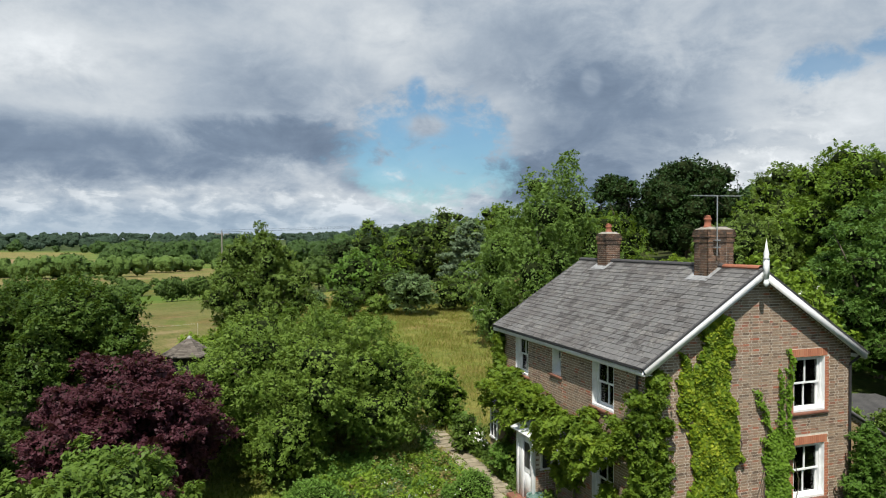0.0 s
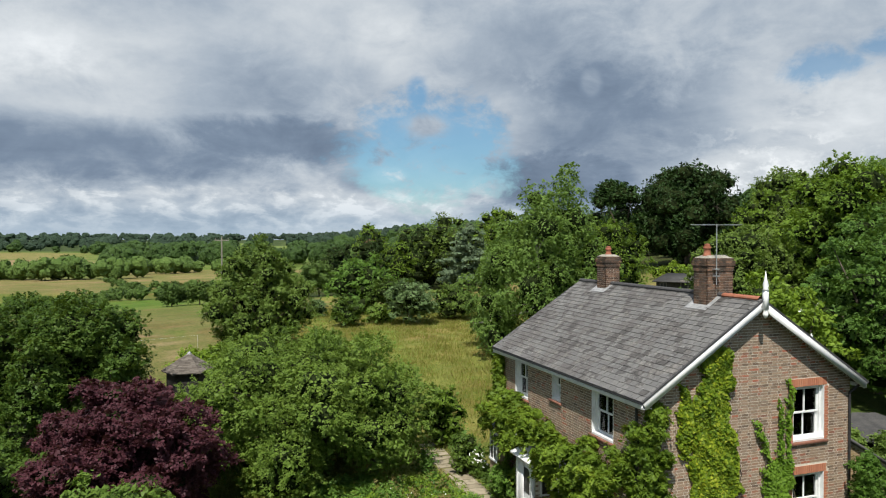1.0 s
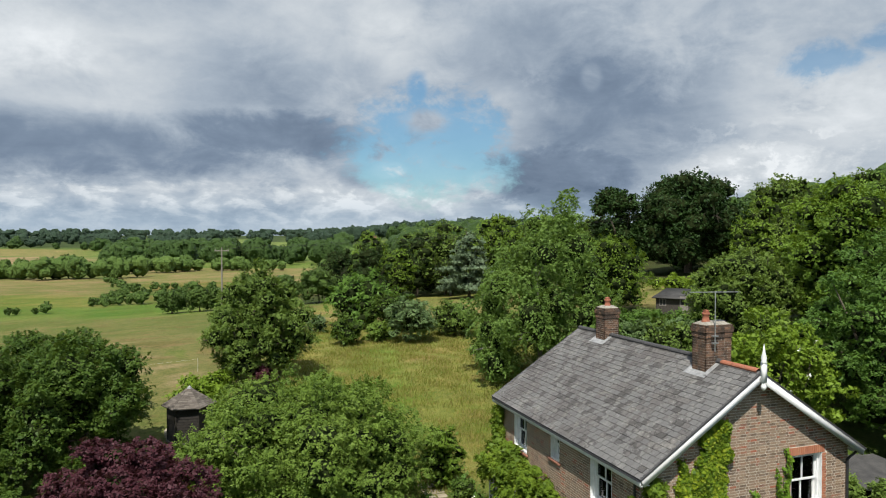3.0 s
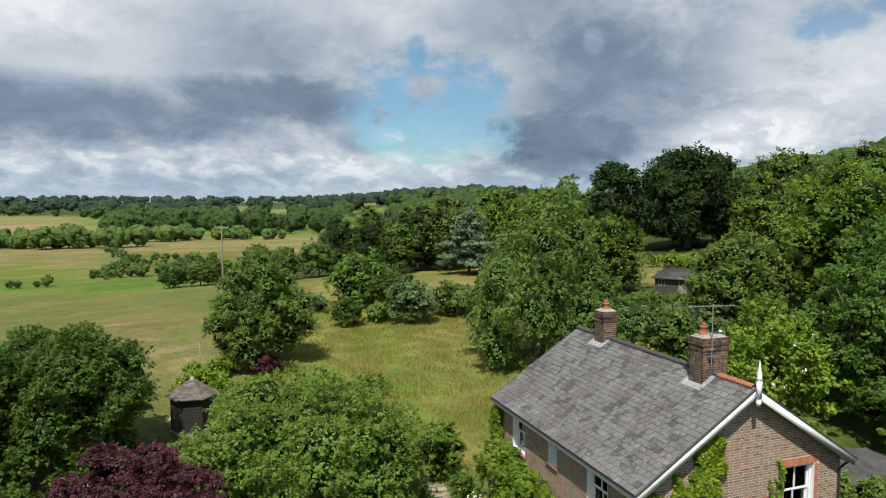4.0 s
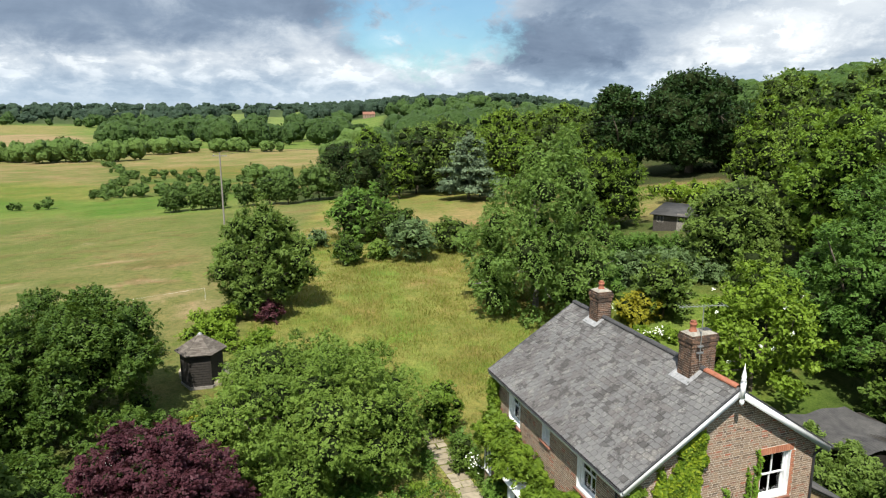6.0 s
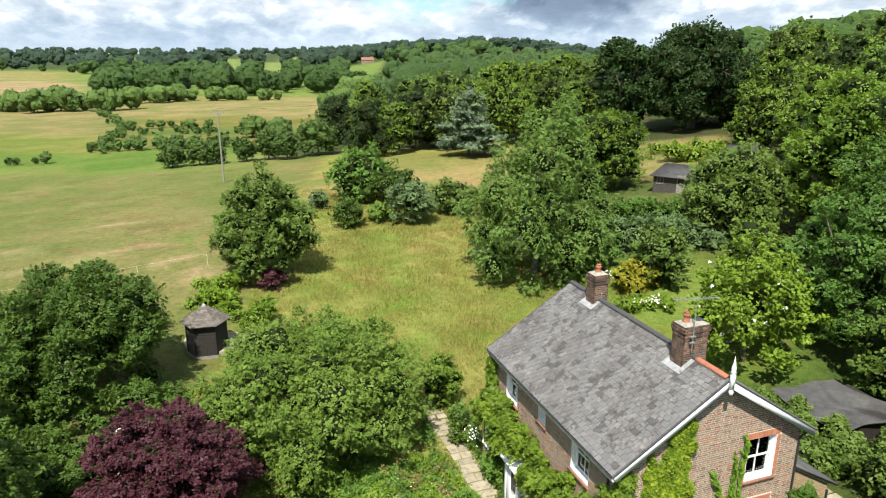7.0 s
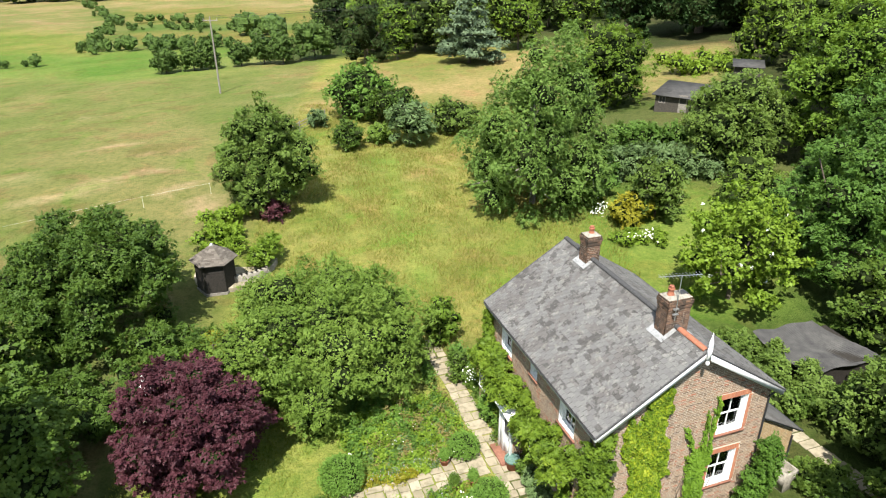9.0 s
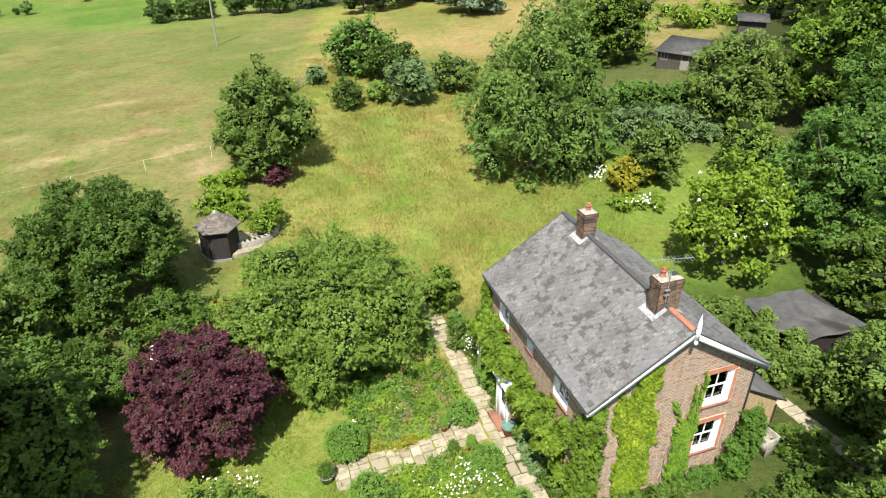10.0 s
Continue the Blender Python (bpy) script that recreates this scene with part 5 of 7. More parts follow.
PROTOS = [
    proto("woodland_tree", LEAF_WOOD, 4.6, 11.5, 0.6, 26, 6600, 0.27, 41, "leafy yellow-green woodland tree", lobe=0.33),
    proto("woodland_tree", LEAF_BIRCH, 4.4, 12.5, 0.6, 24, 6400, 0.27, 42, "leafy mid-green woodland tree", lobe=0.33, pointy=0.3),
    proto("woodland_tree", LEAF_OVAL, 4.9, 11.0, 0.6, 24, 6400, 0.27, 43, "leafy dull green woodland tree", lobe=0.34),
    proto("woodland_tree", LEAF_HAZEL, 4.2, 10.0, 0.4, 24, 6400, 0.27, 44, "leafy bright green woodland tree", lobe=0.34),
]
FAR_PROTOS = [
    proto("woodland_tree", LEAF_WOOD, 5.2, 12.5, 0.5, 16, 3900, 0.35, 45, "distant yellow-green woodland tree", lobe=0.38),
    proto("woodland_tree", LEAF_OVAL, 5.4, 13.0, 0.5, 16, 3900, 0.35, 46, "distant dull green woodland tree", lobe=0.38),
    proto("woodland_tree", LEAF_FAR, 5.6, 13.5, 0.5, 16, 3900, 0.35, 47, "distant dark green woodland tree", lobe=0.38),
    proto("woodland_tree", LEAF_LEAFY, 5.0, 14.0, 0.5, 22, 4200, 0.35, 48, "distant pale yellow-green woodland tree", lobe=0.32, pointy=0.3),
]
first_use = set()


def plant(t, x, y, s=1.0, sz=None, turn=0.0, sink=0.15):
    m = pose(x, y, ground_height(x, y) - sink, 0, 0, turn) @ Matrix.Diagonal((s, s, sz or s, 1))
    if t.name in first_use:
        return copy_thing(t, m)
    first_use.add(t.name)
    t.matrix_basis = m
    return t


rng = np.random.default_rng(77)


def skyline(x, y):
    """How high the wood reaches above the slope at a place."""
    return 10.7 + y * float(np.interp(x / y, (-0.2, -0.1, -0.06, 0.0, 0.36, 0.428, 0.47, 0.487, 0.563, 0.663, 0.9), (0.004, 0.010, 0.018, 0.032, 0.036, 0.066, 0.068, 0.088, 0.112, 0.126, 0.15)))


# hillside wood beyond the house, up to the right
for gy in np.arange(40, 146, 8.0):
    for gx in np.arange(20, 116, 8.0):
        x, y = gx + rng.uniform(-2.6, 2.6), gy + rng.uniform(-2.6, 2.6)
        k = x / y
        if k < 0.36 or k > 0.86 or (x < 33 and y < 60) or (k < 0.445 and y < 121) or (x < 36 and 58 < y < 80) or (x < 33 and y < 92):
            continue
        far = y > 95
        s = min(rng.uniform(0.85, 1.3), (skyline(x, y) - ground_height(x, y)) / 13.0)
        if s > 0.42:
            plant(FAR_PROTOS[rng.choice(4, p=(0.6, 0.2, 0.06, 0.14))] if far else PROTOS[rng.choice(4, p=(0.68, 0.16, 0.08, 0.08))], x, y, max(s, 0.6), s, rng.uniform(0, 360))
# wood edge across the middle, rising away
for gy in np.arange(113, 180, 9.5):
    for gx in np.arange(-40, 74, 8.6):
        x, y = gx + rng.uniform(-2.6, 2.6), gy + rng.uniform(-3, 3)
        k = x / y
        if k < -0.165 or k > 0.37 or (k < -0.12 and y > 150) or (k > 0.21 and y < 124):
            continue
        s = min(rng.uniform(0.8, 1.15), (skyline(x, y) - ground_height(x, y)) / 13.0)
        if s > 0.4:
            pale = 0.55 if 0.03 < k < 0.2 and y > 118 else 0.06
            plant(FAR_PROTOS[rng.choice(4, p=(0.34 * (1 - pale), 0.34 * (1 - pale), 0.32 * (1 - pale), pale))], x, y, max(s, 0.6), s, rng.uniform(0, 360))

tree("oak_tree", 39.3, 107.0, "huge dark green oak standing over the wood", "tree", LEAF_OAK, R=9.2, H=16.4, low=0.2, lobes=80, n=60000, size=0.28, seed=50, trunk=0.6, core=0.84, cluster=6, tuft=0.9, lobe=0.28, flat=0.85, depth=0.08, tail=0.08)
tree("oak_tree", 28.6, 109.0, "dark green oak beside a larger one", "tree", LEAF_OAK, R=5.0, H=16.2, low=0.3, lobes=40, n=20000, size=0.28, seed=51, trunk=0.4, core=0.84, cluster=6, tuft=0.9, lobe=0.3, depth=0.1, tail=0.1)


def pine_shape(rng):
    out = []
    for k in range(26):
        z = 1.2 + 9.4 * k / 26
        r = (4.3 * (1 - (k / 26) ** 1.5) + 0.5) * rng.uniform(0.8, 1.15)
        a = k * 2.4
        out.append((math.cos(a) * r * 0.6, math.sin(a) * r * 0.6, z, r * 0.6, r * 0.6, 0.42))
    return out


tree("pine_tree", 4.0, 103.0, "blue-green layered pine before the wood", "tree", LEAF_PINE, R=4, H=10, n=11000, size=0.34, seed=52, trunk=0.22, shape=pine_shape, core=0.6, depth=0.22)
HEDGE_TREES = [(-46.2, 113.5, 2.3, 4.4), (-42.0, 115.0, 2.2, 4.2), (-39.4, 115.6, 1.9, 3.9), (-34.6, 117.5, 2.0, 4.2), (-30.8, 118.0, 2.6, 5.4), (-27.2, 116.6, 2.3, 5.2), (-22.5, 121.0, 4.0, 7.2)]
for k, (x, y, r, h) in enumerate(HEDGE_TREES):
    tree("hawthorn", x, y, "rounded green hawthorn along the field's edge", "tree", LEAF_SCRUB, R=r, H=h, low=0.3, lobes=22, n=4600, size=0.3, seed=60 + k, trunk=0.12, group="field hawthorns", inner=LEAF_SCRUB, core=0.8, grain=3, cluster=6, tuft=0.9, depth=0.12, tail=0.1)


FARM = (-109.0, 1000.0)
FARM_Z = ground_height(*FARM)


def hides_farm(x, y, top):
    return y < FARM[1] and abs(x / y + 0.109) < 0.020 + 7 / y and top > 10 + (FARM_Z - 9) * y / FARM[1]


def woodland(name, label, spots, leaf, seed, n=120, size=0.5, grain=7, bumps=36):
    """Far trees too many to count, as one mass of rounded crowns with a leafy edge."""
    r = np.random.default_rng(seed)
    Q = []
    for x, y, s in spots:
        z = ground_height(x, y)
        if hides_farm(x, y, z + s):
            continue
        w, h = s * r.uniform(0.42, 0.58), s * r.uniform(0.46, 0.54)
        c = np.array([x, y, z + h * 0.95])
        Q.append(lumpy(c, (w, w * r.uniform(0.85, 1.15), h), grain, r, bumps))
        lob = [(*c, w * 0.92, w * 0.92, h * 0.92)]
        for k in range(2):                                              # a side limb or two breaks the round outline
            a = r.uniform(0, 6.28)
            q = c + np.array([math.cos(a) * w * 0.6, math.sin(a) * w * 0.6, r.uniform(-0.4, 0.45) * h])
            f = r.uniform(0.42, 0.6)
            Q.append(lumpy(q, (w * f, w * f, h * f), max(3, grain - 2), r, 16, 0.6))
            lob.append((*q, w * f * 0.95, w * f * 0.95, h * f * 0.95))
        if n:
            Q.append(crown(lob, n, size, r, cluster=4, aspect=0.8, depth=0.06, tail=0.08, under=0.9, tuft=0.9))
        Q.append(beam((x, y, z - 0.5), (x, y, z + s * 0.4), s * 0.03, s * 0.02, 5))
    tagged(new(name, quad_mesh(name, np.concatenate(Q), leaf)), label, "trees", kind="stuff")


def scatter(n, test, ylo, yhi, klo, khi, slo, shi, seed):
    r = np.random.default_rng(seed)
    out = []
    while len(out) < n:
        y = math.exp(r.uniform(math.log(ylo), math.log(yhi)))
        x = y * r.uniform(klo, khi)
        if test(x, y):
            out.append((x, y, r.uniform(slo, shi)))
    return out


def along(points, step, slo, shi, wide, seed):
    r = np.random.default_rng(seed)
    out = []
    for (x0, y0), (x1, y1) in zip(points, points[1:]):
        d = math.hypot(x1 - x0, y1 - y0)
        for t in np.arange(0, 1, step / d):
            out.append((x0 + (x1 - x0) * t + r.normal(0, wide), y0 + (y1 - y0) * t + r.normal(0, wide), r.uniform(slo, shi)))
    return out


woodland("valley_scrub", "rough willow scrub and hedge bushes along the valley ditch",
         along([(-80, 153), (-60, 148), (-44, 150)], 1.5, 1.0, 3.6, 2.2, 1) + along([(-60, 151), (-55, 153)], 2.2, 2.2, 3.6, 0.8, 2) + along([(-104, 222), (-70, 215)], 2.6, 1.2, 3.8, 2.2, 3)
         + along([(-78, 152), (-104, 222), (-150, 300)], 1.8, 0.7, 2.4, 1.4, 5) + along([(-96, 205), (-60, 190), (-44, 178)], 1.8, 0.6, 2.6, 3.0, 55) + along([(-86, 129), (-76, 131)], 2.6, 1.2, 2.6, 0.8, 6) + along([(-50, 176), (-42, 170), (-34, 150)], 4.4, 3.0, 6.5, 2.4, 7), LEAF_SCRUB, 5, 150, 0.34, 4, 20)
woodland("valley_hedge", "tall hedge and line of trees across the valley",
         along([(-225, 322), (-190, 318), (-152, 320)], 3.0, 5, 13, 4.0, 16) + along([(-172, 372), (-150, 392), (-120, 398), (-92, 392)], 4.2, 5, 12, 4, 17) + along([(-36, 262), (-30, 300), (-45, 350), (-40, 420)], 7, 9, 15, 4, 8), LEAF_SCRUB, 6, 300, 0.55, 6)


def clumped(x, y):
    if y > 540 and any(lo < x / y < hi for lo, hi in ((-0.318, -0.288), (-0.262, -0.228), (-0.205, -0.188), (-0.41, -0.385))):
        return False                                                     # open pasture between the copses
    return math.sin(x * 0.021 + 1.3 * math.sin(y * 0.009)) + math.sin(y * 0.017 + x * 0.006) > 0.15


def fields(x, y):
    """Open ground between the copses of the lower slopes."""
    v, k = y + 0.25 * x, x / y
    return (k < -0.515 and 395 < v < 612) or (k < -0.55 and 622 < v < 905) or v < 415


def clear_hill(x, y):
    return not (1120 < y < 1800 and any(lo < x / y < hi for lo, hi in ((-0.315, -0.29), (-0.26, -0.23), (-0.222, -0.205))))


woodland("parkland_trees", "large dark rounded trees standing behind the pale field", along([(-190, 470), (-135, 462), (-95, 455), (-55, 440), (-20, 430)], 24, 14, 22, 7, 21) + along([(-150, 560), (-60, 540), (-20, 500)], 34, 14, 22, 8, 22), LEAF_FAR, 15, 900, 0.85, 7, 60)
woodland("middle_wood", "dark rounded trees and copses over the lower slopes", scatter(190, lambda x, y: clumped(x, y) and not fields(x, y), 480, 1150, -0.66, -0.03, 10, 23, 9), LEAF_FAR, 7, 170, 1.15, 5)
woodland("hill_wood", "wooded hills along the skyline, haze put into the leaf colour", scatter(1050, clear_hill, 1120, 2900, -0.74, 0.55, 14, 32, 10), LEAF_HAZED, 8, 0, 1.5, 3, 22)
woodland("ridge_wood", "wooded ridge behind the nearer trees", [(x, y, s) for x, y, s in scatter(300, lambda x, y: y < 560 or x / y > -0.06, 205, 900, -0.11, 0.36, 12, 20, 11) if ground_height(x, y) + s < skyline(x, y)], LEAF_FAR, 9, 90, 0.7, 5, 40)
woodland("upper_wood", "wooded hill behind the hillside trees", [(x, y, min(s, max(4.0, skyline(x, y) - 1 - ground_height(x, y)))) for x, y, s in scatter(150, lambda x, y: True, 140, 420, 0.36, 0.86, 11, 17, 31)], LEAF_UPPER, 19, 90, 0.7, 5, 40)
# ---- trees shading the garden's corners; the three tallest, off view, are added for shade ----
tree("lawson_cypress", 12.4, 13.0, "feathery green conifer beside the gable lawn", "tree", LEAF_HAZEL, R=2.1, H=6.4, low=0.2, lobes=30, n=16000, size=0.16, seed=90, trunk=0.12, aspect=0.25, pointy=0.6)
tree("elder_tree", 19.0, 21.6, "dark shaded elder beside the stone path", "tree", LEAF_OVAL, R=2.4, H=4.6, low=0.1, lobes=24, n=16000, size=0.15, seed=91, trunk=0.1)
tree("elder_tree", 22.6, 22.6, "tall dark elder at the garden's edge", "tree", LEAF_HAZEL, R=3.2, H=6.4, low=0.1, lobes=26, n=20000, size=0.17, seed=92, trunk=0.12)
tree("holm_oak", 20.5, 15.8, "tall evergreen tree added off view to shade the side path", "tree", LEAF_OVAL, R=3.4, H=11.0, low=0.3, lobes=26, n=14000, size=0.22, seed=93, trunk=0.2)
tree("holm_oak", 16.4, 14.6, "tall evergreen tree added off view to shade the gable lawn", "tree", LEAF_OVAL, R=3.2, H=11.5, low=0.3, lobes=26, n=15000, size=0.22, seed=95, trunk=0.2)
tree("lime_tree", -16.9, 10.8, "tall leafy tree added off view to shade the side of the lawn", "tree", LEAF_HAZEL, R=4.7, H=15.0, low=0.4, lobes=34, n=34000, size=0.22, seed=96, trunk=0.2, aspect=0.75)
tree("sycamore", -20.6, 22.6, "dark leafy tree at the field's edge", "tree", LEAF_HAZEL, R=3.6, H=5.6, low=0.1, lobes=28, n=34000, size=0.17, seed=94, trunk=0.12, aspect=0.75)


# ---- farmhouse far off on the slope ----
fx_, fy_ = FARM
farm = thing("farmhouse", pose(fx_, fy_, ground_height(fx_, fy_), 0, 0, 15) @ Matrix.Scale(0.95, 4), "distant brick farmhouse with a red tiled roof", "house")
part("wall", box(-9, 9, -4, 4, -1, 5.5), BRICK, farm)
A_ = np.array([[-9.6, -4.6, 5.2], [9.6, -4.6, 5.2], [9.6, 0, 9.4], [-9.6, 0, 9.4]])
B_ = np.array([[9.6, 4.6, 5.2], [-9.6, 4.6, 5.2], [-9.6, 0, 9.4], [9.6, 0, 9.4]])
part("roof", np.stack([A_, B_]), ORANGE_ROOF, farm, "red tiled roof", weld=True)
for k in (-6.0, -2.0, 2.0, 6.0):
    for z in (0.9, 3.4):
        part("window", box(k - 0.6, k + 0.6, -4.06, -4.01, z, z + 1.3), BLACK, farm)
part("chimney", box(5.2, 6.4, -0.6, 0.6, 8.4, 11.0), BRICK, farm)


# ---- climbers on the house ----
def climber(name, m, label, leaf, area, keep, n, size, thick, seed, aspect=0.8):
    """Leaves over part of a wall: area is (a0, a1, z0, z1), keep(a, z) is 0 to 1."""
    r = np.random.default_rng(seed)
    a, z = r.uniform(area[0], area[1], n), r.uniform(area[2], area[3], n)
    k = keep(a, z)
    ok = r.random(n) < k
    a, z, k = a[ok], z[ok], k[ok]
    bulge = 0.5 + 0.5 * np.sin(a * 5.1 + 2 * np.sin(z * 1.7)) * np.sin(z * 4.3 + a)
    o = -0.02 - thick * (0.25 + 0.75 * bulge) * r.random(len(a)) ** 0.6 * np.minimum(1, k * 1.5)
    Q = leaves_at(np.stack([a, o, z], 1), np.tile((0, -1.0, 0.5), (len(a), 1)), size, r, aspect, 0.8)
    t = thing(name, HM, label, "climbing plant")
    b = part("foliage", moved(Q, m), leaf, t)
    st = []
    for _ in range(14):
        i = r.integers(len(a))
        p = np.array([a[i], -0.03, area[2]])
        while p[2] < z[i]:
            q = p + np.array([r.uniform(-0.12, 0.12), 0, 0.3])
            st.append(beam(p, q, 0.012, n=4))
            p = q
    if st:
        part("stem", moved(np.concatenate(st), m), BARK, t)
    return t


def band(v, lo, hi, soft=0.08):
    return ease(lo - soft, lo + soft, v) * ease(hi + soft, hi - soft, v)


def rough(a, z, s=1.0):
    return 0.13 * np.sin(a * 7 * s + z * 3.1) + 0.1 * np.sin(z * 9 * s + a * 2) + 0.05 * np.sin(z * 23 + a * 17)


def ivy_keep(a, z):
    w = rough(a, z)
    up = band(a + w * 0.5, 1.68, 2.62) * ease(6.5, 6.3, z + w) * ease(3.3, 3.5, z)
    low = band(a + w * 0.7, 1.45, 2.86) * ease(4.9, 4.3, z + w * 2 + 0.3 * (a - 1.2))
    left = band(a + w * 0.4, 1.06, 1.36) * ease(5.7, 5.5, z + w) * ease(3.5, 4.0, z) + band(a + w * 0.4, 1.46, 1.62) * ease(5.4, 5.2, z + w)
    return np.clip(up + low + left, 0, 1)


def creeper_keep(a, z):
    w = rough(a, z, 1.4) * 0.6
    body = band(a + w, 3.86, 4.70) * ease(3.5, 3.1, z + w)
    arm1 = band(a + w * 0.5 - (3.48 + (4.4 - z) * 0.42), -0.06, 0.06, 0.04) * ease(4.45, 4.3, z) * ease(2.6, 2.9, z)
    arm2 = band(a + w * 0.5 - 4.36, -0.05, 0.05, 0.04) * ease(4.95, 4.75, z) * ease(2.8, 3.0, z)
    arm3 = band(a + w * 0.5 - 4.68, -0.06, 0.06, 0.04) * ease(5.55, 5.35, z) * ease(2.8, 3.0, z)
    return np.clip(body + arm1 + arm2 + arm3, 0, 1)


climber("ivy", Matrix(), "bright yellow-green ivy climbing the brick gable", LEAF_IVY, (0.8, 3.4, 0.0, 6.6), ivy_keep, 38000, 0.105, 0.2, 1)
climber("creeper", Matrix(), "green creeper fanning up beside the windows", LEAF_CREEPER, (3.2, 5.1, 0.0, 5.7), creeper_keep, 20000, 0.085, 0.2, 2)


def mass(name, m, label, category, leaf, lobes, n, size, seed, aspect=0.5, core=0.62, **kw):
    """A loose mass of foliage from given lobes, in the frame m."""
    r = np.random.default_rng(seed)
    t = thing(name, m, label, category)
    tagged(part("twig_mass", crown_cores(lobes, core * 0.85, 2 if len(lobes) > 40 else 3), CROWN_SHADE, t), kind="stuff")
    part("foliage", crown(lobes, n, size, r, aspect=aspect, **kw), leaf, t)
    return t


r = np.random.default_rng(31)
wl = []
for k in range(110):                                                    # the long arm over the door and ground-floor window
    y = 0.5 + 8.2 * k / 109 + r.uniform(-0.2, 0.2)
    zc = 2.9 + 0.2 * math.sin(y * 1.1) + (0.3 if y > 6.8 else 0)
    o = r.random()
    over_door = 4.3 < y < 6.1
    zc += 0.35 if over_door else 0.0
    wl.append((-0.22 - 0.72 * o, y, zc + r.uniform(-0.2 if over_door else -0.45, 0.6) - (0.15 if over_door else 0.4) * o, r.uniform(0.14, 0.38), r.uniform(0.16, 0.36), r.uniform(0.12, 0.26)))
for k in range(16):                                                     # trails below it
    y = r.choice([r.uniform(2.5, 3.8), r.uniform(6.2, 8.6), r.uniform(0.6, 1.2)])
    wl.append((-0.25 - 0.2 * r.random(), y, r.uniform(0.4, 2.4), 0.2, 0.25, 0.32))
for k in range(12):                                                     # up the far corner
    wl.append((-0.16, 8.4 + 0.25 * r.random(), 2.6 + k * 0.2, 0.24, 0.28, 0.26))
wist = mass("wisteria", HM, "leafy wisteria with a few lilac flowers trained along the front", "climbing plant", LEAF_WISTERIA, wl, 56000, 0.14, 32, core=0.45, droop=0.3, cluster=9, tuft=1.1, up=0.6, aspect=0.36, depth=0.3, tail=0.6)
part("trunk", np.concatenate([beam((-0.25, 3.2, -0.1), (-0.2, 3.0, 1.2), 0.06, 0.05), beam((-0.2, 3.0, 1.2), (-0.25, 3.3, 2.6), 0.05, 0.04), beam((-0.25, 3.3, 2.6), (-0.25, 8.4, 2.8), 0.04, 0.02), beam((-0.25, 3.3, 2.6), (-0.25, 0.3, 2.7), 0.04, 0.02)]), BARK, wist)
trails = []
for k in range(26):
    f = np.array((-0.85 + 0.2 * r.random(), r.uniform(0.6, 8.0), r.uniform(2.2, 3.0)))
    trails.append(leaves_at(f + r.normal(0, 1, (12, 3)) * (0.025, 0.025, 0.09), np.tile((-1, -0.3, 0.3), (12, 1)), 0.06, r))
tagged(part("flower_trails", np.concatenate(trails), PETAL_LILAC, wist, "hanging lilac flower trails"), kind="stuff")
cl = [(r.uniform(-0.15, 0.5), -0.12 - 0.1 * r.random(), 0.2 + (k % 24) * 0.205, r.uniform(0.16, 0.3), r.uniform(0.14, 0.24), r.uniform(0.18, 0.3)) for k in range(56)] + [(-0.16, r.uniform(0.0, 0.5), 0.2 + (k % 20) * 0.22, 0.18, 0.24, 0.26) for k in range(30)]
mass("corner_wisteria", HM, "dark leafy climber covering the corner of the house", "climbing plant", LEAF_WISTERIA, cl, 26000, 0.115, 33, core=0.55, cluster=10, tuft=1.2, depth=0.3, tail=0.5, aspect=0.4)
mass("window_shrub", HM, "green shrub against the gable wall below the window", "shrub", LEAF_IVY_DARK, [(6.35 + 0.9 * r.random(), -0.4 - 0.3 * r.random(), 0.3 + 0.105 * k, 0.42, 0.36, 0.36) for k in range(26)] + [(4.2 + 0.35 * k, -0.5, 0.35, 0.4, 0.35, 0.4) for k in range(6)], 24000, 0.085, 34)
mass("foundation_plants", HM, "low leafy plants along the foot of the gable", "plants", LEAF_HAZEL, [(0.6 + 0.3 * k, -0.5 - 0.4 * r.random(), 0.25, 0.38, 0.4, 0.35 + 0.2 * r.random()) for k in range(13)], 7000, 0.1, 35)
mass("door_shrub", HM, "rounded bright green shrub beside the door", "shrub", LEAF_BOX, [(-0.45 + r.uniform(-0.2, 0.2), 7.3 + r.uniform(-0.6, 0.6), 0.5 + r.uniform(-0.2, 0.4), 0.42, 0.5, 0.45) for k in range(9)], 6000, 0.09, 36)
mass("silver_shrub", HM, "pale silvery variegated shrub beside the path", "shrub", LEAF_GREY, [(-0.45 + r.uniform(-0.25, 0.2), 2.0 + 0.3 * k, 0.25, 0.35, 0.35, 0.4) for k in range(6)], 4000, 0.09, 37)

# ---- paths ----
def paving(name, label, cells, seed):
    """Stone flags laid with open joints; cells are (x0, x1, y0, y1) in the house's frame."""
    base = thing(name, HM, label, "path", kind="structure")
    rr = np.random.default_rng(seed)
    for x0, x1, y0, y1 in cells:
        j = rr.uniform(-0.03, 0.03, (4, 2))
        at = HM @ Vector((x0, y0, 0))
        z = 0.035 + rr.uniform(-0.006, 0.01) + max(0.0, ground_height(at.x, at.y))
        top = np.array([[x0 + 0.02, y0 + 0.02], [x1 - 0.02, y0 + 0.02], [x1 - 0.02, y1 - 0.02], [x0 + 0.02, y1 - 0.02]]) + j
        T = np.column_stack([top, np.full(4, z)])
        B = np.column_stack([top, np.full(4, z - 0.12)])
        Q = [T] + [np.array([B[i], B[(i + 1) % 4], T[(i + 1) % 4], T[i]]) for i in range(4)]
        part("flagstone", np.array(Q), STONE, base)
    return base


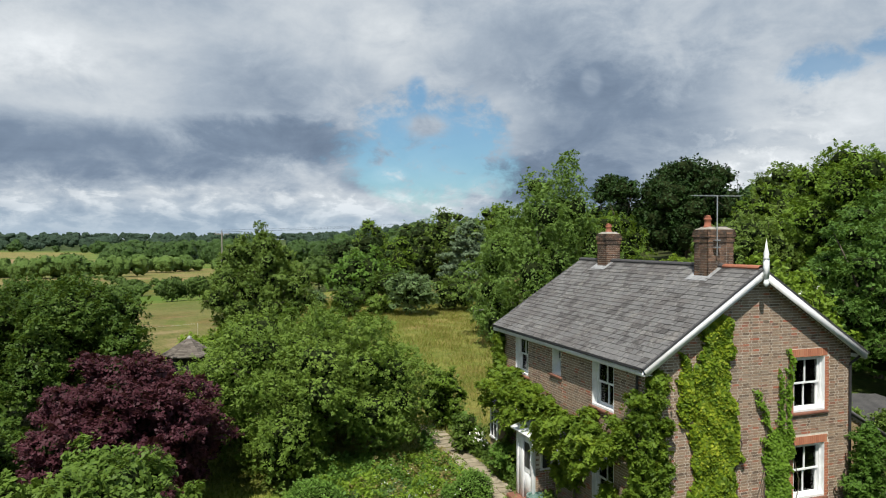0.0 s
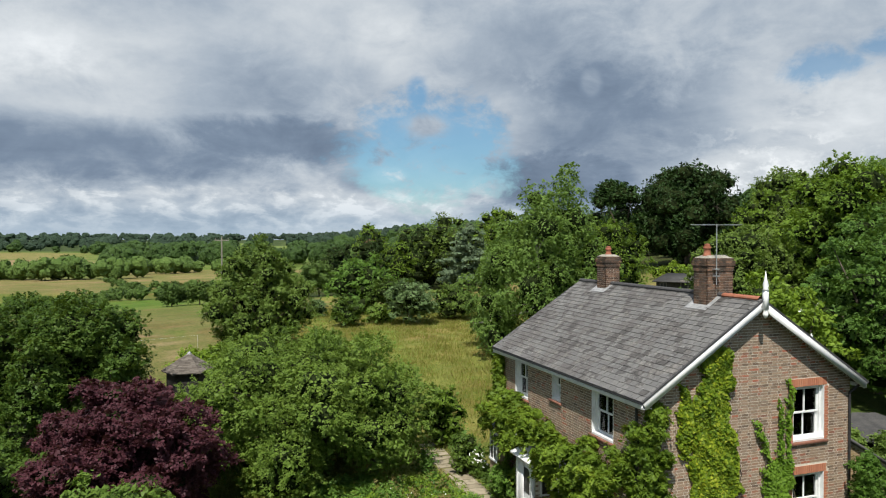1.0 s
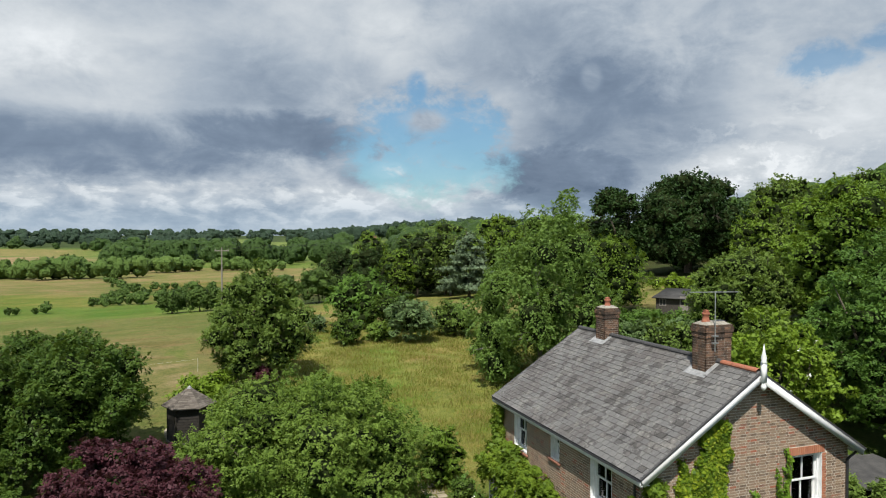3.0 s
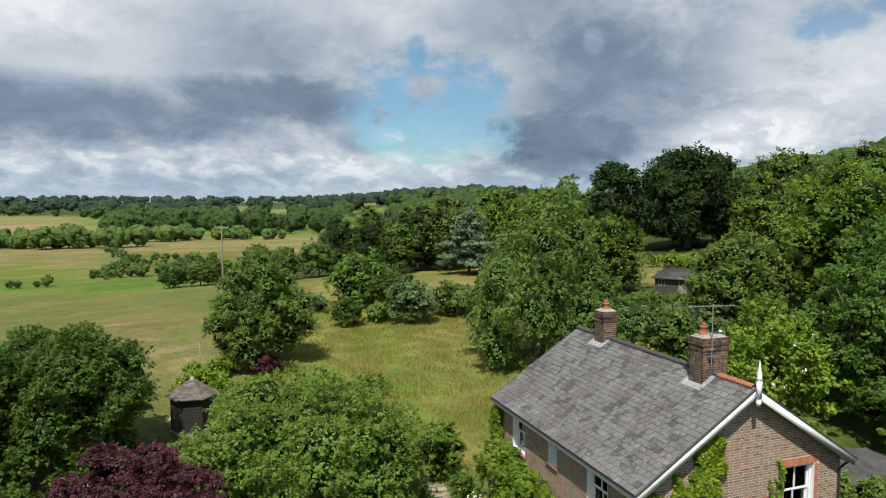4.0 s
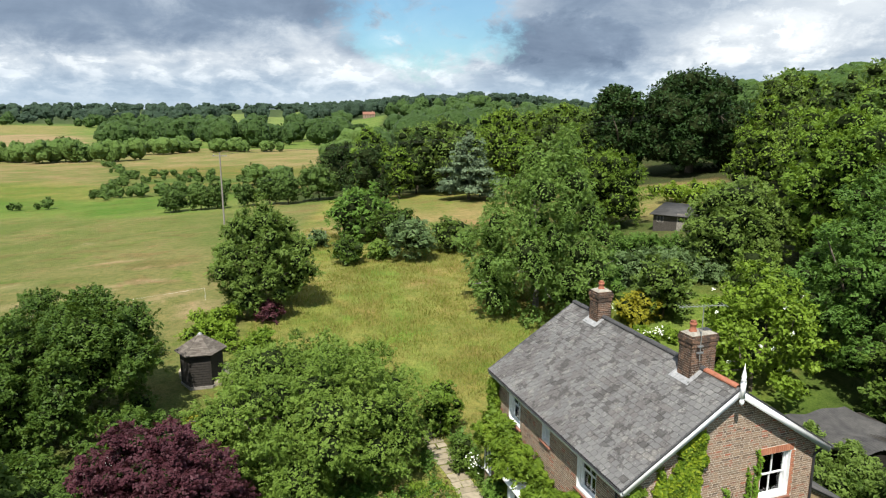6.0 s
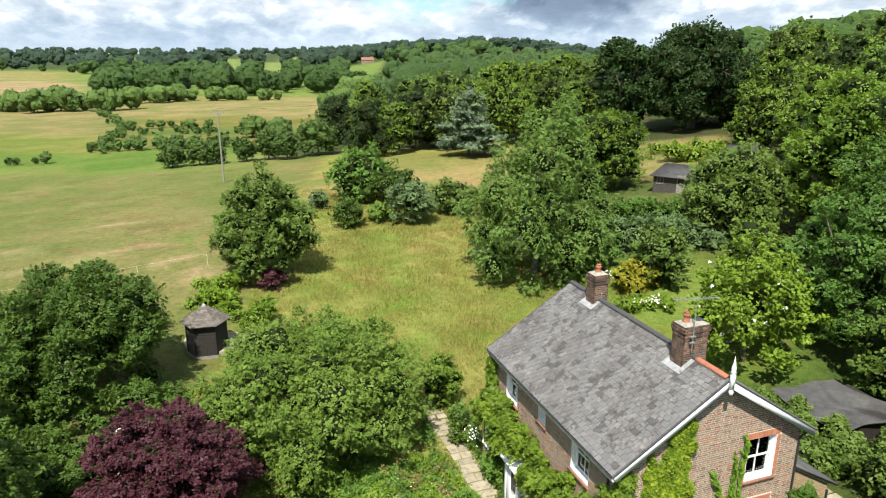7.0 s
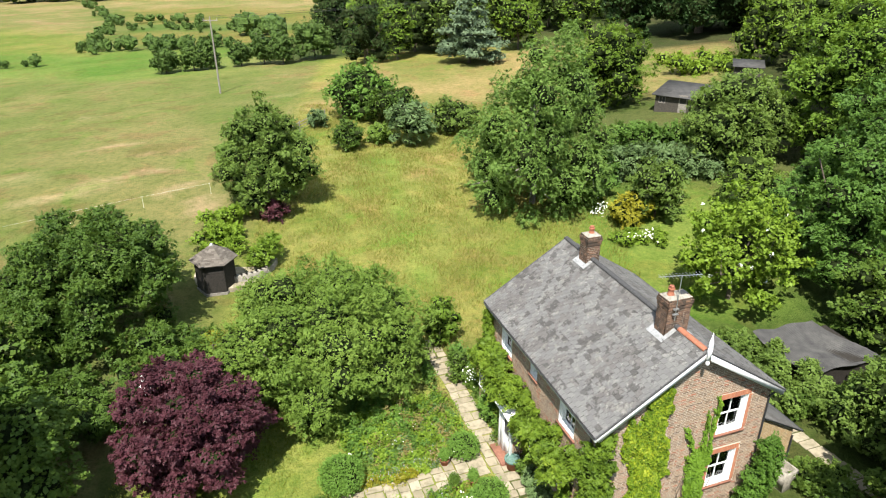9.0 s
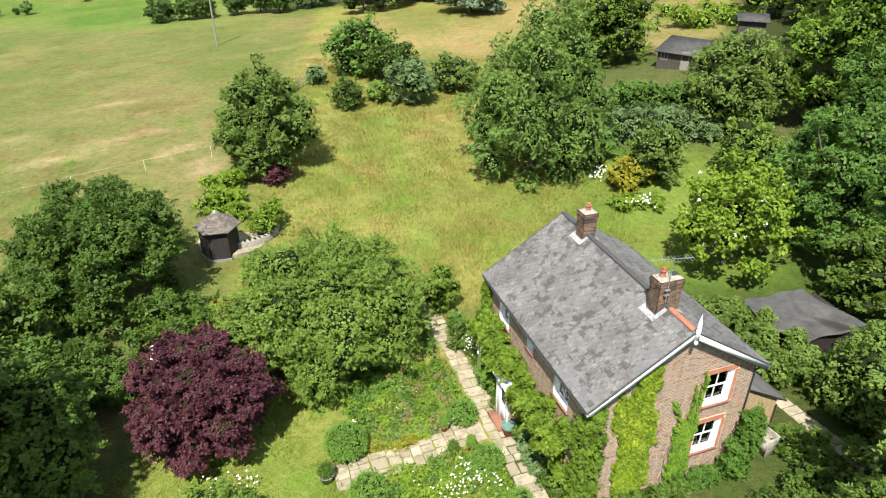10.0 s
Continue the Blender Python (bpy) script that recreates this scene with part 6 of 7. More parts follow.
r = np.random.default_rng(40)
cells, y = [], 0.6
while y < 14:
    h = r.uniform(0.38, 0.75)
    x = -1.62 + r.uniform(-0.05, 0.05)
    if r.random() < 0.55:
        k = r.uniform(0.4, 0.6)
        cells += [(x, x + 0.95 * k, y, y + h), (x + 0.95 * k, x + 0.95, y, y + h * r.uniform(0.8, 1.0))]
    else:
        cells.append((x, x + 0.95, y, y + h))
    y += h
paving("garden_path", "worn sandstone flag path along the house front", cells, 41)
cells, x = [], -1.7
while x > -8.2:
    w = r.uniform(0.4, 0.75)
    c = 4.75 + 0.06 * (x + 1.7) + (0.25 if x > -3 else 0)
    y = c - 0.65
    while y < c + 0.6:
        h = r.uniform(0.3, 0.65)
        cells.append((x - w, x, y, min(y + h, c + 0.7)))
        y += h
    x -= w
paving("cross_path", "irregular sandstone paving across the front garden", cells, 42)


# ---- borders: many small plants ----
def border(name, label, x0, x1, y0, y1, n, leaf, seed, hlo, hhi, size=0.085, per=80, skip=None):
    rr = np.random.default_rng(seed)
    Q = []
    for _ in range(n):
        x, y = rr.uniform(x0, x1), rr.uniform(y0, y1)
        if skip and skip(x, y):
            continue
        h, w = rr.uniform(hlo, hhi), rr.uniform(0.16, 0.42)
        at = HM @ Vector((x, y, 0))
        Q.append(crown([(x, y, h * 0.5 + max(0.0, ground_height(at.x, at.y)), w, w, h * 0.55)], per, size * rr.uniform(0.7, 1.3), rr, cluster=4, up=0.7, aspect=rr.uniform(0.3, 0.8)))
    t = new(name, quad_mesh(name, np.concatenate(Q), leaf))
    t.matrix_world = HM
    return tagged(t, label, "plants", kind="stuff")


out_a = lambda x, y: x + 0.9 * (y - 5.4) < -7.2
border("border_plants", "mixed green herbs and perennials in the border", -7.0, -1.9, 5.7, 9.6, 170, LEAF_LIME, 51, 0.3, 0.8, skip=out_a)
border("border_plants", "darker leafy perennials in the border", -6.8, -1.9, 5.7, 9.8, 90, LEAF_ASH, 52, 0.3, 0.75, skip=out_a)
border("border_plants", "grey lavender and sage in the border", -6.2, -2.0, 5.4, 9.0, 60, LEAF_GREY, 53, 0.25, 0.55)
border("border_plants", "dry straw-coloured grasses in the border", -5.6, -2.0, 5.6, 9.6, 40, LEAF_STRAW, 153, 0.3, 0.7, 0.11, skip=out_a)
border("border_plants", "yellow-flowered plants beside the paving", -6.0, -4.0, 5.3, 6.1, 34, LEAF_LIME, 54, 0.2, 0.45)
border("border_plants", "mixed green herbs in the near border", -7.2, -1.9, 0.6, 3.9, 150, LEAF_LIME, 55, 0.25, 0.6)
border("border_plants", "leafy perennials in the near border", -7.2, -1.9, 0.6, 3.9, 60, LEAF_ASH, 56, 0.25, 0.6)
border("border_plants", "leafy plants below the wisteria", -0.62, -0.1, 0.4, 12.5, 80, LEAF_HAZEL, 57, 0.3, 0.7)
border("border_plants", "leafy plants at the path's far end", -2.4, -0.2, 9.6, 14.5, 90, LEAF_ASH, 58, 0.4, 1.3, 0.12, skip=lambda x, y: -2.1 < x < -0.4)


def blossom(name, label, spots, n, spread, size, seed, m=HM, mat=PETAL_WHITE):
    rr = np.random.default_rng(seed)
    P = np.concatenate([np.array(s) + rr.normal(0, 1, (n, 3)) * (spread, spread, 0.12) for s in spots])
    t = new(name, quad_mesh(name, np.concatenate([leaves_at(np.repeat(P, 3, 0) + rr.normal(0, size * 0.3, (len(P) * 3, 3)), np.tile((0, -0.4, 1.0), (len(P) * 3, 1)), size, rr, 0.9, 0.6)]), mat))
    t.matrix_world = m
    return tagged(t, label, "flowers", kind="stuff")


blossom("white_flowers", "white daisies and roses in the borders", [(-3.7, 2.3, 0.55), (-3.2, 2.6, 0.5), (-4.1, 2.0, 0.5), (-2.6, 2.2, 0.5)], 20, 0.35, 0.055, 61)
blossom("white_flowers", "white flowers at the lawn's edge", [(-11.9, 5.2, 0.4), (-11.4, 5.0, 0.4), (-12.6, 5.4, 0.4)], 9, 0.3, 0.07, 62)
blossom("white_flowers", "white rose blooms beside the path", [(-0.5, 9.4, 0.8), (-0.55, 10.2, 0.8), (-7.1, 6.6, 0.5)], 14, 0.25, 0.06, 63)

blossom("lavender_flowers", "mauve lavender spikes along the paving", [(-3.2 - 0.3 * k, 5.45 - 0.02 * k, 0.42) for k in range(12)] + [(-4.0, 3.6, 0.4), (-4.5, 3.5, 0.4), (-5.0, 3.4, 0.4), (-2.5, 6.5, 0.45), (-2.8, 5.9, 0.4)], 9, 0.13, 0.022, 65, mat=PETAL_LILAC)
blossom("white_flowers", "small white flowers through the long border", [(-2.3 - 0.35 * k, 6.2 + 0.9 * math.sin(k * 2.3) + 0.16 * k, 0.5) for k in range(10)] + [(-5.5, 2.9, 0.4), (-4.8, 2.2, 0.45), (-6.4, 2.2, 0.4)], 5, 0.3, 0.035, 66)
border("border_plants", "bright yellow-green lady's mantle spilling on the paving", -6.6, -4.6, 5.15, 5.6, 26, LEAF_GOLD, 154, 0.2, 0.4)
border("border_plants", "dead brown stems and seed heads in the border", -6.0, -2.0, 5.8, 9.4, 14, LEAF_STRAW, 155, 0.4, 0.9, 0.07, skip=out_a)
border("border_plants", "fresh green tall perennials under the apple tree", -6.9, -4.2, 7.4, 10.2, 60, LEAF_BOX, 156, 0.4, 0.9, 0.11, skip=out_a)

# ---- clipped box balls, pots and small garden things ----
def box_ball(x, y, rad, label="clipped round box ball beside the path"):
    wx, wy = in_house(x, y)
    t = thing("topiary_ball", pose(wx, wy, 0), label, "topiary", "clipped box balls")
    rr = np.random.default_rng(int(abs(x * 10 + y)))
    part("foliage", crown([(0, 0, rad * 0.72, rad, rad, rad * 0.85)], int(9000 * rad * rad), 0.06, rr, depth=0.05, cluster=4, up=0.2, aspect=0.7), LEAF_BOX, t)
    part("twig_mass", crown_cores([(0, 0, rad * 0.72, rad, rad, rad * 0.85)], 0.86), CROWN_SHADE, t)
    part("stem", beam((0, 0, -0.1), (0, 0, 0.3), 0.04), BARK, t)


for x, y, rad in ((-2.35, 5.75, 0.62), (-2.35, 2.95, 0.66), (-7.5, 5.6, 0.85), (-7.2, 2.9, 0.75), (-1.9, 0.9, 0.45)):
    box_ball(x, y, rad)


def plant_pot(x, y, rad, h, mat, label, leaf=None, lh=0.35):
    wx, wy = in_house(x, y)
    t = thing("plant_pot", pose(wx, wy, 0.03), label, "pot")
    part("pot", lathe([(0, 0), (rad * 0.72, 0), (rad * 0.98, h * 0.85), (rad * 1.06, h * 0.87), (rad * 1.06, h), (rad * 0.9, h), (rad * 0.86, h * 0.8), (0, h * 0.78)], 18), mat, t, smooth=False, weld=True)
    if leaf:
        rr = np.random.default_rng(int(abs(x * 7 + y * 3)))
        part("foliage", crown([(0, 0, h + lh * 0.4, rad * 1.15, rad * 1.15, lh * 0.7)], 1200, 0.06, rr, cluster=4), leaf, t)
    return t


teal = plant_pot(-0.78, 4.35, 0.30, 0.50, TERRACOTTA, "large clay pot with a teal glazed rim by the door")
part("rim", lathe([(0.325, 0.42), (0.335, 0.44), (0.335, 0.505), (0.265, 0.505), (0.25, 0.40)], 18), GLAZE, teal, "teal glazed rim")
part("water", lathe([(0.0, 0.44), (0.256, 0.44)], 18), GLAZE, teal)
plant_pot(-3.3, 5.45, 0.19, 0.28, TERRACOTTA, "terracotta pot with a clipped green plant", LEAF_BOX, 0.45)
plant_pot(-3.4, 4.05, 0.17, 0.25, TERRACOTTA, "terracotta pot with white flowers", LEAF_HAZEL, 0.45)
plant_pot(-2.6, 4.05, 0.17, 0.25, TERRACOTTA, "terracotta pot with a small clipped ball", LEAF_BOX, 0.45)
plant_pot(-8.55, 4.4, 0.27, 0.36, WOOD_GREY, "weathered wooden half-barrel with a leafy plant", LEAF_HAZEL, 0.55)

# stone tank and gate path by the lean-to
wx, wy = in_house(8.85, 0.1)
tank = thing("stone_tank", pose(wx, wy, 0, 0, 0, HTURN + 8), "old white-stained square tank beside the lean-to", "tank")
part("body", np.concatenate([box(-0.38, 0.38, -0.38, -0.30, 0, 0.85), box(-0.38, 0.38, 0.30, 0.38, 0, 0.85), box(-0.38, -0.30, -0.30, 0.30, 0, 0.85), box(0.30, 0.38, -0.30, 0.30, 0, 0.85), box(-0.3, 0.3, -0.3, 0.3, 0.55, 0.6)]), CEMENT, tank, bevel=0.01)
cells = []
for k in range(16):
    cells.append((11.1 + 0.05 * k, 11.9 + 0.05 * k, 3.2 - 0.5 * k, 3.7 - 0.5 * k))
paving("side_path", "grey stone path in shade beside the lean-to", cells, 43)

# statue half hidden behind the maple: a plain pale form
st = new("garden_statue", welded("garden_statue", np.concatenate([ball((0, 0, 0.55), (0.17, 0.15, 0.30), 4), ball((0, 0, 0.95), (0.11, 0.11, 0.13), 4), ball((0.2, 0, 0.62), (0.08, 0.08, 0.2), 3), box(-0.22, 0.22, -0.22, 0.22, 0, 0.30)]), MARBLE))
st.matrix_world = pose(-12.75, 23.3, 1.1) @ Matrix.Diagonal((1.5, 1.5, 1.4, 1))
tagged(st, "white stone garden ornament on a plinth behind the maple", "statue")
pl = new("plinth", welded("plinth", np.concatenate([box(-0.3, 0.3, -0.3, 0.3, 0, 1.0), box(-0.36, 0.36, -0.36, 0.36, 1.0, 1.1)]), CEMENT, 0.01))
pl.matrix_world = pose(-12.75, 23.3, 0)
tagged(pl, "grey stone plinth carrying the ornament", "plinth")


# ---- summerhouse: six-sided, black boards, shingled roof ----
def summerhouse(x, y, rad, wall_h, top):
    z = ground_height(x, y)
    t = thing("summerhouse", pose(x, y, z - 0.05, 0, 0, 14), "small six-sided black boarded summerhouse with a shingle roof", "summerhouse")
    part("floor", lathe([(0, 0.12), (rad + 0.1, 0.12), (rad + 0.1, -0.1)], 6), WOOD_GREY, t)
    ang = [k * math.pi / 3 for k in range(7)]
    ca = np.array([[math.cos(a), math.sin(a)] for a in ang])
    for k in range(6):
        p, q = ca[k] * rad, ca[k + 1] * rad
        part("post", beam((*p, 0.1), (*p, wall_h), 0.05, n=4), WOOD_DARK, t)
        if k == 0:
            continue
        for b in range(int(wall_h / 0.14)):
            z0 = 0.12 + b * 0.14
            if z0 + 0.13 > wall_h:
                break
            n = unit(p + q)
            A = np.array([[*(p + n * 0.035), z0], [*(q + n * 0.035), z0], [*(q + n * 0.008), z0 + 0.15], [*(p + n * 0.008), z0 + 0.15]])
            part("board", np.stack([A, (A - (*(n * 0.03), 0))[::-1], np.array([A[1], A[0], A[0] - (*(n * 0.03), 0), A[1] - (*(n * 0.03), 0)])]), WOOD_DARK, t)
    rf = part("roof", lathe([(rad + 0.27, wall_h - 0.12), (rad + 0.27, wall_h - 0.08), (0.02, top - 0.02)], 6), SHINGLE, t, "grey wooden shingle roof")
    rows = 13
    rr = np.random.default_rng(3)
    for k in range(6):
        for b in range(rows):
            f0, f1 = b / rows, (b + 1.25) / rows
            p0, q0 = ca[k] * (rad + 0.31) * (1 - f0), ca[k + 1] * (rad + 0.31) * (1 - f0)
            p1, q1 = ca[k] * (rad + 0.31) * max(0, 1 - f1), ca[k + 1] * (rad + 0.31) * max(0, 1 - f1)
            z0, z1 = wall_h - 0.08 + (top - wall_h + 0.08) * f0, wall_h - 0.08 + (top - wall_h + 0.08) * min(1, f1)
            n = max(1, int(np.linalg.norm(q0 - p0) / 0.22))
            for j in range(n):
                a, c = (j + 0.03) / n, (j + 0.97) / n
                up = 0.035 + rr.uniform(-0.008, 0.008)
                A = np.array([[*(p0 + (q0 - p0) * a), z0 + up], [*(p0 + (q0 - p0) * c), z0 + up], [*(p1 + (q1 - p1) * c), z1 + 0.02], [*(p1 + (q1 - p1) * a), z1 + 0.02]])
                part("shingle", np.stack([A, np.array([A[1], A[0], A[0] - (0, 0, 0.03), A[1] - (0, 0, 0.03)])]), SHINGLE, rf)
    part("cap", lathe([(0.14, top - 0.08), (0.1, top + 0.02), (0.0, top + 0.1)], 6), LEAD, t)


summerhouse(-13.3, 34.8, 1.08, 2.0, 2.8)
wl_ = thing("retaining_wall", pose(-11.4, 35.4, ground_height(-11.4, 35.4), 0, 0, 35), "low curved stone wall edging the summerhouse terrace", "wall")
for k in range(14):
    a = -0.9 + k * 0.14
    part("stone", moved(box(-0.24, 0.24, -0.16, 0.16, -0.3, 0.55), pose(2.2 * math.sin(a), -2.2 * math.cos(a) + 2.2, 0, 0, 0, math.degrees(a))), CEMENT, wl_, bevel=0.02)
tagged(part("terrace", moved(lathe([(0, 0.06), (2.2, 0.06), (2.2, -0.4)], 20), pose(-12.9, 36.3, ground_height(-12.9, 36.3))), STONE), "pale stone terrace round the summerhouse", "terrace", kind="structure")
mass("golden_hop", pose(-10.9, 37.0, ground_height(-10.9, 37)), "bright lime-green climber over the terrace wall", "climbing plant", LEAF_LIME, [(r.uniform(-1.1, 0.9), r.uniform(-0.9, 0.9), 0.9 + r.uniform(-0.4, 0.5), 0.6, 0.6, 0.5) for _ in range(12)], 6000, 0.13, 70)
mass("bracken", pose(-14.5, 41.0, ground_height(-14.5, 41)), "bright green ferns and brambles along the boundary", "plants", LEAF_LIME, [(r.uniform(-1.5, 1.5), r.uniform(-3, 2.5), 0.6 + r.uniform(-0.3, 0.5), 0.7, 0.7, 0.5) for _ in range(18)], 8000, 0.15, 71)
mass("golden_spiraea", pose(-10.4, 27.2, 0.1), "yellow-green flowering shrub beside the apple tree", "shrub", LEAF_GOLD, [(r.uniform(-1.2, 1.2), r.uniform(-1.2, 1.2), 0.8 + r.uniform(-0.3, 0.8), 0.6, 0.6, 0.5) for _ in range(12)], 6000, 0.12, 72)
mass("garden_shrubs", pose(-13.0, 27.5, 0.1), "dark shrubs in the shade beside the hazel", "shrub", LEAF_HAZEL, [(r.uniform(-1.6, 1.6), r.uniform(-2.0, 2.5), 0.7 + r.uniform(-0.3, 0.8), 0.8, 0.8, 0.7) for _ in range(14)], 9000, 0.14, 73)
mass("garden_shrubs", pose(-15.4, 23.6, 0.05), "dark leafy undergrowth between the trees", "shrub", LEAF_HAZEL, [(r.uniform(-2.2, 2.0), r.uniform(-2.2, 2.2), 0.8 + r.uniform(-0.3, 0.7), 0.8, 0.8, 0.7) for _ in range(20)], 13000, 0.13, 173)
mass("conifer", pose(14.9, 13.6, 0), "feathery green conifer branch tips", "shrub", LEAF_HAZEL, [(r.uniform(-1.2, 1.6), r.uniform(-1.2, 1.2), 1.2 + r.uniform(-0.9, 0.9), 0.8, 0.8, 0.55) for _ in range(16)], 9000, 0.12, 74, aspect=0.25)
mass("side_shrubs", pose(17.6, 21.4, 0), "shaded mixed shrubs beside the stone path", "shrub", LEAF_OVAL, [(r.uniform(-0.8, 4.0), r.uniform(-2.5, 2.4), 0.8 + r.uniform(-0.5, 0.5), 0.9, 0.9, 0.8) for _ in range(26)], 22000, 0.13, 75)
mass("back_border", pose(13.6, 28.0, 0.3), "mixed reddish and green border plants behind the house", "plants", LEAF_OVAL, [(r.uniform(-1.2, 2.0), r.uniform(-4.5, 1.5), 0.6 + r.uniform(-0.3, 0.5), 0.7, 0.7, 0.6) for _ in range(22)], 15000, 0.12, 76)
mass("rose_bush", pose(12.9, 39.6, 1.3), "low green bush with white flowers on the grass", "shrub", LEAF_LIME, [(r.uniform(-1.6, 1.6), r.uniform(-0.8, 0.8), 0.35, 0.6, 0.6, 0.45) for _ in range(10)], 4000, 0.13, 77)
blossom("white_flowers", "white blooms behind the house", [(11.2, 43.6, 2.2), (10.9, 43.3, 1.9), (12.7, 39.4, 1.9), (13.3, 39.5, 1.9)], 26, 0.35, 0.08, 64, Matrix())


# ---- sheds ----
def shed(name, x, y, turn, wx, wy, h0, h1, label, windows=True):
    z = ground_height(x, y)
    t = thing(name, pose(x, y, z - 0.05, 0, 0, turn), label, "shed")
    b = part("wall", np.array([[[0, 0, 0], [wx, 0, 0], [wx, 0, h0], [0, 0, h0]], [[wx, 0, 0], [wx, wy, 0], [wx, wy, h1], [wx, 0, h0]], [[wx, wy, 0], [0, wy, 0], [0, wy, h1], [wx, wy, h1]], [[0, wy, 0], [0, 0, 0], [0, 0, h0], [0, wy, h1]]]), WOOD_OLD, t, weld=True)
    for k in range(int(wx / 0.16)):
        part("board", box(k * 0.16 + 0.004, k * 0.16 + 0.15, -0.02, -0.002, 0, h0 - 0.02), WOOD_OLD, b)
    A = np.array([[-0.3, -0.35, h0 - 0.02], [wx + 0.3, -0.35, h0 - 0.02], [wx + 0.3, wy + 0.3, h1 + 0.05], [-0.3, wy + 0.3, h1 + 0.05]])
    Bq = A + (0, 0, 0.09)
    part("roof", np.stack([A[::-1], Bq] + [np.array([A[i], A[(i + 1) % 4], Bq[(i + 1) % 4], Bq[i]]) for i in range(4)]), FELT, t, "dark felt roof", weld=True)
    if windows:
        for a in (0.35,):
            w = part("window", np.concatenate([box(a, a + 0.66, -0.05, -0.021, 1.0, 1.06), box(a, a + 0.66, -0.05, -0.021, 1.64, 1.7), box(a, a + 0.06, -0.05, -0.021, 1.06, 1.64), box(a + 0.6, a + 0.66, -0.05, -0.021, 1.06, 1.64), box(a + 0.3, a + 0.36, -0.05, -0.021, 1.06, 1.64)]), WOOD_GREY, t, "grey framed window")
            part("pane", box(a + 0.06, a + 0.6, -0.035, -0.026, 1.06, 1.64), BLACK, w)
        d = part("door", np.concatenate([box(2.3, 3.1, -0.05, -0.021, 0.1, 2.0)]), WOOD_GREY, t, "grey boarded door")
        part("pane", box(2.42, 2.98, -0.06, -0.051, 1.2, 1.85), BLACK, d)
    return t


shed("garden_shed", 20.8, 65.2, -36, 4.0, 4.0, 1.75, 2.3, "weathered dark wooden shed with a small framed window")
shed("small_shed", 31.2, 72.5, -20, 2.6, 2.2, 2.0, 2.3, "small weathered wooden shed", False)
# low outbuilding with a dark corrugated roof
ob = thing("outbuilding", pose(16.7, 24.9, -0.25, 0, 0, 17.5), "low outbuilding with a black corrugated roof", "outbuilding")
part("wall", box(0.2, 4.1, 0.2, 3.2, -0.3, 1.70), WOOD_DARK, ob)
nx = 120
xs = np.linspace(0, 4.4, nx)
zz = 1.72 + 0.022 * np.sin(xs * 2 * math.pi / 0.15)
rows_ = []
for v_ in np.linspace(0, 1, 9):                                         # sagging between its rafters, ragged at the ends
    sag = -0.10 * math.sin(math.pi * v_) * (0.4 + 0.6 * np.sin(xs * 1.4 + 0.5) ** 2) - 0.05 * np.sin(xs * 2.3 + 4 * v_)
    rows_.append(np.stack([xs * (1 - 0.16 * v_) - 0.1 - 0.3 * v_ + 0.1 * math.sin(7 * v_), 3.4 * v_ + 0.10 * np.sin(xs * 3.1) * (v_ - 0.5), zz + 0.3 * v_ + sag], 1))
part("corrugated_roof", np.concatenate([np.stack([a[:-1], a[1:], b[1:], b[:-1]], 1) for a, b in zip(rows_, rows_[1:])]), FELT, ob, "black corrugated roof sheet", smooth=True)

mass("roof_edge_shrubs", pose(16.2, 23.9, 0, 0, 0, 17), "bright shrubs against the low outbuilding", "shrub", LEAF_HAZEL, [(0.5 * k + r.uniform(-0.2, 0.2), r.uniform(-0.5, 0.3), 0.7 + r.uniform(-0.2, 0.3), 0.6, 0.55, 0.6) for k in range(10)] + [(-0.6, 0.5 * k, 0.6, 0.6, 0.6, 0.6) for k in range(7)], 12000, 0.11, 78)

mass("roof_edge_shrubs", pose(15.6, 27.6, 0.2, 0, 0, 17), "brownish overgrown shrubs beside the black roof", "shrub", LEAF_OVAL, [(r.uniform(-0.8, 0.8), -0.45 * k, 0.9 + r.uniform(-0.2, 0.4), 0.6, 0.6, 0.65) for k in range(9)], 9000, 0.12, 178)
mass("bracken", pose(31.5, 82.0, ground_height(31.5, 82.0)), "bright green bracken and brambles behind the shed", "plants", LEAF_LIME, [(r.uniform(-4.5, 5.0), r.uniform(-3.5, 4.5), 0.6 + r.uniform(-0.3, 0.5), 1.2, 1.2, 0.9) for _ in range(26)], 9000, 0.24, 171)
mass("path_shrubs", pose(13.9, 19.6, 0, 0, 0, 19), "shaded low shrubs along the stone path", "shrub", LEAF_HAZEL, [(r.uniform(-0.6, 0.7) + 0.22 * k, r.uniform(-0.6, 0.6) - 0.12 * k, 0.4 + r.uniform(-0.2, 0.3), 0.6, 0.6, 0.5) for k in range(9)], 8000, 0.11, 179)
mass("shade_plants", pose(14.3, 16.9, 0, 0, 0, 19), "dark ferns and low shrubs in deep shade beside the path", "plants", LEAF_HAZEL, [(r.uniform(-2.6, 2.2), r.uniform(-1.8, 1.6), 0.35 + r.uniform(-0.1, 0.4), 0.6, 0.6, 0.5) for _ in range(24)], 14000, 0.11, 180)
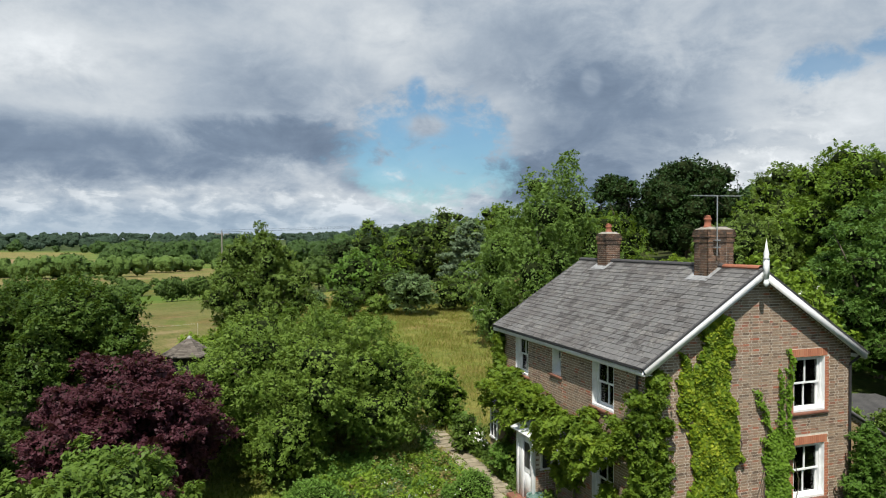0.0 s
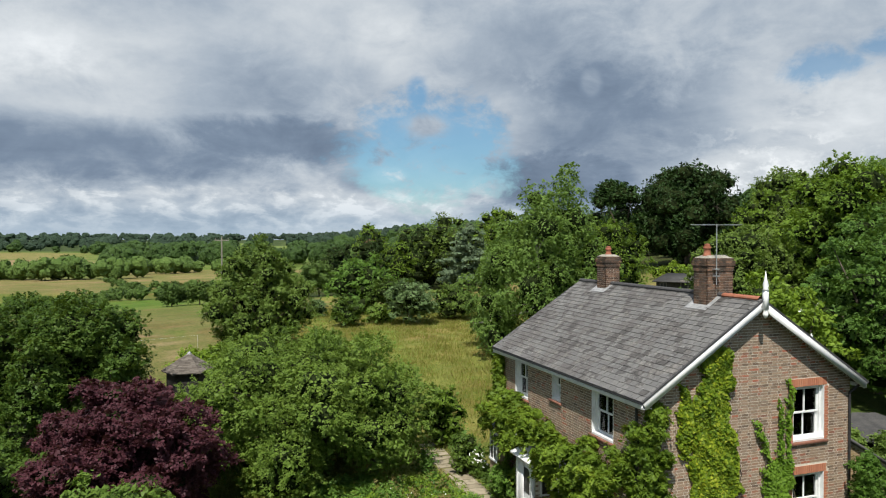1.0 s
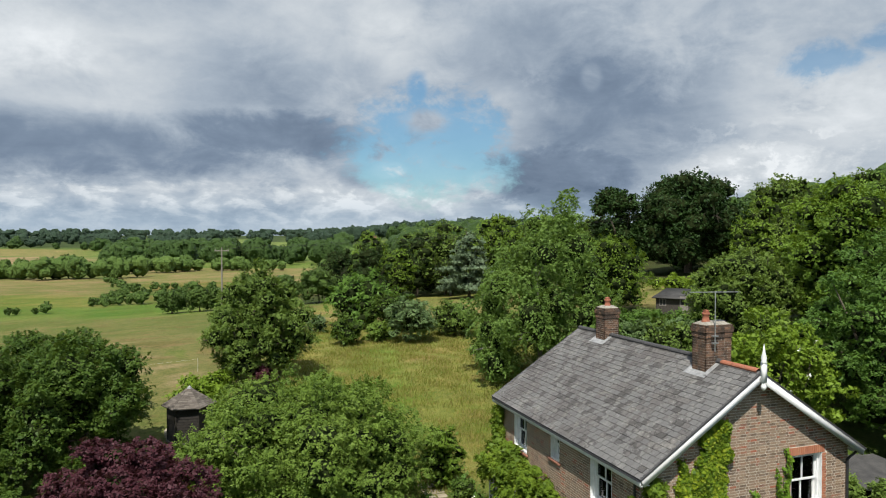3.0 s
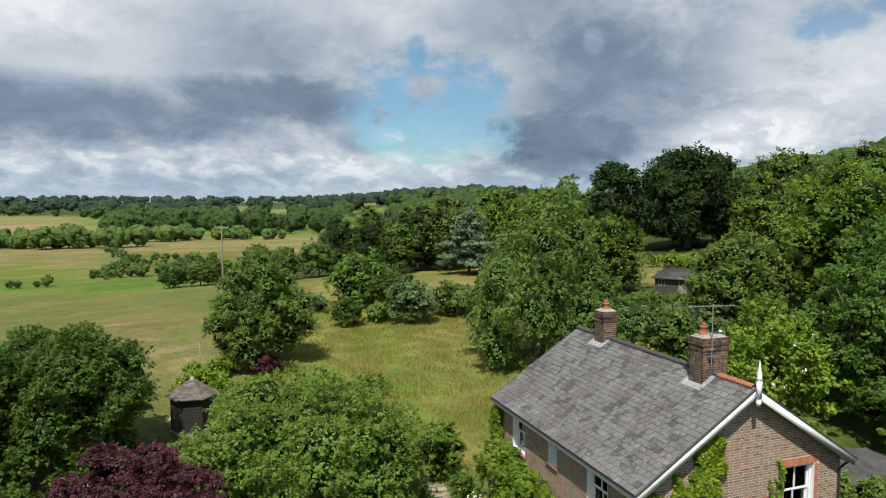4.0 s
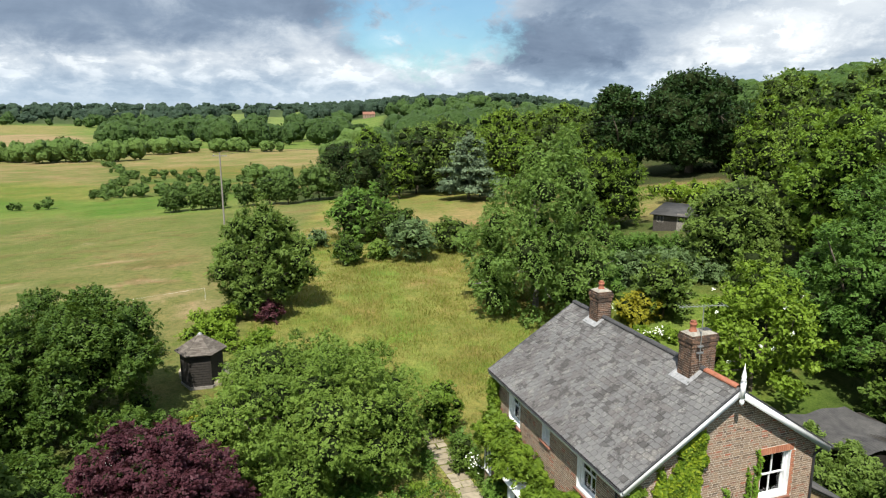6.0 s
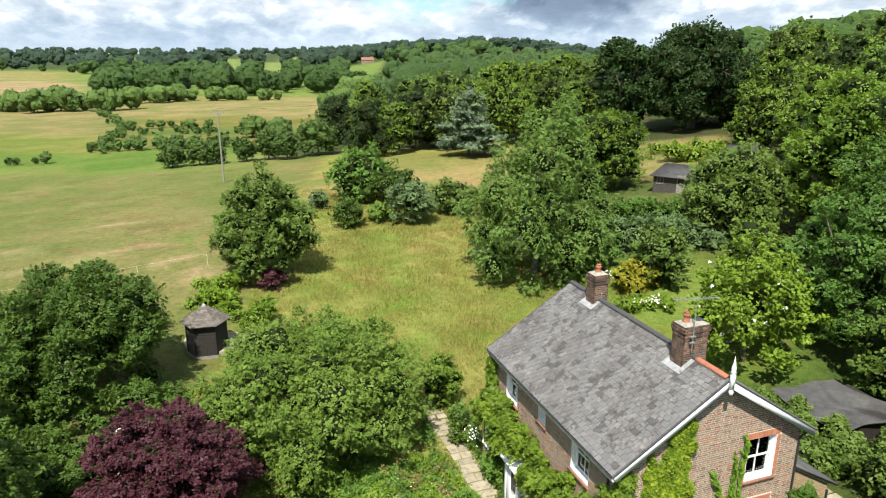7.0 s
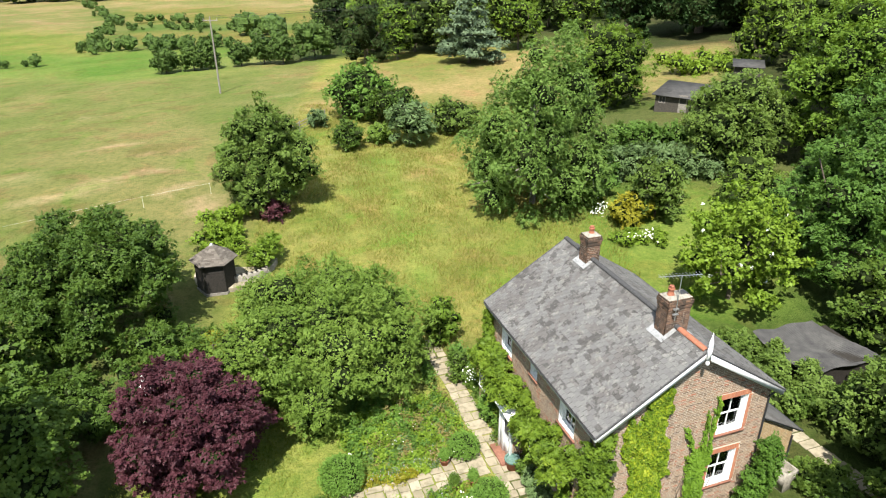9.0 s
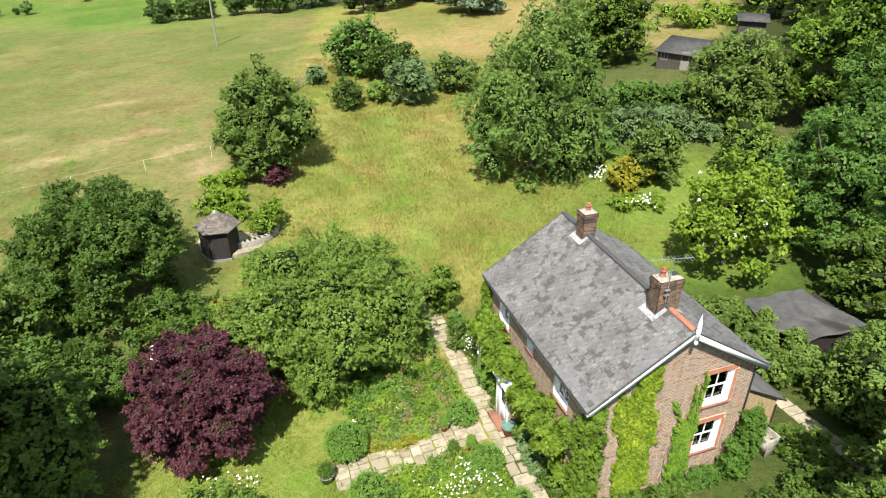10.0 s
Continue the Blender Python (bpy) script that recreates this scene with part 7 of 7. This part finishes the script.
# ---- poles, wires, fence ----
px, py = -29.6, 89.2
pz = ground_height(px, py)
pole = thing("electricity_pole", pose(px, py, pz, 0, 0, 0), "tall grey wooden electricity pole in the field", "pole")
part("post", beam((0, 0, -0.5), (0, 0, 9.6), 0.13, 0.09, 8), WOOD_GREY, pole)
part("crossarm", box(-0.95, 0.95, -0.06, 0.06, 9.2, 9.32), WOOD_GREY, pole)
for a in (-0.85, 0.0, 0.85):
    part("insulator", lathe([(0.02, 0), (0.06, 0.06), (0.03, 0.1), (0.06, 0.16), (0.0, 0.22)], 8) + (a, 0, 9.32 if a else 9.6), CEMENT, pole)


def wire(name, p, q, sag, label):
    p, q = np.array(p, float), np.array(q, float)
    t = np.linspace(0, 1, 19)
    P = p + (q - p) * t[:, None]
    P[:, 2] -= 4 * sag * t * (1 - t)
    o = new(name, quad_mesh(name, np.concatenate([beam(a, b, 0.012, n=4) for a, b in zip(P, P[1:])]), BLACK))
    tagged(o, label, "wire", "overhead wires")


for k, a in enumerate((-0.85, 0.0, 0.85)):
    wire("overhead_wire", (px + a, py, pz + (9.54 if a else 9.8)), (48 + a * 0.2, 108 - a, 16.0 + 0.45 * k), 1.2, "thin black overhead wire crossing to the wood")
fence = thing("field_fence", pose(0, 0, 0), "old grey timber rail fence leaning by the bushes", "fence")
fx = [(-14.6, 62.0), (-14.1, 64.5), (-13.3, 67.0), (-12.4, 69.3)]
for k, (x, y) in enumerate(fx):
    z = ground_height(x, y)
    part("post", beam((x, y, z - 0.3), (x + 0.05, y, z + 1.1), 0.06, n=6), WOOD_GREY, fence)
    if k:
        for h in (0.35, 0.65, 0.95):
            part("rail", beam((fx[k - 1][0], fx[k - 1][1], ground_height(*fx[k - 1]) + h), (x, y, z + h), 0.04, n=5), WOOD_GREY, fence)
tape = thing("electric_fence", pose(0, 0, 0), "white tape fence on thin posts across the field", "fence")
for k in range(6):
    x, y = -17.5 - 4.1 * k, 47.4 - 2.5 * k
    z = ground_height(x, y)
    part("post", beam((x, y, z - 0.2), (x, y, z + 0.9), 0.007, n=4), WHITE, tape)
    if k:
        x0, y0 = x + 4.1, y + 2.5
        part("tape", beam((x0, y0, ground_height(x0, y0) + 0.88), (x, y, z + 0.88), 0.003, n=4), WHITE, tape)


# ---- rough grass ----
def grass(name, label, n, region, h, mat, seed, wide=0.035):
    rr = np.random.default_rng(seed)
    x, y = rr.uniform(region[0], region[1], n), rr.uniform(region[2], region[3], n)
    clump = np.sin(x * 1.3 + 2 * np.sin(y * 0.7)) * np.sin(y * 1.1 + np.sin(x * 0.9))
    ok = rr.random(n) < 0.5 + 0.5 * clump
    edge = -13.0 - 0.10 * (y - 45)
    ok &= (x > edge) | (region[3] < 27)
    d = np.array([(HM.inverted() @ Vector((a, b, 0))).xy for a, b in zip(x, y)])
    ok &= ~((d[:, 0] > -8 if region[3] < 27 else d[:, 0] > -2.2) & (d[:, 0] < 11) & (d[:, 1] < 13) & (d[:, 1] > -1))
    x, y = x[ok], y[ok]
    z = ground_height(x, y)
    m = len(x)
    H = h * rr.uniform(0.5, 1.3, m)
    a = rr.uniform(0, 2 * np.pi, m)
    b = np.stack([np.cos(a), np.sin(a), np.zeros(m)], 1) * wide
    lean = rr.normal(0, 0.35, (m, 2)) * H[:, None]
    p = np.stack([x, y, z - 0.02], 1)
    tip = p + np.column_stack([lean, H])
    Q = np.stack([p - b, p + b, tip + b * 0.3, tip - b * 0.3], 1)
    tagged(new(name, quad_mesh(name, Q, mat)), label, "grass", kind="stuff")


GRASS_STRAW = leaf_material("grass_straw", (0.18, 0.18, 0.045), (0.28, 0.25, 0.085), (0.42, 0.34, 0.15), through=0.45, patchy=0.16, rough=0.8, spec=0.1)
GRASS_GREEN = leaf_material("grass_green", (0.12, 0.16, 0.025), (0.19, 0.225, 0.04), (0.28, 0.29, 0.065), through=0.45, patchy=0.2, rough=0.8, spec=0.1)
grass("meadow_grass", "long straw-coloured meadow grass", 90000, (-20, 12, 27, 76), 0.22, GRASS_STRAW, 81, 0.02)
grass("meadow_grass", "long green meadow grass", 90000, (-20, 12, 26, 76), 0.20, GRASS_GREEN, 82, 0.02)
grass("lawn_grass", "uneven tussocky lawn grass", 40000, (-13, 2, 13, 26), 0.12, GRASS_GREEN, 83, 0.02)


# ---- brickwork and slates, piece by piece ----
def courses(length, top_at, holes, lo=-0.1, flip=0):
    """Flemish bond: (a0, a1, z0, z1) of every brick of a wall."""
    out = []
    z, row = lo, 0
    while True:
        zt = z + 0.062
        left, right = top_at(zt)
        if right - left < 0.1:
            break
        a = -0.16 * (row % 2)
        i = row
        while a < length:
            w = 0.215 if i % 2 == 0 else 0.1025
            s, e = max(a, left), min(a + w, right)
            if e - s > 0.03:
                parts = [(s, e)]
                for h0, h1, g0, g1 in holes:
                    if zt > g0 and z < g1:
                        parts = [q for p0, p1 in parts for q in ((p0, min(p1, h0 - 0.004)), (max(p0, h1 + 0.004), p1)) if q[1] - q[0] > 0.03]
                out += [(p0, p1, z, zt) for p0, p1 in parts]
            a += w + 0.013
            i += 1
        z += 0.075
        row += 1
    return out


def lay_bricks(parent, bricks, mat, single, red=None):
    """single(a, z) tells which bricks are objects of their own."""
    rng = np.random.default_rng(5)
    shared, rest, count = {}, [], 0
    for a0, a1, z0, z1 in bricks:
        out = 0.0045 + rng.uniform(-0.0015, 0.002)
        if single((a0 + a1) / 2, z0) and count < 300:
            key = round(a1 - a0, 2)
            if key not in shared:
                shared[key] = quad_mesh("brick", box(0, a1 - a0, -0.008, 0.03, 0, 0.062)[[0, 1, 2, 4, 5]], mat)
            b = new("brick", shared[key])
            b.parent = parent
            b.location = (a0, 0.008 - out, z0)
            count += 1
        else:
            rest.append(box(a0, a1, -out, 0.02, z0, z1)[[0, 1, 2, 4, 5]])
    tagged(part("brickwork", np.concatenate(rest), mat, parent), kind="stuff")


def gable_reach(z):
    over = (z - under_roof(0)) / RISE
    return (0.0, WID) if over <= 0 else (over, WID - over)


arches = [(a0 - 0.10, a1 + 0.10, z1, z1 + 0.225) for a0, a1, z0, z1 in GABLE_HOLES]
reds = [(x, x + 0.16, z0 - 0.02, z1 + 0.0) for a0, a1, z0, z1 in GABLE_HOLES for x in (a0 - 0.16, a1)]
lay_bricks(gable_wall, courses(WID, gable_reach, GABLE_HOLES + arches + reds), BRICK, lambda a, z: 2.7 < a < 4.4 and 3.3 < z < 5.6)
for a0, a1, z0, z1 in GABLE_HOLES:
    k, z = 0, z0
    while z < z1 - 0.05:
        w = 0.15 if k % 2 else 0.10
        for p, q in ((a0 - w, a0 - 0.004), (a1 + 0.004, a1 + w)):
            part("brick", box(p, q, -0.008, 0.02, z, z + 0.065), BRICK_RED, gable_wall)
        if k % 2 == 0:
            part("brick", box(a0 - 0.158, a0 - 0.108, -0.007, 0.02, z, z + 0.065), BRICK, gable_wall)
            part("brick", box(a1 + 0.108, a1 + 0.158, -0.007, 0.02, z, z + 0.065), BRICK, gable_wall)
        z += 0.075
        k += 1
shift = [(a0 + LEN, a1 + LEN, z0, z1) for a0, a1, z0, z1 in FRONT_HOLES]
front_bricks = [(a0 - LEN, a1 - LEN, z0, z1) for a0, a1, z0, z1 in courses(LEN, lambda z: (0.0, LEN) if z < EAVE_Z - 0.2 else (0, 0), shift)]
lay_bricks(front_wall, front_bricks, BRICK, lambda a, z: -2.2 < a < -0.9 and 2.6 < z < 3.7)

lean_bricks = courses(2.35, lambda z: (0.0, 2.35) if z < 2.2 else (0.0, max(0.0, (3.6 - z) / 0.585)), [], lo=0.0)
tagged(part("brickwork", np.concatenate([box(WID + a0, WID + a1, 0.543, 0.56, z0, z1) for a0, a1, z0, z1 in lean_bricks]), BRICK_YELLOW, lean), kind="stuff")

# slates, each tilted a little over the one below
SW, SG = 0.25, 0.19
rng = np.random.default_rng(11)
for back in (False, True):
    f = slope_frame(back)
    rest, count = [], 0
    slate_one = quad_mesh("slate", box(0.007, SW - 0.008, 0, SG + 0.06, -0.006, 0.010), SLATE)
    rows = int(ROOF_UP / SG)
    for r in range(rows + 1):
        off = -SW / 2 if r % 2 else 0.0
        for c in range(int(ROOF_LEN / SW) + 2):
            x0, x1 = max(0.0, off + c * SW), min(ROOF_LEN, off + (c + 1) * SW)
            if x1 - x0 < 0.05:
                continue
            y0, y1 = r * SG - 0.02, min(r * SG + SG + 0.06, ROOF_UP)
            if y1 - y0 < 0.05:
                continue
            m = Matrix.Translation((x0, y0, 0.012)) @ Euler((-0.075 + rng.normal(0, 0.012), rng.normal(0, 0.012), rng.normal(0, 0.006))).to_matrix().to_4x4()
            if not back and x1 - x0 > SW - 0.01 and count < 300 and y1 - y0 > SG and x0 < 4.2:
                s = new("slate", slate_one)
                s.parent = roof
                s.matrix_basis = f @ m
                count += 1
            else:
                rest.append(moved(box(0.007, x1 - x0 - 0.008, 0, y1 - y0, -0.006, 0.010), f @ m))
    tagged(part("slate_rest", np.concatenate(rest), SLATE, roof), kind="stuff")
